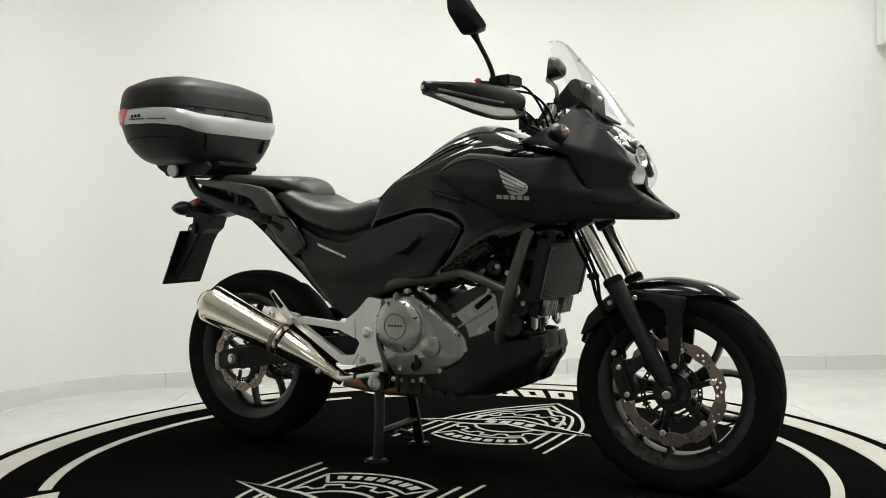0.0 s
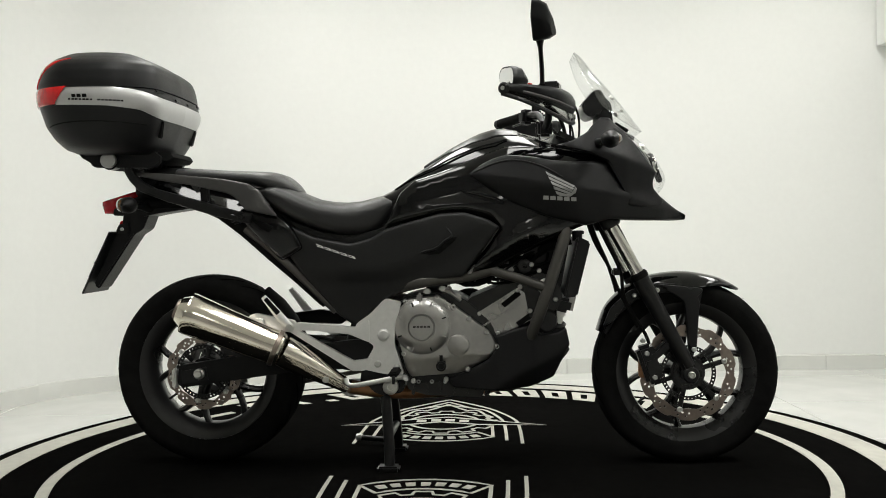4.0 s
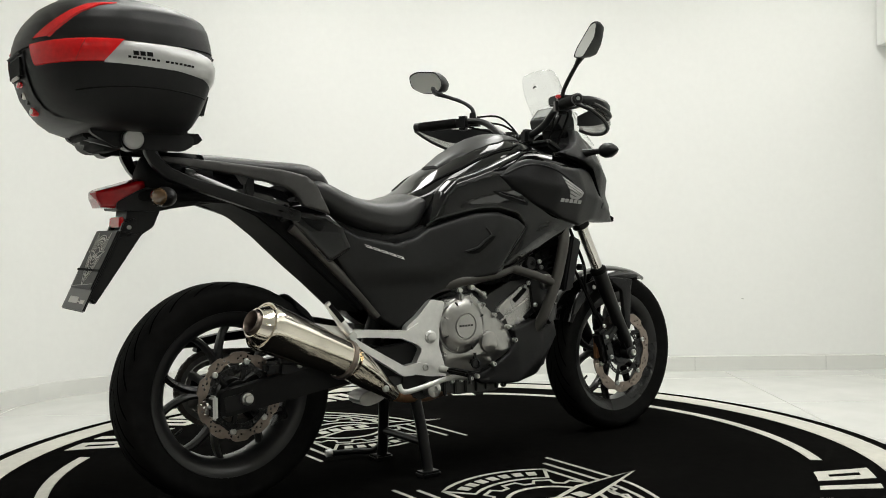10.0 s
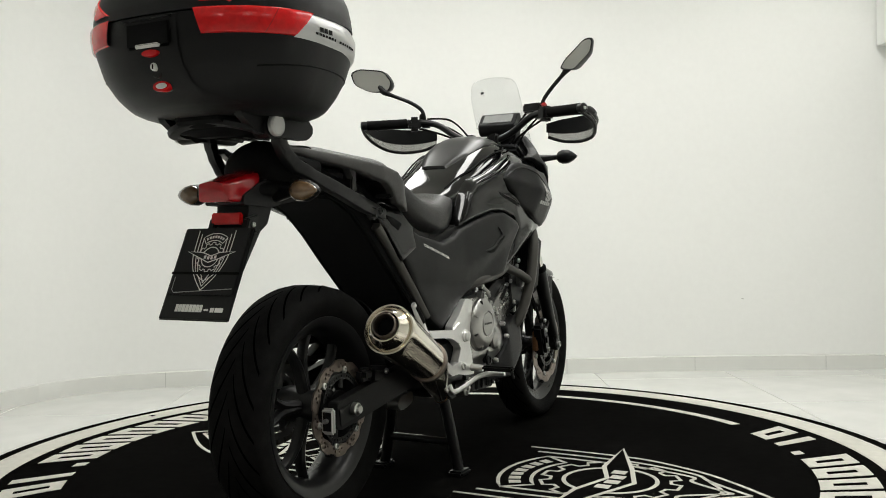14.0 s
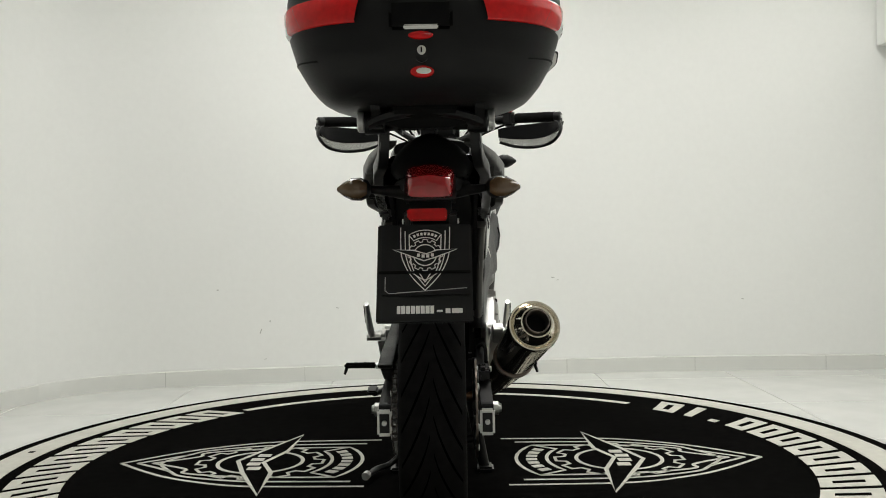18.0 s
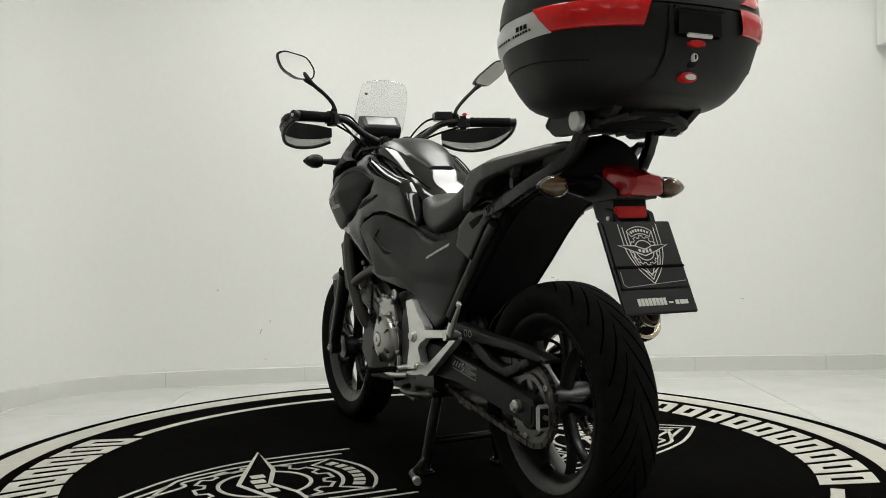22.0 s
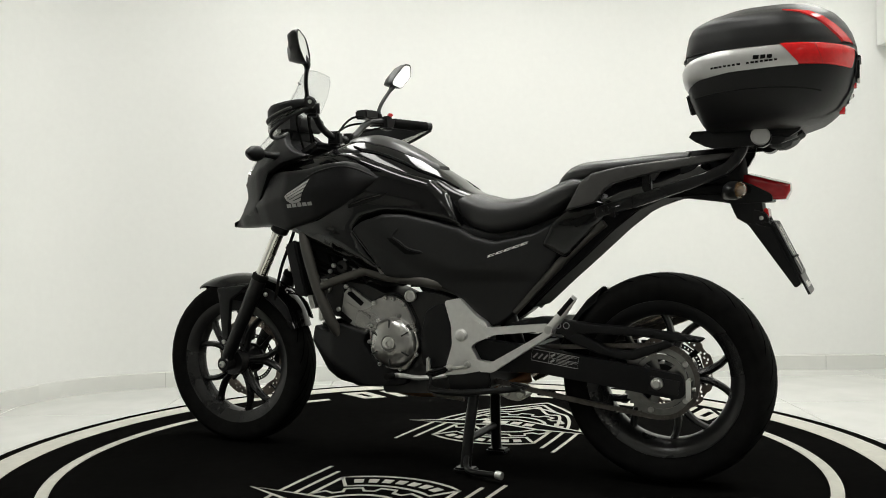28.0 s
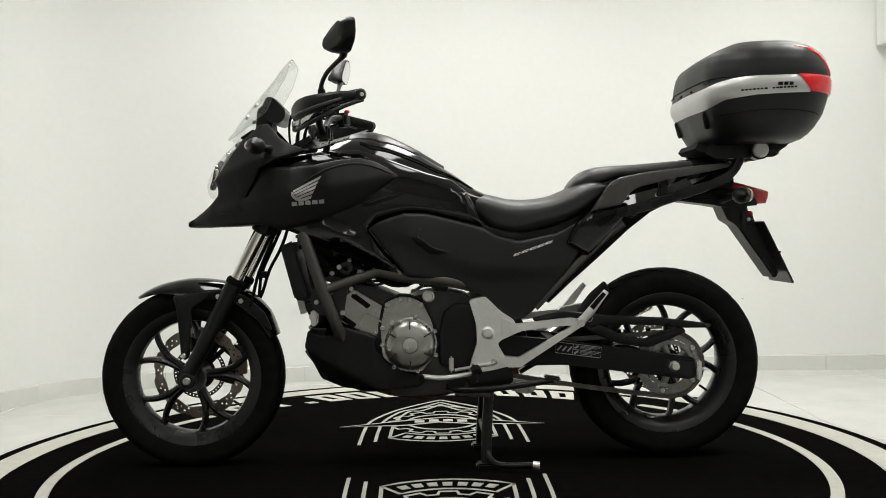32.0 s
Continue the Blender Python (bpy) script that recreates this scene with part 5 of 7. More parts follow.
# --- handlebar and controls ---
bar = []
for s in (-1, 1):
    bar.append([(s * 0.0, 0.355, 1.075), (s * 0.06, 0.36, 1.078), (s * 0.12, 0.365, 1.105), (s * 0.18, 0.355, 1.145), (s * 0.235, 0.325, 1.155), (s * 0.33, 0.268, 1.151), (s * 0.41, 0.226, 1.147)])
path = spl(list(reversed(bar[0]))[:-1] + bar[1], 4)
hb = part("handlebar", moved(tube(path, 0.0118, 12), STEER), DARK, bike, "black tubular handlebar")
for x in (-0.045, 0.045):
    part("bar_clamp", moved(box((x, 0.358, 1.073), (0.035, 0.045, 0.05), 0.008), STEER), DARK, hb)
MIR = {1: [(0.313, 1.305), (0.330, 1.331), (0.398, 1.388), (0.428, 1.389), (0.422, 1.346), (0.362, 1.296)], -1: [(-0.340, 1.276), (-0.332, 1.304), (-0.358, 1.344), (-0.440, 1.354), (-0.468, 1.342), (-0.455, 1.299), (-0.398, 1.271)]}
MIR_Y = {1: 0.312, -1: 0.245}
for s in (1, -1):
    gd = Vector((s * 0.175, -0.098, -0.008)).normalized()
    g0 = Vector((s * 0.278, 0.300, 1.1525))
    gp = [g0 + gd * t for t in np.linspace(0, 0.148, 16)]
    part("grip", moved(tube(gp, [0.0175 if i % 2 else 0.0168 for i in range(16)], 16), STEER), RUBBER, hb, "ribbed black rubber grip")
    part("bar_end", moved(tube([g0 + gd * t for t in (0.148, 0.168, 0.172)], [0.016, 0.017, 0.012], 16), STEER), DARK, hb)
    part("bar_end_bolt", moved(tube([g0 + gd * t for t in (0.171, 0.1745)], 0.006, 10), STEER), BOLT, hb)
    part("switchgear", moved(box(g0 - gd * 0.025 + Vector((0, 0.002, -0.004)), (0.045, 0.046, 0.052), 0.010, (0, 0, -s * 30)), STEER), DARK, hb, "black switch housing")
    if s > 0:
        part("kill_switch", moved(box(g0 - gd * 0.025 + Vector((0.0, -0.012, 0.026)), (0.02, 0.016, 0.012), 0.004, (0, 0, -30)), STEER), RED_SWITCH, hb, "red kill switch")
        part("brake_reservoir", moved(box((0.199, 0.367, 1.178), (0.070, 0.056, 0.032), 0.005, (0, 0, -12)), STEER), DARK, hb, "black brake fluid reservoir")
    lv = spl([(s * 0.225, 0.365, 1.15), (s * 0.28, 0.352, 1.145), (s * 0.35, 0.306, 1.14), (s * 0.40, 0.275, 1.135)], 4)
    part("lever", moved(tube(lv, [0.009 - 0.003 * i / len(lv) for i in range(len(lv))], 8, 0.6, (0, 0, 1)), STEER), DARK, hb, "black control lever")
    part("lever_perch", moved(box((s * 0.225, 0.348, 1.152), (0.045, 0.04, 0.03), 0.008, (0, 0, -s * 25)), STEER), DARK, hb)
    for k, pts in enumerate(([(s * 0.215, 0.37, 1.15), (s * 0.17, 0.43, 1.14), (s * 0.11, 0.46, 1.09), (s * 0.06, 0.46, 1.0)], [(s * 0.22, 0.35, 1.17), (s * 0.15, 0.40, 1.165), (s * 0.09, 0.43, 1.10), (s * 0.05, 0.44, 1.02)], [(s * 0.245, 0.33, 1.135), (s * 0.17, 0.38, 1.11), (s * 0.10, 0.41, 1.07), (s * 0.06, 0.42, 1.0)])):
        part("control_cable", moved(tube(spl(pts, 6), 0.0038, 6), STEER), RUBBER, hb)
    # hand guard: outer strip, lower edge and window
    ST = [(0.418, 0.213, 1.132, 1.156), (0.434, 0.265, 1.112, 1.155), (0.430, 0.32, 1.088, 1.150), (0.405, 0.37, 1.066, 1.146), (0.35, 0.405, 1.056, 1.142), (0.28, 0.425, 1.062, 1.138), (0.225, 0.43, 1.08, 1.128)]
    sm = spl(ST, 4)

    def guard(f0, f1, t):
        rr = []
        for x, y, lo, hi in sm:
            z0, z1 = lo + (hi - lo) * f0, lo + (hi - lo) * f1
            mid = [(z0, 0.0), (z0 + (z1 - z0) * 0.25, 0.006), (z0 + (z1 - z0) * 0.75, 0.006), (z1, 0.0)]
            a = [(s * (x + b), y + b, z) for z, b in mid]
            c = [(s * (x - t), y - t, z) for z, b in reversed(mid)]
            rr.append(a + c)
        return loft(rr)
    hg = part("hand_guard", moved(guard(0.35, 1.0, 0.006), STEER), MATTE, bike, "black hand guard with a smoked window")
    part("window", moved(guard(0.06, 0.35, 0.002), STEER), SMOKE, hg)
    part("lower_edge", moved(tube([(s * x, y, lo) for x, y, lo, hi in sm], 0.006, 8), STEER), DARK, hg)
    # Paler tube stands in for the light through the guard's slot.
    part("slot_stripe", moved(tube([(s * (x + 0.007), y + 0.007, lo + (hi - lo) * 0.47) for x, y, lo, hi in sm[4:18]], 0.004, 8), STEER), GREY_PLASTIC, hg)
    # mirror
    o = MIR[s]
    cx, cz = sum(p[0] for p in o) / len(o), sum(p[1] for p in o) / len(o)
    my = MIR_Y[s]
    o = [(cx + (px - cx) * 1.10, cz + (pz - cz) * 1.10) for px, pz in o]
    tilt = lambda p, k, dy: (cx + (p[0] - cx) * k, my + dy + (p[0] - cx) * (-0.22 if s > 0 else 0.36) + (p[1] - cz) * 0.10, cz + (p[1] - cz) * k - 0.03 * (1 - min(1.0, k)) ** 1.2)
    oo = [tuple(p) for p in rounded(o, 0.022 if s < 0 else 0.014, 5)]
    mh = part("mirror", loft([[tilt(p, k, dy) for p in oo] for k, dy in ((0.93, 0.002), (1.0, 0.0), (1.02, 0.006), (0.99, 0.020), (0.86, 0.040), (0.45, 0.055))]), MATTE, bike, "black rear-view mirror on a stem")
    part("mirror_glass", loft([[tilt(p, 0.92, dy) for p in oo] for dy in (0.0005, 0.004)]), MIRROR, mh, "silvered mirror glass")
    foot = (s * 0.238, 0.342, 1.16)
    arm_top = (cx - s * 0.045, my + 0.02, cz - 0.045)
    part("stem", tube(spl([foot, (s * 0.239, 0.342, 1.198), (s * 0.246 + (arm_top[0] - s * 0.246) * 0.25, 0.342 + (my - 0.322) * 0.25, 1.215 + (arm_top[2] - 1.215) * 0.25), (s * 0.246 + (arm_top[0] - s * 0.246) * 0.65, 0.342 + (my - 0.322) * 0.65, 1.215 + (arm_top[2] - 1.215) * 0.65), arm_top, (cx - s * 0.02, my + 0.022, cz - 0.02)], 4), [0.0085] * 4 + [0.007] * 10 + [0.008, 0.010, 0.012, 0.013, 0.014, 0.014, 0.013], 10), DARK, mh)
    part("stem_boot", tube([foot, (foot[0], foot[1], foot[2] + 0.026)], [0.014, 0.011], 12), RUBBER, mh)
dash = part("instrument_panel", prism(rounded([(0.548, 1.165), (0.535, 1.191), (0.515, 1.190), (0.474, 1.145), (0.480, 1.118), (0.497, 1.104), (0.535, 1.116)], 0.008), -0.074, 0.074, 0.008), DARK, bike, "black digital instrument panel")
part("display", moved(box((0, 0, 0), (0.118, 0.004, 0.045), 0.004), pose(0, 0.4938, 1.1685, -42, 0, 0)), mat("display_glass", (0.26, 0.265, 0.26), 0.15), dash, "pale grey display window")
part("steering_lock", lathe([(0, 0.022), (0.012, 0.022), (0.016, 0.014)], (0, 0.37, 1.05), (0, -0.4, 1), 20), ALU, bike)
part("cockpit_cover", loft([[(x, y, z) for x, z in sup(hw, lo, hi, 3, 24)] for y, lo, hi, hw in ((0.36, 0.93, 1.02, 0.13), (0.44, 0.93, 1.03, 0.13), (0.52, 0.95, 1.07, 0.10), (0.57, 0.98, 1.075, 0.08))]), MATTE, bike)

# --- radiator, frame, engine ---
RAD = [(0.481, 0.712), (0.446, 0.727), (0.402, 0.545), (0.438, 0.545)]
rad = part("radiator", prism(RAD, -0.15, 0.15, 0.006), DARK, bike, "black finned radiator")
for s in (-1, 1):
    part("radiator_frame", prism([(RAD[0][0] + 0.006, RAD[0][1]), (RAD[1][0], RAD[1][1] + 0.004), (RAD[2][0], RAD[2][1] - 0.004), (RAD[3][0] + 0.006, RAD[3][1])], s * 0.145, s * 0.172, 0.006), MATTE, rad)
fins = []
for i in range(34):
    t = (i + 0.5) / 34
    y, z = RAD[0][0] + (RAD[3][0] - RAD[0][0]) * t + 0.002, RAD[0][1] + (RAD[3][1] - RAD[0][1]) * t
    fins.append(box((0, y, z), (0.285, 0.006, 0.0022), 0, (-14, 0, 0)))
tagged(part("radiator_fin", join(*fins), ENGINE_DARK, rad, flat=True), kind="stuff")
part("filler_cap", lathe([(0, 0.016), (0.02, 0.016), (0.02, 0.022), (0.03, 0.022), (0.032, 0.015)], (0.10, 0.452, 0.716), (0, 0, 1), 16), DARK, rad)
for s in (1, -1):
    fr = part("frame_downtube", tube(spl([(s * 0.13, 0.43, 0.83), (s * 0.165, 0.41, 0.74), (s * 0.176, 0.388, 0.67), (s * 0.176, 0.355, 0.57), (s * 0.158, 0.318, 0.465), (s * 0.132, 0.300, 0.415)], 5), 0.0185, 14), BRONZE, bike, "bronze-grey frame down tube")
    part("frame_brace", tube([(s * 0.174, 0.352, 0.572), (s * 0.168, 0.27, 0.602), (s * 0.155, 0.17, 0.632)], 0.015, 12), BRONZE, bike, "bronze-grey frame brace")
    part("frame_rail", tube(spl([(s * 0.15, 0.20, 0.635), (s * 0.158, 0.112, 0.613), (s * 0.16, 0.03, 0.604), (s * 0.156, -0.04, 0.594), (s * 0.130, -0.12, 0.572), (s * 0.105, -0.20, 0.53)], 5), 0.0185, 14), BRONZE, bike, "bronze-grey main frame rail")
    part("frame_bolt", bolt((s * 0.150, 0.306, 0.645), 0.008, 0.008, s, 14), BOLT, bike)
CRANK = [(-0.12, 0.54), (-0.02, 0.565), (0.09, 0.545), (0.19, 0.46), (0.20, 0.38), (0.15, 0.29), (-0.06, 0.275), (-0.11, 0.32)]
eng = part("crankcase", prism(rounded(CRANK, 0.03), -0.125, 0.125, 0.012), ENGINE_DARK, bike, "dark engine crankcase")
CC = (-0.035, 0.457)
RC = [(-0.083, 0.542), (0.016, 0.553), (0.065, 0.520), (0.112, 0.484), (0.170, 0.441), (0.202, 0.392), (0.180, 0.360), (0.105, 0.318), (0.036, 0.284), (-0.070, 0.279), (-0.090, 0.325), (-0.100, 0.375), (-0.120, 0.45), (-0.108, 0.51)]


def right_x(y, z):
    # flat face, a slanting lower facet and a sloped nose
    low = 0.345 + 0.07 * y
    return 0.152 - 0.55 * max(0.0, low - z) - 0.25 * max(0.0, (y - 0.10) + 0.6 * (z - 0.42)) + 0.006 * (1 if z > low + 0.012 else max(0.0, (z - low) / 0.012))


part("right_cover", panel(RC, right_x, 0.05, 0.007, 0.010, 1, 0.008), ENGINE_M, eng, "angular silver-grey crankcase cover", sharp=25)
# Dark rim added behind the cover for the shaded gap round it.
part("cover_gap_shade", prism(rounded([(0.0 + (y - 0.03) * 1.035 + 0.03, (z - 0.42) * 1.035 + 0.42) for y, z in RC], 0.01), 0.108, 0.128, 0.003), DARK, eng)
cc = part("clutch_cover", lathe([(0.0, 0.088), (0.010, 0.088), (0.012, 0.084), (0.022, 0.083), (0.026, 0.079), (0.034, 0.066), (0.037, 0.050), (0.038, 0.042), (0.034, 0.040), (0.034, 0.038), (0.039, 0.036), (0.0395, 0.0)], (0.150, *CC), (1, 0, 0), 72), ENGINE_M, eng, "round silver-grey clutch cover", sharp=25)
for y, z in ((-0.088, 0.535), (0.012, 0.548), (0.062, 0.516), (0.110, 0.480), (0.164, 0.437), (0.196, 0.392), (0.104, 0.322), (0.036, 0.290), (-0.066, 0.286), (-0.094, 0.372), (-0.114, 0.45)):
    part("cover_bolt", bolt((0.145, y, z), 0.0085, 0.014), BOLT, eng)
# Notches as bright and dark bars, for their lit and shaded sides.
for k in range(8):
    a = radians(45 * k + 22)
    part("cover_notch", moved(box((0, 0, 0), (0.010, 0.024, 0.0045), 0.0012), Matrix.Translation((0.1785, CC[0] + 0.069 * math.cos(a), CC[1] + 0.069 * math.sin(a))) @ Matrix.Rotation(a, 4, "X")), ENGINE_M if k % 2 else ENGINE_DARK, cc)
part("cover_lug", box((0.165, CC[0] - 0.006, CC[1] + 0.090), (0.03, 0.018, 0.030), 0.006), ENGINE_M, cc)
for y, z in ((-0.02, 0.565), (0.03, 0.572), (0.075, 0.548)):
    part("cable_clip", box((0.135, y, z), (0.02, 0.022, 0.016), 0.004), BOLT, eng)
part("clutch_arm", tube(spl([(0.13, 0.02, 0.575), (0.14, 0.05, 0.562), (0.14, 0.085, 0.535)], 4), 0.006, 8), ENGINE_M, eng)
part("cover_lettering", join(*[box((0.1902, CC[0] - 0.022 + 0.011 * k, CC[1] + 0.002), (0.0008, 0.0085, 0.006)) for k in range(5)]), GREY_PLASTIC, cc)
part("pump_cover", lathe([(0, 0.038), (0.010, 0.038), (0.012, 0.034), (0.022, 0.033), (0.025, 0.028), (0.026, 0.0)], (0.146, 0.076, 0.398), (1, 0, 0), 40), ENGINE_M, eng, "small round engine cover")
part("sight_glass", lathe([(0, 0.016), (0.008, 0.016), (0.009, 0.011), (0.004, 0.010)], (0.158, 0.022, 0.333), (1, 0, 0), 20), DARK, eng)
part("oil_filter_boss", box((0.148, 0.022, 0.350), (0.024, 0.026, 0.05), 0.008), DARK, eng)
pan = part("oil_pan", prism(rounded([(-0.09, 0.285), (0.13, 0.285), (0.155, 0.252), (0.147, 0.228), (-0.027, 0.235), (-0.088, 0.254)], 0.008), -0.11, 0.118, 0.006), ENGINE_DARK, bike, "dark ribbed oil pan")
for i in range(6):
    part("pan_rib", box((0.120, -0.070 + 0.042 * i, 0.260), (0.014, 0.010, 0.046), 0.003), ENGINE_DARK, pan)
    part("pan_bolt", bolt((0.124, -0.052 + 0.042 * i, 0.280), 0.007, 0.008), BOLT, pan)
part("drain_plug", bolt((0.121, 0.165, 0.248), 0.010, 0.012), ENGINE_DARK, pan)
# left side
AC = (0.088, 0.399)
part("left_cover", prism(rounded([(0.00, 0.39), (0.02, 0.47), (0.049, 0.528), (0.085, 0.545), (0.116, 0.548), (0.164, 0.530), (0.180, 0.45), (0.175, 0.36), (0.13, 0.315), (0.05, 0.31)], 0.012), -0.148, -0.12, 0.006), ENGINE_M, eng, "silver-grey casing", )
for y, z in ((0.052, 0.522), (0.088, 0.538), (0.116, 0.541), (0.158, 0.524), (0.174, 0.45)):
    part("cover_bolt", bolt((-0.148, y, z), 0.008, 0.009, -1), BOLT, eng)
# Dark rim behind the casing, painting the shaded gap at its edge.
part("casing_gap_shade", prism(rounded([(-0.012, 0.39), (0.01, 0.475), (0.042, 0.536), (0.085, 0.555), (0.118, 0.558), (0.172, 0.536), (0.190, 0.45), (0.185, 0.35), (0.13, 0.305), (0.05, 0.30)], 0.012), -0.128, -0.108, 0.003), DARK, eng)
part("left_boss", lathe([(0, 0.019), (0.012, 0.019), (0.015, 0.014), (0.010, 0.012)], (-0.140, 0.028, 0.548), (-1, 0, 0), 20), BOLT, eng)
ac = part("alternator_cover", lathe([(0.0, 0.084), (0.008, 0.084), (0.010, 0.080), (0.020, 0.079), (0.026, 0.076), (0.034, 0.070), (0.041, 0.058), (0.046, 0.040), (0.048, 0.026), (0.044, 0.024), (0.044, 0.0)], (-0.140, *AC), (-1, 0, 0), 64), ENGINE_M, eng, "round silver-grey alternator cover", sharp=25)
part("centre_plug", lathe([(0, 0.022), (0.006, 0.022), (0.008, 0.018), (0.008, 0.009), (0.003, 0.008)], (-0.184, *AC), (-1, 0, 0), 24), BOLT, ac)
# Dark bars stand in for the shaded notches of this cover.
for k in range(6):
    a = radians(60 * k + 30)
    part("notch_shade_bar", moved(box((0, 0, 0), (0.010, 0.026, 0.004), 0.001), Matrix.Translation((-0.1795, AC[0] + 0.062 * math.cos(a), AC[1] + 0.062 * math.sin(a))) @ Matrix.Rotation(a, 4, "X")), ENGINE_DARK, ac)
for k in range(7):
    a = radians(51 * k)
    part("cover_bolt", bolt((-0.148, AC[0] + 0.088 * math.cos(a), AC[1] + 0.088 * math.sin(a)), 0.007, 0.010, -1), BOLT, eng)
part("sprocket_cover", panel([(-0.02, 0.50), (-0.06, 0.525), (-0.115, 0.52), (-0.13, 0.45), (-0.125, 0.33), (-0.06, 0.31), (-0.005, 0.33), (0.0, 0.42)], lambda y, z: 0.145, 0.03, 0.012, 0.02, -1), MATTE, bike, "matte black sprocket cover")
part("starter_motor", lathe([(0, 0.03), (0.09, 0.03), (0.10, 0.024)], (-0.10, -0.01, 0.585), (1, 0, 0), 24), DARK, bike)
CYL = [(0.10, 0.535), (0.14, 0.42), (0.31, 0.475), (0.375, 0.505), (0.385, 0.545), (0.355, 0.600), (0.30, 0.615), (0.22, 0.585)]
cyl = part("cylinder_block", prism(rounded(CYL, 0.02), -0.110, 0.110, 0.012), ENGINE_DARK, bike, "dark inclined cylinder block")
for s in (1, -1):
    part("cylinder_plate", prism(rounded([(0.135, 0.492), (0.200, 0.421), (0.308, 0.472), (0.318, 0.532), (0.262, 0.572)], 0.008), s * 0.108, s * 0.124, 0.005), ENGINE_M, cyl, "faceted cylinder side plate")
    # Slots are dark pieces, painted for the shade in them.
    for (y0, z0, y1, z1) in ((0.210, 0.522, 0.268, 0.558), (0.255, 0.462, 0.306, 0.490)):
        part("plate_slot_shade", prism(rounded([(y0, z0), (y0 + 0.012, z0 - 0.012), (y1 + 0.006, z1 - 0.008), (y1 - 0.004, z1 + 0.006)], 0.004), s * 0.122, s * 0.1255, 0.0005), DARK_PRINT_SHADE, cyl)
    for k in range(3):
        part("cylinder_rib", box((s * 0.127, 0.180 + 0.034 * k, 0.470 + 0.018 * k), (0.008, 0.006, 0.075 - 0.008 * k), 0.002, (-58, 0, 0)), ENGINE_M, cyl)
    for y, z in ((0.142, 0.492), (0.200, 0.430), (0.262, 0.564)):
        part("plate_bolt", bolt((s * 0.124, y, z), 0.007, 0.008, s), BOLT, cyl)
    for k in range(3):
        part("ignition_lead", tube(spl([(s * (0.07 + 0.02 * k), 0.12, 0.615), (s * (0.10 + 0.012 * k), 0.19 + 0.02 * k, 0.585 + 0.012 * k), (s * (0.12 + 0.004 * k), 0.30, 0.60 + 0.015 * k), (s * 0.11, 0.40, 0.62 + 0.02 * k)], 5), 0.0045, 6), RUBBER, bike)
    part("cylinder_head", prism(rounded([(0.30, 0.47), (0.385, 0.50), (0.405, 0.55), (0.375, 0.605), (0.325, 0.620), (0.28, 0.585)], 0.015), s * 0.108, s * 0.130, 0.006), ENGINE_DARK, cyl)
    for y, z in ((0.30, 0.50), (0.38, 0.535), (0.33, 0.625), (0.27, 0.575)):
        part("head_bolt", bolt((s * 0.134, y, z), 0.008, 0.008, s), BOLT, cyl)
    part("head_cover_cap", lathe([(0, 0.026), (0.014, 0.026), (0.018, 0.02)], (s * 0.134, 0.35, 0.575), (s, 0, 0), 24), ENGINE_M, cyl)
    part("coolant_hose", tube(spl([(s * 0.07, 0.30, 0.66), (s * 0.11, 0.36, 0.70), (s * 0.12, 0.43, 0.72)], 5), 0.017, 10), RUBBER, bike, "black coolant hose")
    part("wiring", tube(spl([(s * 0.10, 0.05, 0.60), (s * 0.12, 0.14, 0.585), (s * 0.115, 0.24, 0.645), (s * 0.10, 0.33, 0.69)], 5), 0.008, 8), RUBBER, bike)
    part("throttle_body", lathe([(0, 0.03), (0.05, 0.03), (0.055, 0.022)], (s * 0.05, 0.10, 0.60), (s, 0.3, 0.4), 20), DARK, bike)
    part("fuel_fitting", box((s * 0.10, 0.01, 0.59), (0.05, 0.08, 0.03), 0.008), DARK, bike)
rng = random.Random(7)
for s in (1, -1):
    for k in range(9):
        y0, z0 = 0.02 + 0.03 * k, 0.585 + 0.008 * rng.random()
        pts = [(s * 0.118, y0, z0), (s * (0.128 + 0.008 * rng.random()), y0 + 0.03, z0 + 0.03 + 0.02 * rng.random()), (s * 0.122, y0 + 0.06 + 0.04 * rng.random(), z0 + 0.06), (s * 0.10, y0 + 0.10, z0 + 0.09)]
        part("hose", tube(spl(pts, 4), 0.0035 + 0.004 * rng.random(), 8), RUBBER if k % 3 else DARK, bike)
    for k in range(6):
        part("hose_clip", lathe([(0, 0.007), (0.006, 0.007), (0.008, 0.004)], (s * 0.126, 0.05 + 0.045 * k, 0.60 + 0.018 * rng.random() + 0.012 * k), (s, 0.2, 0.3), 10), BOLT if k % 2 else ENGINE_DARK, bike)
    part("sensor_block", box((s * 0.122, 0.235, 0.625), (0.02, 0.034, 0.024), 0.005, (20, 0, 0)), ENGINE_M, bike)
    part("coil_cap", lathe([(0, 0.022), (0.010, 0.022), (0.013, 0.016), (0.013, 0.009), (0.008, 0.008)], (s * 0.126, 0.285, 0.640), (s, 0.1, 0), 20), ENGINE_DARK, bike)
# Two added black blocks that keep light from leaking through the bike.
part("inner_frame", prism(rounded([(-0.42, 0.74), (-0.14, 0.80), (0.36, 0.82), (0.42, 0.74), (0.36, 0.68), (0.15, 0.655), (-0.1, 0.615), (-0.33, 0.56)], 0.02), -0.11, 0.11, 0.01), DARK, bike, "black inner frame and airbox")
part("engine_filler", prism(rounded([(0.215, 0.60), (0.34, 0.72), (0.43, 0.72), (0.40, 0.56), (0.25, 0.53)], 0.02), -0.085, 0.085, 0.01), DARK, bike, "dark inner engine parts")
part("oil_cooler_block", box((0.02, 0.405, 0.515), (0.20, 0.05, 0.045), 0.01, (-14, 0, 0)), DARK, bike)
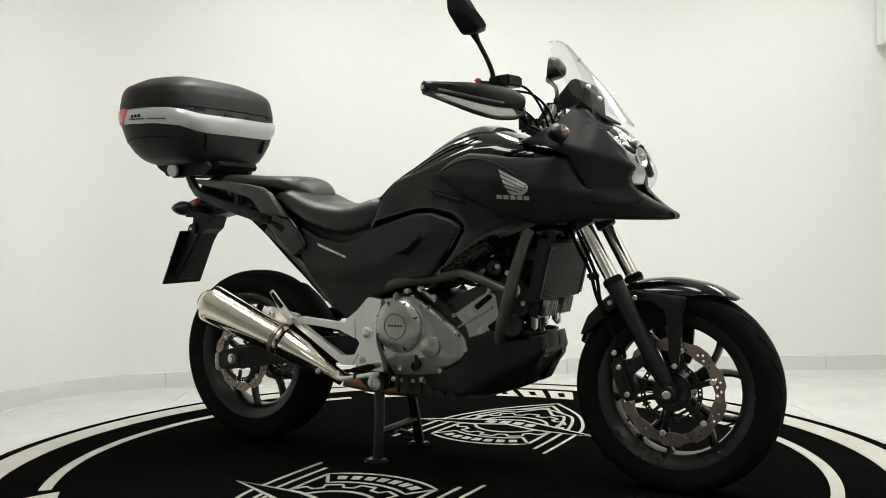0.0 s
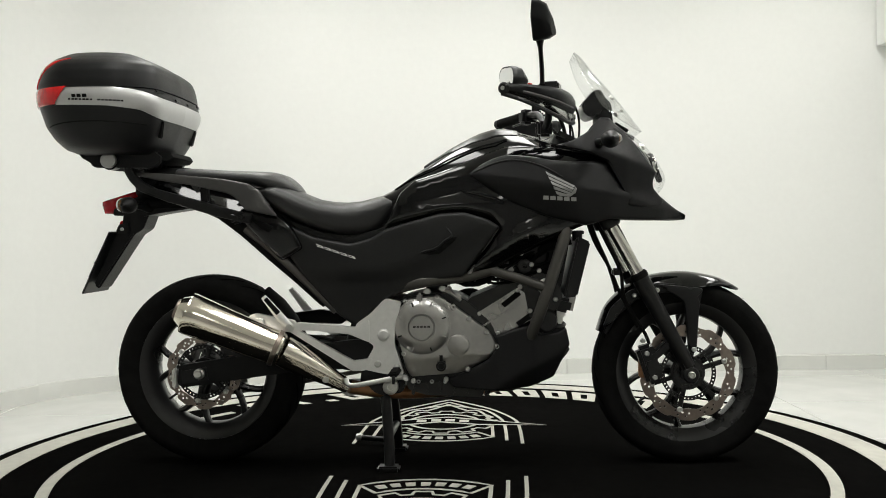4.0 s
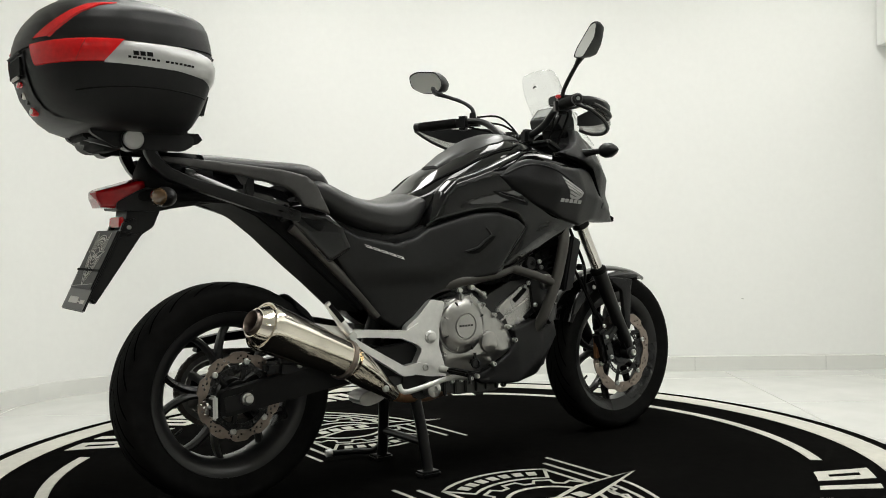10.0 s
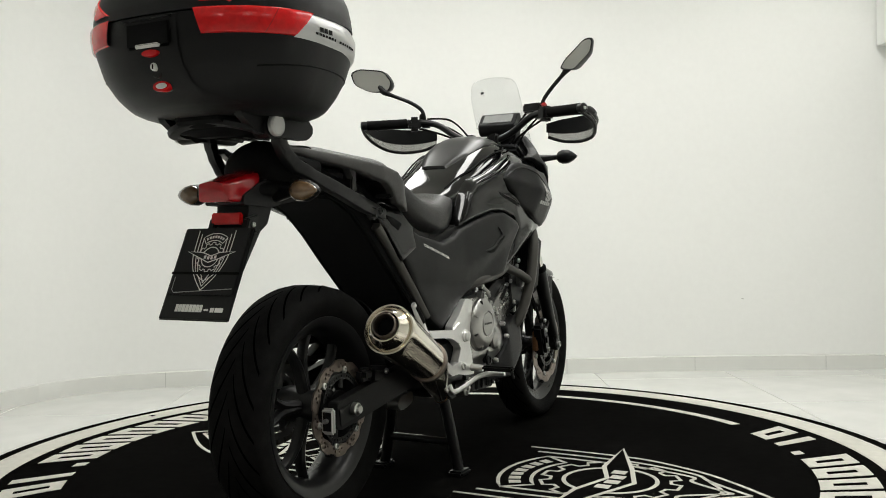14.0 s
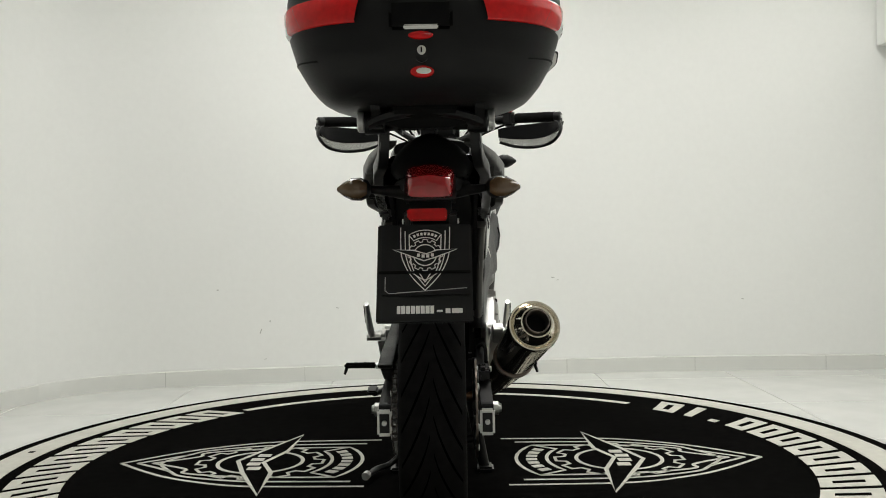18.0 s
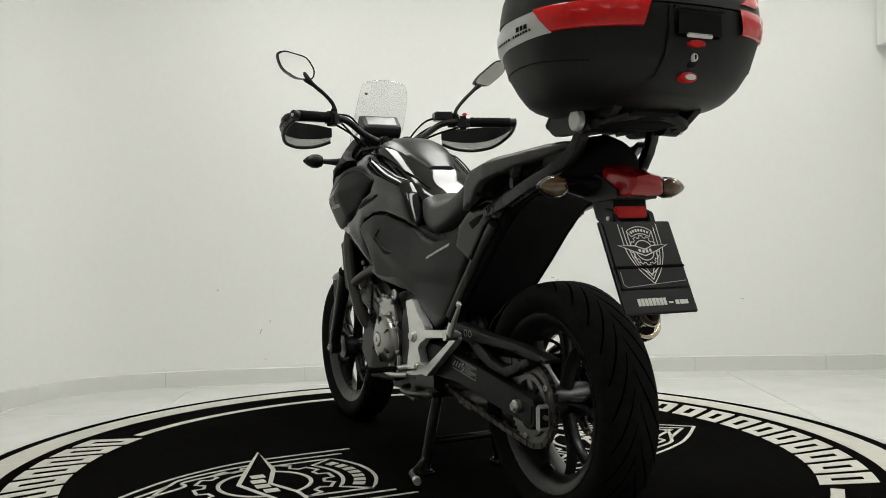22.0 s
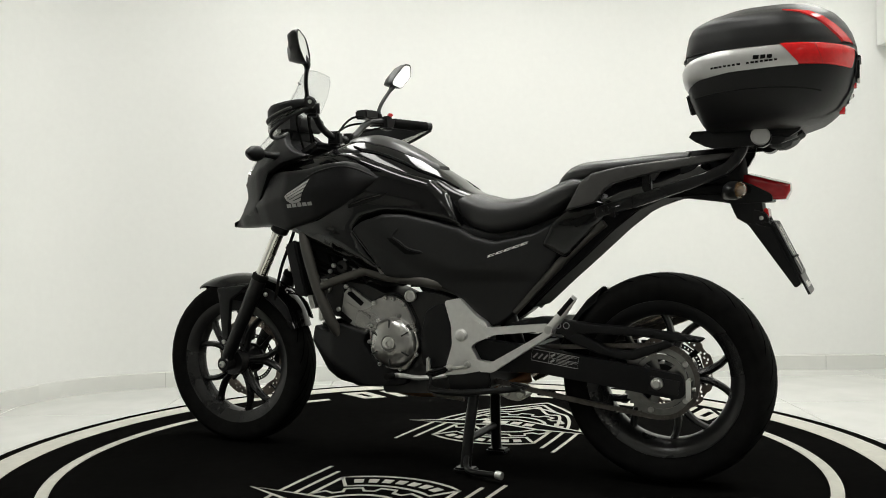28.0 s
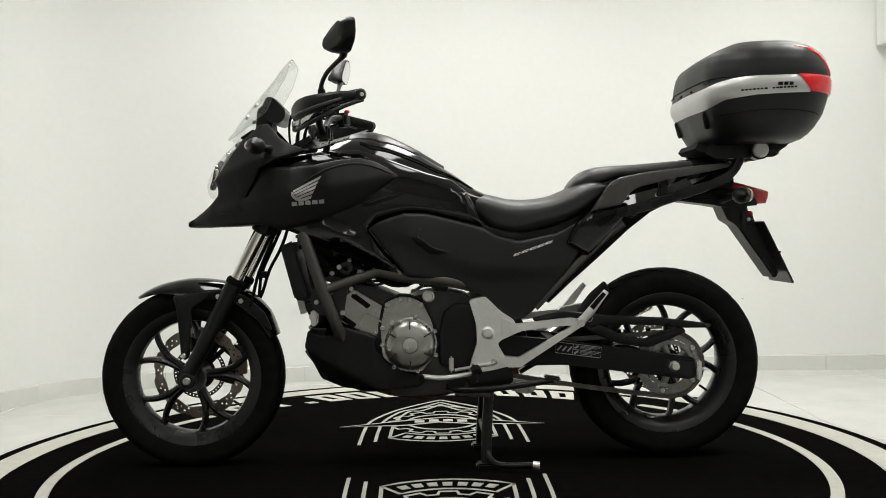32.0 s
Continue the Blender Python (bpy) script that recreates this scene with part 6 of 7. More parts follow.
part("horn", lathe([(0, 0.035), (0.012, 0.038), (0.02, 0.03), (0.022, 0.0)], (0.14, 0.345, 0.47), (1, 0.4, 0), 24), DARK, bike)

# lower cowl
LOWC = [(0.296, 0.456), (0.331, 0.424), (0.385, 0.430), (0.414, 0.442), (0.424, 0.392), (0.374, 0.287), (0.298, 0.262), (0.199, 0.256), (0.060, 0.262), (0.037, 0.286), (0.110, 0.318), (0.170, 0.352), (0.198, 0.395), (0.190, 0.424)]
def low_x(y, z):
    # a crease runs from the rear foot up to the nose
    zc = 0.262 + 0.55 * (y - 0.19)
    return float(np.interp(y, [0.05, 0.2, 0.32, 0.43], [0.150, 0.172, 0.158, 0.105])) - 0.55 * max(0.0, zc - z) - 0.12 * max(0.0, z - zc)


for s in (1, -1):
    part("lower_cowl", panel(LOWC, low_x, 0.06, 0.006, 0.012, s, 0.008), BODY, bike, "matte black lower engine cowl", sharp=50)
    part("cowl_lip", panel([(0.43, 0.376), (0.36, 0.290), (0.24, 0.247), (0.14, 0.250), (0.25, 0.275), (0.34, 0.315), (0.40, 0.385)], lambda y, z: float(np.interp(y, [0.05, 0.2, 0.32, 0.43], [0.140, 0.150, 0.130, 0.085])) - 0.2 * max(0, 0.33 - z), 0.03, 0.006, 0.02, s), GREY_PLASTIC, bike)
part("cowl_floor", loft([[(sx * w, y, z + dz) for sx, dz in ((-1, 0), (1, 0), (1, 0.012), (-1, 0.012))] for y, z, w in ((0.425, 0.385, 0.085), (0.36, 0.292, 0.11), (0.24, 0.25, 0.125), (0.10, 0.253, 0.12))]), MATTE, bike)

# rounded nose closing the lower cowl under the front pipes
nose = []
for z in np.linspace(0.275, 0.445, 12):
    yf = float(np.interp(z, [0.275, 0.30, 0.35, 0.40, 0.445], [0.335, 0.366, 0.402, 0.424, 0.416]))
    w = float(np.interp(z, [0.275, 0.33, 0.40, 0.445], [0.085, 0.100, 0.102, 0.094]))
    plan = [(w * math.copysign(abs(math.sin(u)) ** 0.8, math.sin(u)), yf - 0.060 * (1 - math.cos(u) ** 0.9)) for u in np.linspace(-math.pi / 2 + 0.001, math.pi / 2 - 0.001, 21)]
    nose.append([(x, y, z) for x, y in plan] + [(x * 0.93, y - 0.006, z) for x, y in reversed(plan)])
cn = part("cowl_nose", loft(nose), BODY, bike, "matte black rounded nose of the lower cowl", sharp=50)
part("nose_lip", tube([(x, y + 0.001, z) for x, y, z in nose[-1][:21]], 0.0045, 8), GREY_PLASTIC, cn)
for s in (1, -1):
    for (y0, z0, y1, z1, x) in ((0.395, 0.505, 0.395, 0.455, 0.09), (0.415, 0.53, 0.40, 0.47, 0.04)):
        part("front_bracket", box((s * x, (y0 + y1) / 2, (z0 + z1) / 2), (0.022, 0.018, abs(z0 - z1)), 0.004), BOLT, bike)
    part("regulator_fin", join(*[box((s * (0.03 + 0.016 * k), 0.432, 0.52), (0.005, 0.02, 0.05), 0.001, (-14, 0, 0)) for k in range(5)]), ENGINE_M, bike)

# --- exhaust ---
header = spl([(0.05, 0.37, 0.50), (0.06, 0.375, 0.42), (0.06, 0.31, 0.31), (0.0, 0.20, 0.248), (-0.03, 0.05, 0.228), (0.06, -0.10, 0.236), (0.10, -0.20, 0.250), (0.135, -0.27, 0.268)], 5)
part("exhaust_front_pipe", tube(header[:12], 0.0225, 14), DARK, bike, "dark upper exhaust pipe")
part("exhaust_header", tube(header[11:], 0.022, 14), RUST, bike, "heat-browned exhaust pipe")
A, B = Vector((0.246, -0.748, 0.516)), Vector((0.207, -0.466, 0.392))
ax = (A - B).normalized()
L = (A - B).length
sil = part("silencer", lathe([(0, 0.046), (0.006, 0.052), (0.02, 0.053), (L - 0.03, 0.0645), (L - 0.008, 0.0655), (L, 0.064), (L, 0.060), (L - 0.006, 0.055)], B, ax, 64), POLISHED, bike, "polished steel exhaust silencer")
part("end_cap", lathe([(L - 0.012, 0.0590), (L - 0.008, 0.0575), (L + 0.004, 0.0535), (L + 0.022, 0.0420), (L + 0.026, 0.0395), (L + 0.026, 0.0360), (L + 0.012, 0.0345), (L - 0.012, 0.0345)], B, ax, 64, True), POLISHED, sil)
part("outlet_tube", lathe([(L - 0.010, 0.0310), (L + 0.034, 0.0310), (L + 0.036, 0.0298), (L + 0.036, 0.0282), (L + 0.034, 0.0270), (L - 0.010, 0.0270)], B, ax, 48, True), STEEL, sil)
# Black disc closes the tube and paints the shade of its bore.
part("bore_shade", lathe([(L + 0.004, 0.0), (L + 0.004, 0.0340), (L + 0.001, 0.0340), (L + 0.001, 0.0)], B, ax, 32), DARK_PRINT_SHADE, sil)
part("clamp_band", lathe([(0.012, 0.054), (0.014, 0.0575), (0.026, 0.0578), (0.028, 0.054)], B, ax, 48), STEEL, sil)
cone = [(B + (Vector((0.137, -0.275, 0.268)) - B) * t) for t in (0, 0.15, 0.45, 0.8, 1.0)]
part("exhaust_cone", tube(cone, [0.049, 0.048, 0.040, 0.027, 0.022], 32), POLISHED, bike, "polished tapering exhaust cone")
part("cone_rivet", bolt((0.19, -0.335, 0.298), 0.010, 0.006, 1, 14), BOLT, bike)

# --- footrest hangers ---
for s in (1, -1):
    body = prism(rounded([(-0.098, 0.536), (-0.150, 0.546), (-0.195, 0.500), (-0.242, 0.468), (-0.242, 0.440), (-0.185, 0.398), (-0.215, 0.345), (-0.265, 0.335), (-0.16, 0.312), (-0.095, 0.306), (-0.102, 0.34), (-0.122, 0.40), (-0.120, 0.46)], 0.010), s * 0.140, s * 0.166, 0.006)
    up = prism(rounded([(-0.20, 0.480), (-0.243, 0.458), (-0.42, 0.474), (-0.452, 0.468), (-0.445, 0.450), (-0.383, 0.449), (-0.262, 0.436), (-0.20, 0.41)], 0.006), s * 0.148, s * 0.172, 0.007)
    lo = prism(rounded([(-0.19, 0.36), (-0.215, 0.322), (-0.256, 0.322), (-0.452, 0.447), (-0.445, 0.465), (-0.390, 0.430), (-0.252, 0.352)], 0.006), s * 0.146, s * 0.170, 0.007)
    hg = part("footrest_hanger", join(body, up, lo), ALU, bike, "cast aluminium footrest hanger")
    part("pivot_cap", lathe([(0, 0.020), (0.004, 0.020), (0.006, 0.016), (0.012, 0.015), (0.014, 0.011)], (s * 0.165, -0.155, 0.432), (s, 0, 0), 28), ALU, hg)
    part("hanger_bolt", bolt((s * 0.166, -0.226, 0.440), 0.012, 0.005, s, 14), BOLT, hg)
    part("hanger_bolt", bolt((s * 0.166, -0.175, 0.342), 0.011, 0.006, s, 14), BOLT, hg)
    # folded passenger peg
    pg = part("passenger_peg", tube([(s * 0.185, -0.445, 0.462), (s * 0.19, -0.475, 0.495), (s * 0.192, -0.525, 0.558)], [0.013, 0.014, 0.009], 10, 0.7), ALU, hg, "folded aluminium passenger footrest")
    part("peg_rubber", tube([(s * 0.196, -0.478, 0.505), (s * 0.197, -0.518, 0.552)], [0.009, 0.007], 8, 0.6), RUBBER, hg)
    part("peg_pivot", lathe([(-0.02, 0.012), (0.02, 0.012)], (s * 0.18, -0.445, 0.46), (s, 0, 0), 14), BOLT, hg)
    # rider peg
    part("rider_peg", join(tube([(s * 0.165, -0.115, 0.33), (s * 0.205, -0.113, 0.329)], [0.012, 0.010], 10), ), BOLT, hg)
    rp = part("peg_pad", box((s * 0.255, -0.112, 0.330), (0.10, 0.030, 0.016), 0.005), RUBBER, hg, "black rubber footpeg")
    part("peg_feeler", tube([(s * 0.298, -0.112, 0.325), (s * 0.306, -0.112, 0.302)], [0.006, 0.004], 8), DARK, hg)
    part("swingarm_pivot", lathe([(0, 0.018), (0.012, 0.018), (0.014, 0.012)], (s * 0.13, -0.155, 0.37), (s, 0, 0), 20), BOLT, bike)
rb = part("silencer_bracket", join(prism(rounded([(-0.43, 0.480), (-0.43, 0.450), (-0.50, 0.442), (-0.565, 0.470), (-0.585, 0.492), (-0.56, 0.505), (-0.50, 0.492)], 0.01), 0.150, 0.176, 0.005)), ALU, bike, "aluminium silencer bracket")
part("bracket_bolt", bolt((0.176, -0.540, 0.476), 0.015, 0.010, 1, 16), BOLT, rb)
part("brake_pedal", tube(spl([(0.17, -0.275, 0.300), (0.178, -0.262, 0.278), (0.185, -0.20, 0.286), (0.19, -0.12, 0.302), (0.215, -0.085, 0.308), (0.262, -0.08, 0.310)], 4), 0.008, 10, 0.7), ALU, bike, "aluminium rear brake pedal")
part("pedal_pivot", lathe([(0, 0.024), (0.03, 0.024), (0.034, 0.018), (0.034, 0.010), (0.026, 0.009)], (0.13, -0.138, 0.268), (1, 0, 0), 24), BOLT, bike)
gl = part("gear_lever", tube(spl([(-0.165, -0.10, 0.305), (-0.185, -0.02, 0.296), (-0.19, 0.05, 0.302), (-0.235, 0.055, 0.305)], 4), 0.0075, 8), ALU, bike, "aluminium gear lever")
part("shift_rod", tube([(-0.168, -0.175, 0.335), (-0.172, -0.05, 0.318)], 0.0055, 8), BOLT, gl)
part("gear_lever_tip", tube([(-0.225, 0.055, 0.305), (-0.262, 0.056, 0.306)], 0.010, 10), RUBBER, gl)
part("shift_arm", box((-0.165, -0.04, 0.335), (0.014, 0.014, 0.05), 0.005), BOLT, gl)

# --- swingarm ---
for s in (1, -1):
    sw = part("swingarm", prism(rounded([(-0.16, 0.42), (-0.25, 0.415), (-0.375, 0.402), (-0.815, 0.338), (-0.822, 0.278), (-0.80, 0.268), (-0.40, 0.322), (-0.25, 0.322), (-0.16, 0.34)], 0.012), s * 0.108, s * 0.138, 0.006), BODY, bike, "matte black swingarm")
    part("chain_adjuster", box((s * 0.123, -0.832, 0.296), (0.036, 0.014, 0.064), 0.005), ALU, sw, "silver chain adjuster cap")
    part("adjuster_face", box((s * 0.123, -0.8392, 0.296), (0.024, 0.002, 0.046), 0.0006), DARK, sw)
    part("adjuster_bolt", lathe([(0, 0.006), (0.012, 0.006)], (s * 0.123, -0.838, 0.298), (0, -1, 0), 10), BOLT, sw)
    part("axle_plate", box((s * 0.139, -0.765, 0.306), (0.003, 0.085, 0.042), 0.001, (8, 0, 0)), DARK, sw)
    part("axle_nut", lathe([(0, 0.017), (0.014, 0.017), (0.016, 0.012), (0.022, 0.010)], (s * 0.139, REAR.y, REAR.z), (s, 0, 0), 12), BOLT, sw)
part("swingarm_cross_tube", box((0, -0.37, 0.365), (0.22, 0.06, 0.07), 0.015), MATTE, bike)
part("chain_guard", panel([(-0.300, 0.470), (-0.400, 0.492), (-0.552, 0.474), (-0.721, 0.464), (-0.876, 0.442), (-0.866, 0.431), (-0.78, 0.432), (-0.70, 0.442), (-0.55, 0.446), (-0.49, 0.436), (-0.42, 0.445), (-0.33, 0.440)], lambda y, z: 0.135, 0.03, 0.006, 0.02, -1), BODY, bike, "matte black chain guard")
part("guard_strut", panel([(-0.46, 0.444), (-0.52, 0.446), (-0.600, 0.404), (-0.660, 0.396), (-0.780, 0.436), (-0.792, 0.418), (-0.674, 0.372), (-0.582, 0.384), (-0.49, 0.420)], lambda y, z: 0.136, 0.03, 0.006, 0.02, -1), BODY, bike, "lower strut of the chain guard")
part("rear_hugger", loft([[(w * math.sin(u), -0.75 + (0.325 + 0.004 * (k == 1)) * math.cos(a), 0.311 + (0.325 + 0.004 * (k == 1)) * math.sin(a) - 0.05 * (1 - math.cos(u))) for k in (0, 1) for u in (np.linspace(-1.3, 1.3, 9) if k == 0 else np.linspace(1.3, -1.3, 9))] for a, w in ((radians(20), 0.085), (radians(32), 0.09), (radians(44), 0.09), (radians(54), 0.08))]), UNDER, bike, "dull black inner mudguard over the rear tyre")
for s, c in ((1, (0.115, -0.60, 0.375)),):
    rc = part("rear_caliper", join(box(c, (0.045, 0.10, 0.05), 0.012, (-8, 0, 0)), box((0.118, -0.66, 0.385), (0.03, 0.05, 0.035), 0.01)), DARK, bike, "black rear brake caliper")
    part("caliper_bolt", bolt((0.138, -0.585, 0.385), 0.008, 0.006), BOLT, rc)
    part("rear_brake_hose", tube(spl([(0.13, -0.56, 0.40), (0.13, -0.48, 0.43), (0.12, -0.36, 0.42), (0.11, -0.25, 0.39)], 5), 0.005, 8), RUBBER, bike)
part("shock_absorber", tube([(0, -0.28, 0.36), (0.0, -0.20, 0.62)], 0.03, 16), DARK, bike)
part("linkage_arm", prism(rounded([(-0.225, 0.265), (-0.305, 0.262), (-0.325, 0.238), (-0.30, 0.215), (-0.255, 0.222), (-0.225, 0.235)], 0.015), -0.05, 0.02, 0.008), ENGINE_M, bike, "cast aluminium suspension link")
for y, z in ((-0.255, 0.240), (-0.303, 0.238)):
    part("linkage_bolt", bolt((-0.052, y, z), 0.012, 0.008, -1, 12), BOLT, bike)
part("pivot_block", prism(rounded([(-0.09, 0.31), (-0.23, 0.33), (-0.24, 0.27), (-0.17, 0.235), (-0.10, 0.245)], 0.015), -0.135, 0.125, 0.01), DARK, bike)

# --- stands ---
cs = []
for s in (1, -1):
    cs.append(tube(spl([(s * 0.085, -0.165, 0.262), (s * 0.105, -0.155, 0.16), (s * 0.125, -0.148, 0.05), (s * 0.132, -0.148, 0.012)], 4), 0.017, 12))
    cs.append(box((s * 0.136, -0.150, 0.009), (0.05, 0.07, 0.018), 0.006))
cs.append(tube([(-0.115, -0.15, 0.10), (0.115, -0.15, 0.10)], 0.012, 10))
stand = part("centre_stand", join(*cs), DARK, bike, "black steel centre stand, lowered")
part("stand_lever", tube(spl([(-0.128, -0.15, 0.055), (-0.165, -0.165, 0.026), (-0.20, -0.20, 0.022), (-0.222, -0.295, 0.026)], 5), 0.009, 10), DARK, stand)
part("lever_pad", tube([(-0.222, -0.285, 0.028), (-0.226, -0.305, 0.026)], 0.012, 10), ALU, stand)
ss = part("side_stand", tube(spl([(-0.13, -0.03, 0.258), (-0.165, -0.06, 0.255), (-0.185, -0.16, 0.258), (-0.19, -0.30, 0.275), (-0.19, -0.355, 0.284)], 4), [0.0095] * 17, 10), DARK, bike, "black side stand, folded up")
part("stand_foot", box((-0.195, -0.352, 0.292), (0.03, 0.05, 0.012), 0.004, (10, 0, 0)), DARK, ss)
part("stand_spring", tube([(-0.15, -0.05, 0.242), (-0.165, -0.16, 0.235)], 0.007, 8), CHAIN_M, ss)

# --- writing plate at the tail: a plain card over the plate bracket ---
CARD = pose(-0.012, -1.096, 0.674, -26, 0, 0) @ pose(0, 0, 0, 90, 0, 0)
# card space: x to the right, y up, z out of the face to the rear


def emblem(k, w, z):
    """Shield emblem as plain lines; u runs from the label to the tip. Returns its pieces by name."""
    out = {}
    curves = []
    for tip, hv, u0 in ((1.050, 0.300, 0.215), (0.995, 0.245, 0.262), (0.945, 0.195, 0.315)):
        for sg in (1, -1):
            pts = spl([(u0, sg * hv), (0.45, sg * hv * 0.985), (0.62, sg * hv * 0.93), (0.80, sg * hv * 0.68), (0.92 - (1.05 - tip), sg * hv * 0.40), (tip, 0)], 6)
            curves.append(strip([(a * k, b * k) for a, b in pts], w * 1.05, z))
    curves.append(strip([(a * k, b * k) for a, b in spl([(0.86, 0.10), (0.915, 0.0), (0.86, -0.10)], 4)], w, z))
    out["shield_line"] = curves
    gear = []
    n = 12
    for i in range(n):
        a = 360 / n * i
        for da, r in ((-10, 0.178), (-7, 0.208), (7, 0.208), (10, 0.178)):
            t = radians(a + da)
            gear.append(((0.588 + r * math.cos(t)) * k, r * math.sin(t) * k))
    out["gear_line"] = strip(gear, w, z, True)
    out["circle_line"] = strip([((0.588 + 0.138 * math.cos(t)) * k, 0.138 * math.sin(t) * k) for t in np.linspace(0, 2 * math.pi, 48, endpoint=False)], w * 1.1, z, True)
    star = [(0.513, 0.39), (0.525, 0.14), (0.575, 0.012), (0.525, -0.14), (0.513, -0.39), (0.615, -0.14), (0.665, -0.012), (0.615, 0.14)]
    return out, [(a * k, b * k) for a, b in star]


def emblem_label(k, w, z):
    """Arched name plate of the emblem: its outline and plain bars."""
    o = []
    for r, a0, a1 in ((0.235, 216, 144), (0.335, 144, 216)):
        for a in np.linspace(a0, a1, 10):
            t = radians(a)
            o.append(((0.588 + r * math.cos(t)) * k, r * math.sin(t) * k))
    o = o[:20]
    bars = []
    for i in range(7):
        a = radians(153 + 9 * i)
        da = radians(2.9)
        q = [((0.588 + r * math.cos(a + d)) * k, r * math.sin(a + d) * k) for r, d in ((0.267, -da), (0.303, -da), (0.303, da), (0.267, da))]
        bars.append(flat_poly(q, z))
    return strip(o, w, z, True), bars


def put_emblem(m, k, w, material, parent, h, back):
    lines, star = emblem(k, w, 0)
    for nm, bms in lines.items():
        for bm in bms if isinstance(bms, list) else [bms]:
            part(nm, moved(thick(bm, h), m), material, parent, flat=True)
    # the star lies over the lines: a dark field with a pale border
    bmf = flat_poly(star, h * 1.2)
    bmesh.ops.triangulate(bmf, faces=bmf.faces[:])
    part("star_field", moved(thick(bmf, h * 0.6), m), back, parent, flat=True)
    part("star_line", moved(thick(strip(star, w * 1.3, h * 1.4, True), h * 0.8), m), material, parent, flat=True)
    word = []
    for i in range(4):
        v = (0.085 - 0.056 * i) * k
        u = (0.60 + 0.012 * (1 - abs(i - 1.5))) * k
        word.append(thick(flat_poly([(u - 0.025 * k, v + 0.022 * k), (u - 0.025 * k, v - 0.016 * k), (u + 0.018 * k, v - 0.016 * k), (u + 0.018 * k, v + 0.022 * k)], h * 1.9), h * 0.5))
    for b in word:
        part("word_bar", moved(b, m), material, parent, flat=True)
    ol, bars = emblem_label(k, w, 0)
    part("label_line", moved(thick(ol, h), m), material, parent, flat=True)
    for b in bars:
        part("label_bar", moved(thick(b, h), m), material, parent, flat=True)


board = part("plate_board", moved(box((0, -0.008, 0), (0.200, 0.224, 0.006), 0.0028), CARD), DARK, bike, "black tail board with white bars and a shield emblem")
part("plate_card", moved(box((0.002, 0.020, 0.0045), (0.184, 0.164, 0.004), 0.0018), CARD), MATTE, board, "black display card")
put_emblem(CARD @ pose(0.001, 0.132, 0.0068, 0, 0, -90), 0.174, 0.0020, PRINT_WHITE, board, 0.0004, MATTE)
part("card_border", moved(thick(strip([(-0.082, -0.02), (-0.082, -0.050), (-0.074, -0.057), (0.088, -0.046)], 0.0016, 0.0068), 0.0004), CARD), PRINT_GREY, board, flat=True)
part("rubber_strap", moved(box((0.0, -0.010, 0.0075), (0.192, 0.006, 0.003), 0.001), CARD), RUBBER, board)
x = -0.058
for wdt in (0.009, 0.010, 0.010, 0.010, 0.010, 0.010, 0.010, 0.009):
    part("board_bar", moved(box((x + wdt / 2, -0.092, 0.0035), (wdt - 0.0018, 0.017, 0.0012)), CARD), PRINT_WHITE, board, flat=True)
    x += wdt
for x0, wdt, hh in ((0.025, 0.012, 0.004), (0.043, 0.010, 0.010), (0.056, 0.022, 0.010)):
    part("board_bar", moved(box((x0 + wdt / 2, -0.095, 0.0035), (wdt, hh, 0.0012)), CARD), PRINT_WHITE, board, flat=True)

# --- caution label on the swingarm: white frame and small bars ---
LAB = Matrix.Translation((-0.1395, -0.375, 0.396)) @ Matrix.Rotation(radians(8.0), 4, "X") @ Matrix.Rotation(radians(-90), 4, "Z") @ Matrix.Rotation(radians(90), 4, "X")
lab = [thick(strip([(0, 0), (0.145, 0), (0.145, -0.034), (0, -0.034)], 0.0018, 0, True), 0.0004), thick(strip([(0.055, 0), (0.055, -0.034)], 0.0014), 0.0004), thick(strip([(0.055, -0.017), (0.145, -0.017)], 0.0014), 0.0004)]
for r in range(2):
    lab.append(thick(strip([(0.060, -0.013 - 0.017 * r), (0.072, -0.004 - 0.017 * r)], 0.006), 0.0004))
    for k in range(3):
        lab.append(thick(strip([(0.078, -0.004 - 0.004 * k - 0.017 * r), (0.140 - 0.012 * k, -0.004 - 0.004 * k - 0.017 * r)], 0.0012), 0.0004))
for k in range(3):
    lab.append(thick(strip([(0.006 + 0.016 * k, -0.026), (0.018 + 0.016 * k, -0.010)], 0.005), 0.0004))
part("caution_label", moved(join(*lab), LAB), PRINT_GREY, bike, "small black caution label with white frame and bars", flat=True)
for k in range(2):
    part("guard_mark", moved(thick(strip([(0.009 * math.cos(t), 0.009 * math.sin(t)) for t in np.linspace(0, 2 * math.pi, 20, endpoint=False)], 0.002, 0, True), 0.0004), Matrix.Translation((-0.1385, -0.455 - 0.026 * k, 0.468)) @ Matrix.Rotation(radians(-90), 4, "Z") @ Matrix.Rotation(radians(90), 4, "X")), PRINT_GREY, bike, flat=True)

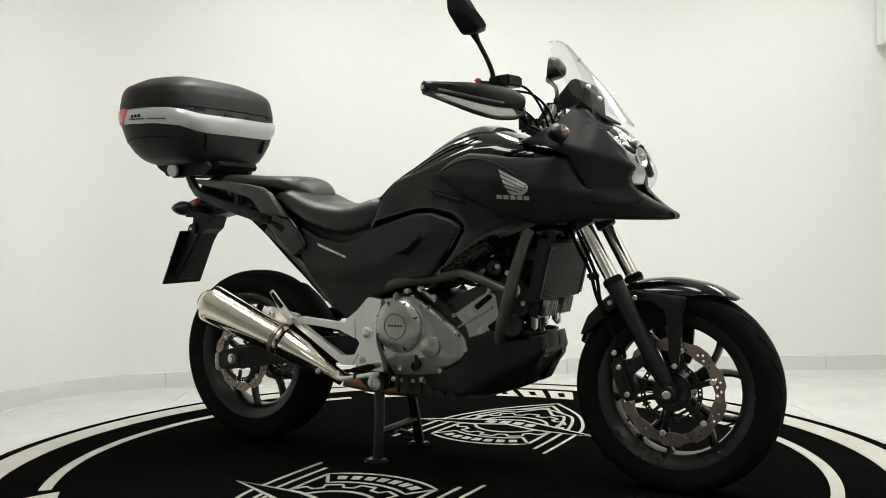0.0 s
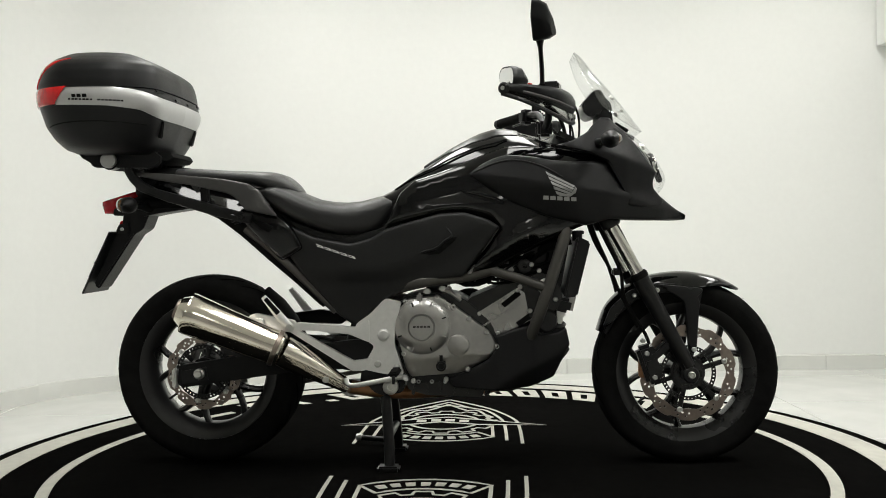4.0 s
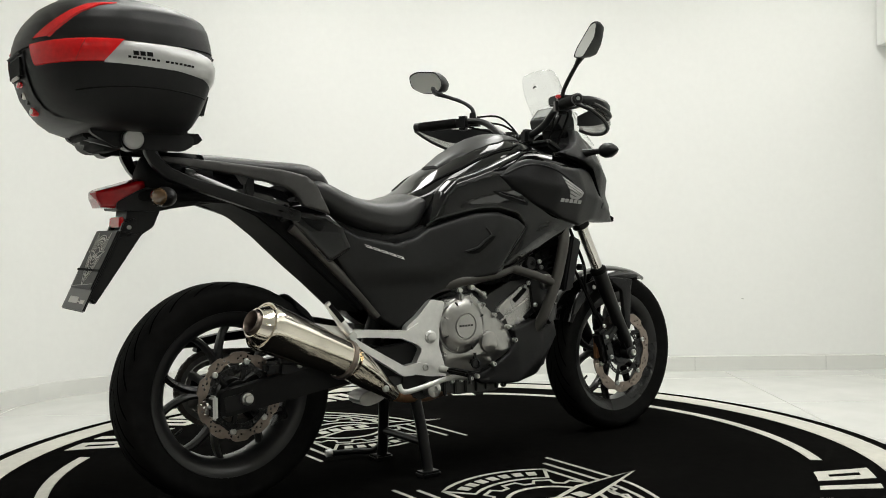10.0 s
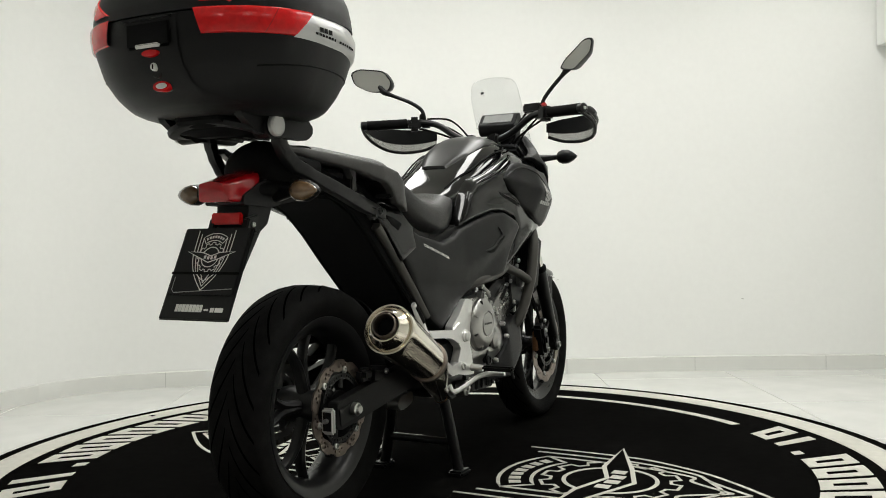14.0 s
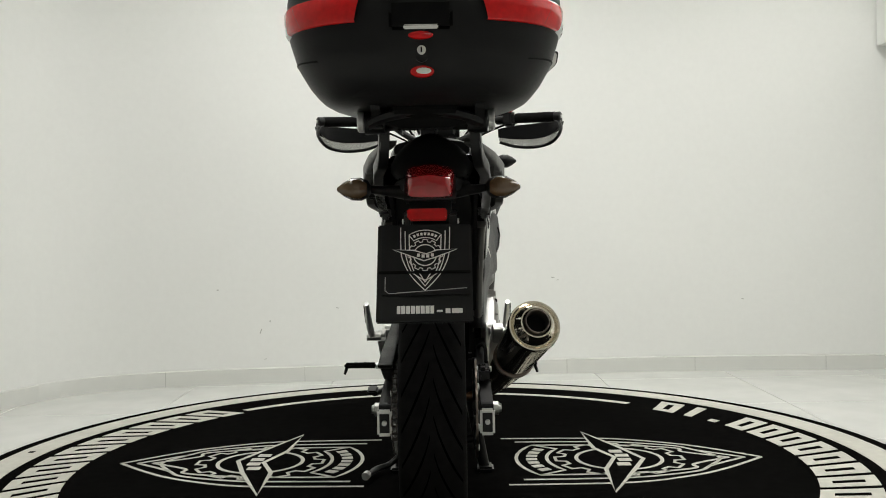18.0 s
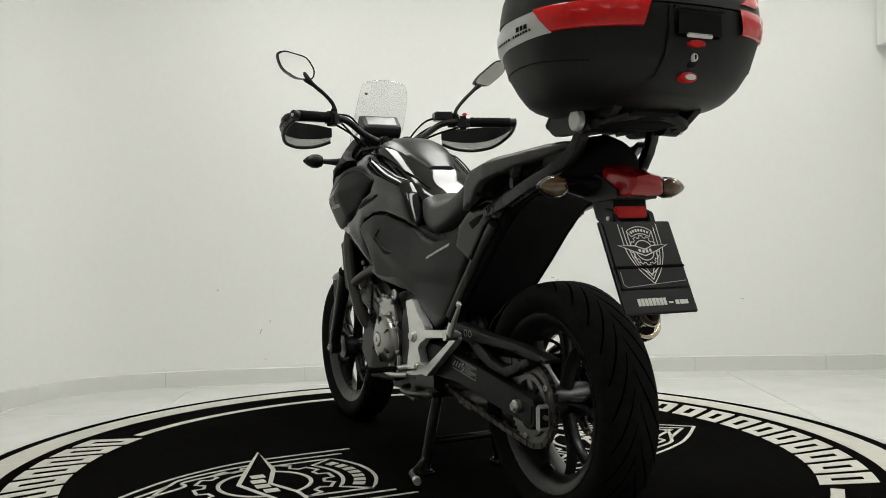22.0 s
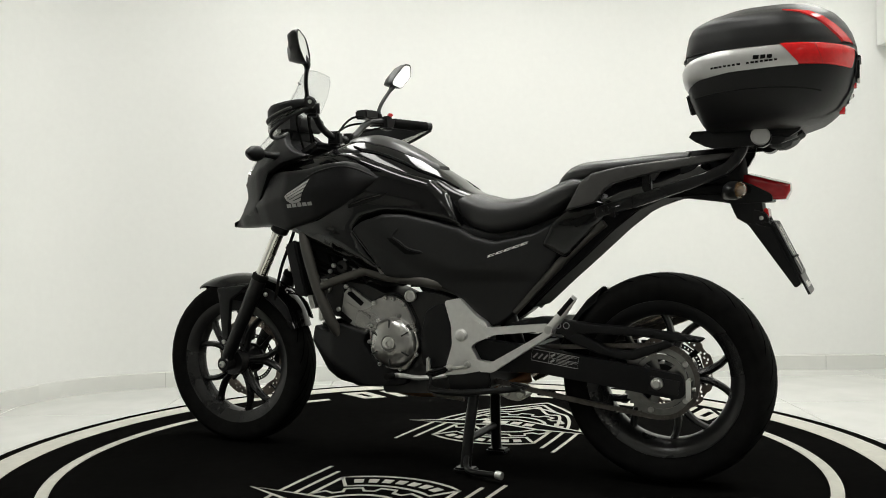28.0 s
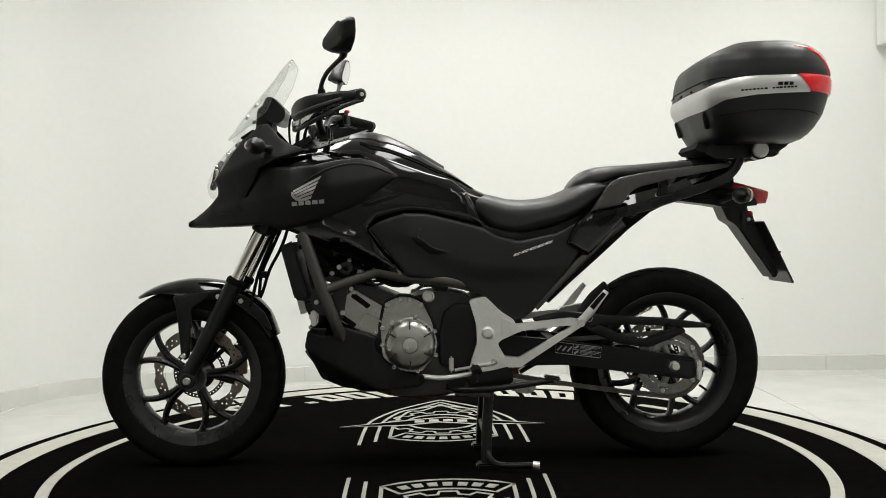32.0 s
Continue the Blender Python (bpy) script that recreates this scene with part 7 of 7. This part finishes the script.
# ---- turntable print ----
for sg in (1, -1):
    m = pose(0, -0.02, 0.0006, 0, 0, 0 if sg > 0 else 180)
    if sg < 0:
        m = pose(0, -0.02, 0.0006) @ pose(0, 0, 0, 0, 0, 180)
    put_emblem(m, 1.0, 0.0115, MAT_WHITE, turntable, 0.0012, MAT_BLACK)


def block(a, da, lean, r0, r1, cut):
    """One plain slanted block of the border's row, with a slot in it."""
    def p(u, v):
        t = radians(a + da * u + lean * v)
        r = r0 + (r1 - r0) * v
        return (r * math.cos(t), r * math.sin(t))
    rects = {0: [(-0.5, 0, 0.5, 0.22), (-0.5, 0.22, -0.14, 0.78), (0.14, 0.22, 0.5, 0.78), (-0.5, 0.78, 0.5, 1)], 1: [(-0.5, 0, 0.5, 1)], 2: [(-0.42, 0, 0.42, 1)], 3: [(-0.2, 0, 0.2, 1)], 4: [(-0.2, 0, 0.2, 0.22)]}[cut]
    bms = []
    for u0, v0, u1, v1 in rects:
        n = 4
        for i in range(n):
            q0, q1 = u0 + (u1 - u0) * i / n, u0 + (u1 - u0) * (i + 1) / n
            bms.append(flat_poly([p(q0, v0), p(q1, v0), p(q1, v1), p(q0, v1)], 0.0006))
    b = join(*bms)
    bmesh.ops.remove_doubles(b, verts=b.verts, dist=1e-5)
    return thick(b, 0.0012)


ROW = [0] * 11 + [4, 3, 0]
for turn in (0, 180):
    for i, cut in enumerate(ROW):
        a = 138.5 + 6.25 * i + turn
        part("border_block", block(a, 5.0, 3.2, 1.165, 1.335, cut), MAT_WHITE, turntable, flat=True)
part("mat_mark", box((-1.43, 0.15, 0.0022), (0.02, 0.02, 0.001)), MAT_BLACK, turntable)


def motions():
    start, rate = -120.38, 6.5957
    seat_on_table = pose(0.0125, 0, 0, 0, 0, 0.38)
    times = [float(t) for t in range(33)]
    walk(turntable, [(t, pose(0, 0, 0, 0, 0, start + rate * t)) for t in times])
    walk(bike, [(t, pose(0, 0, 0, 0, 0, start + rate * t) @ seat_on_table) for t in times])


motions()
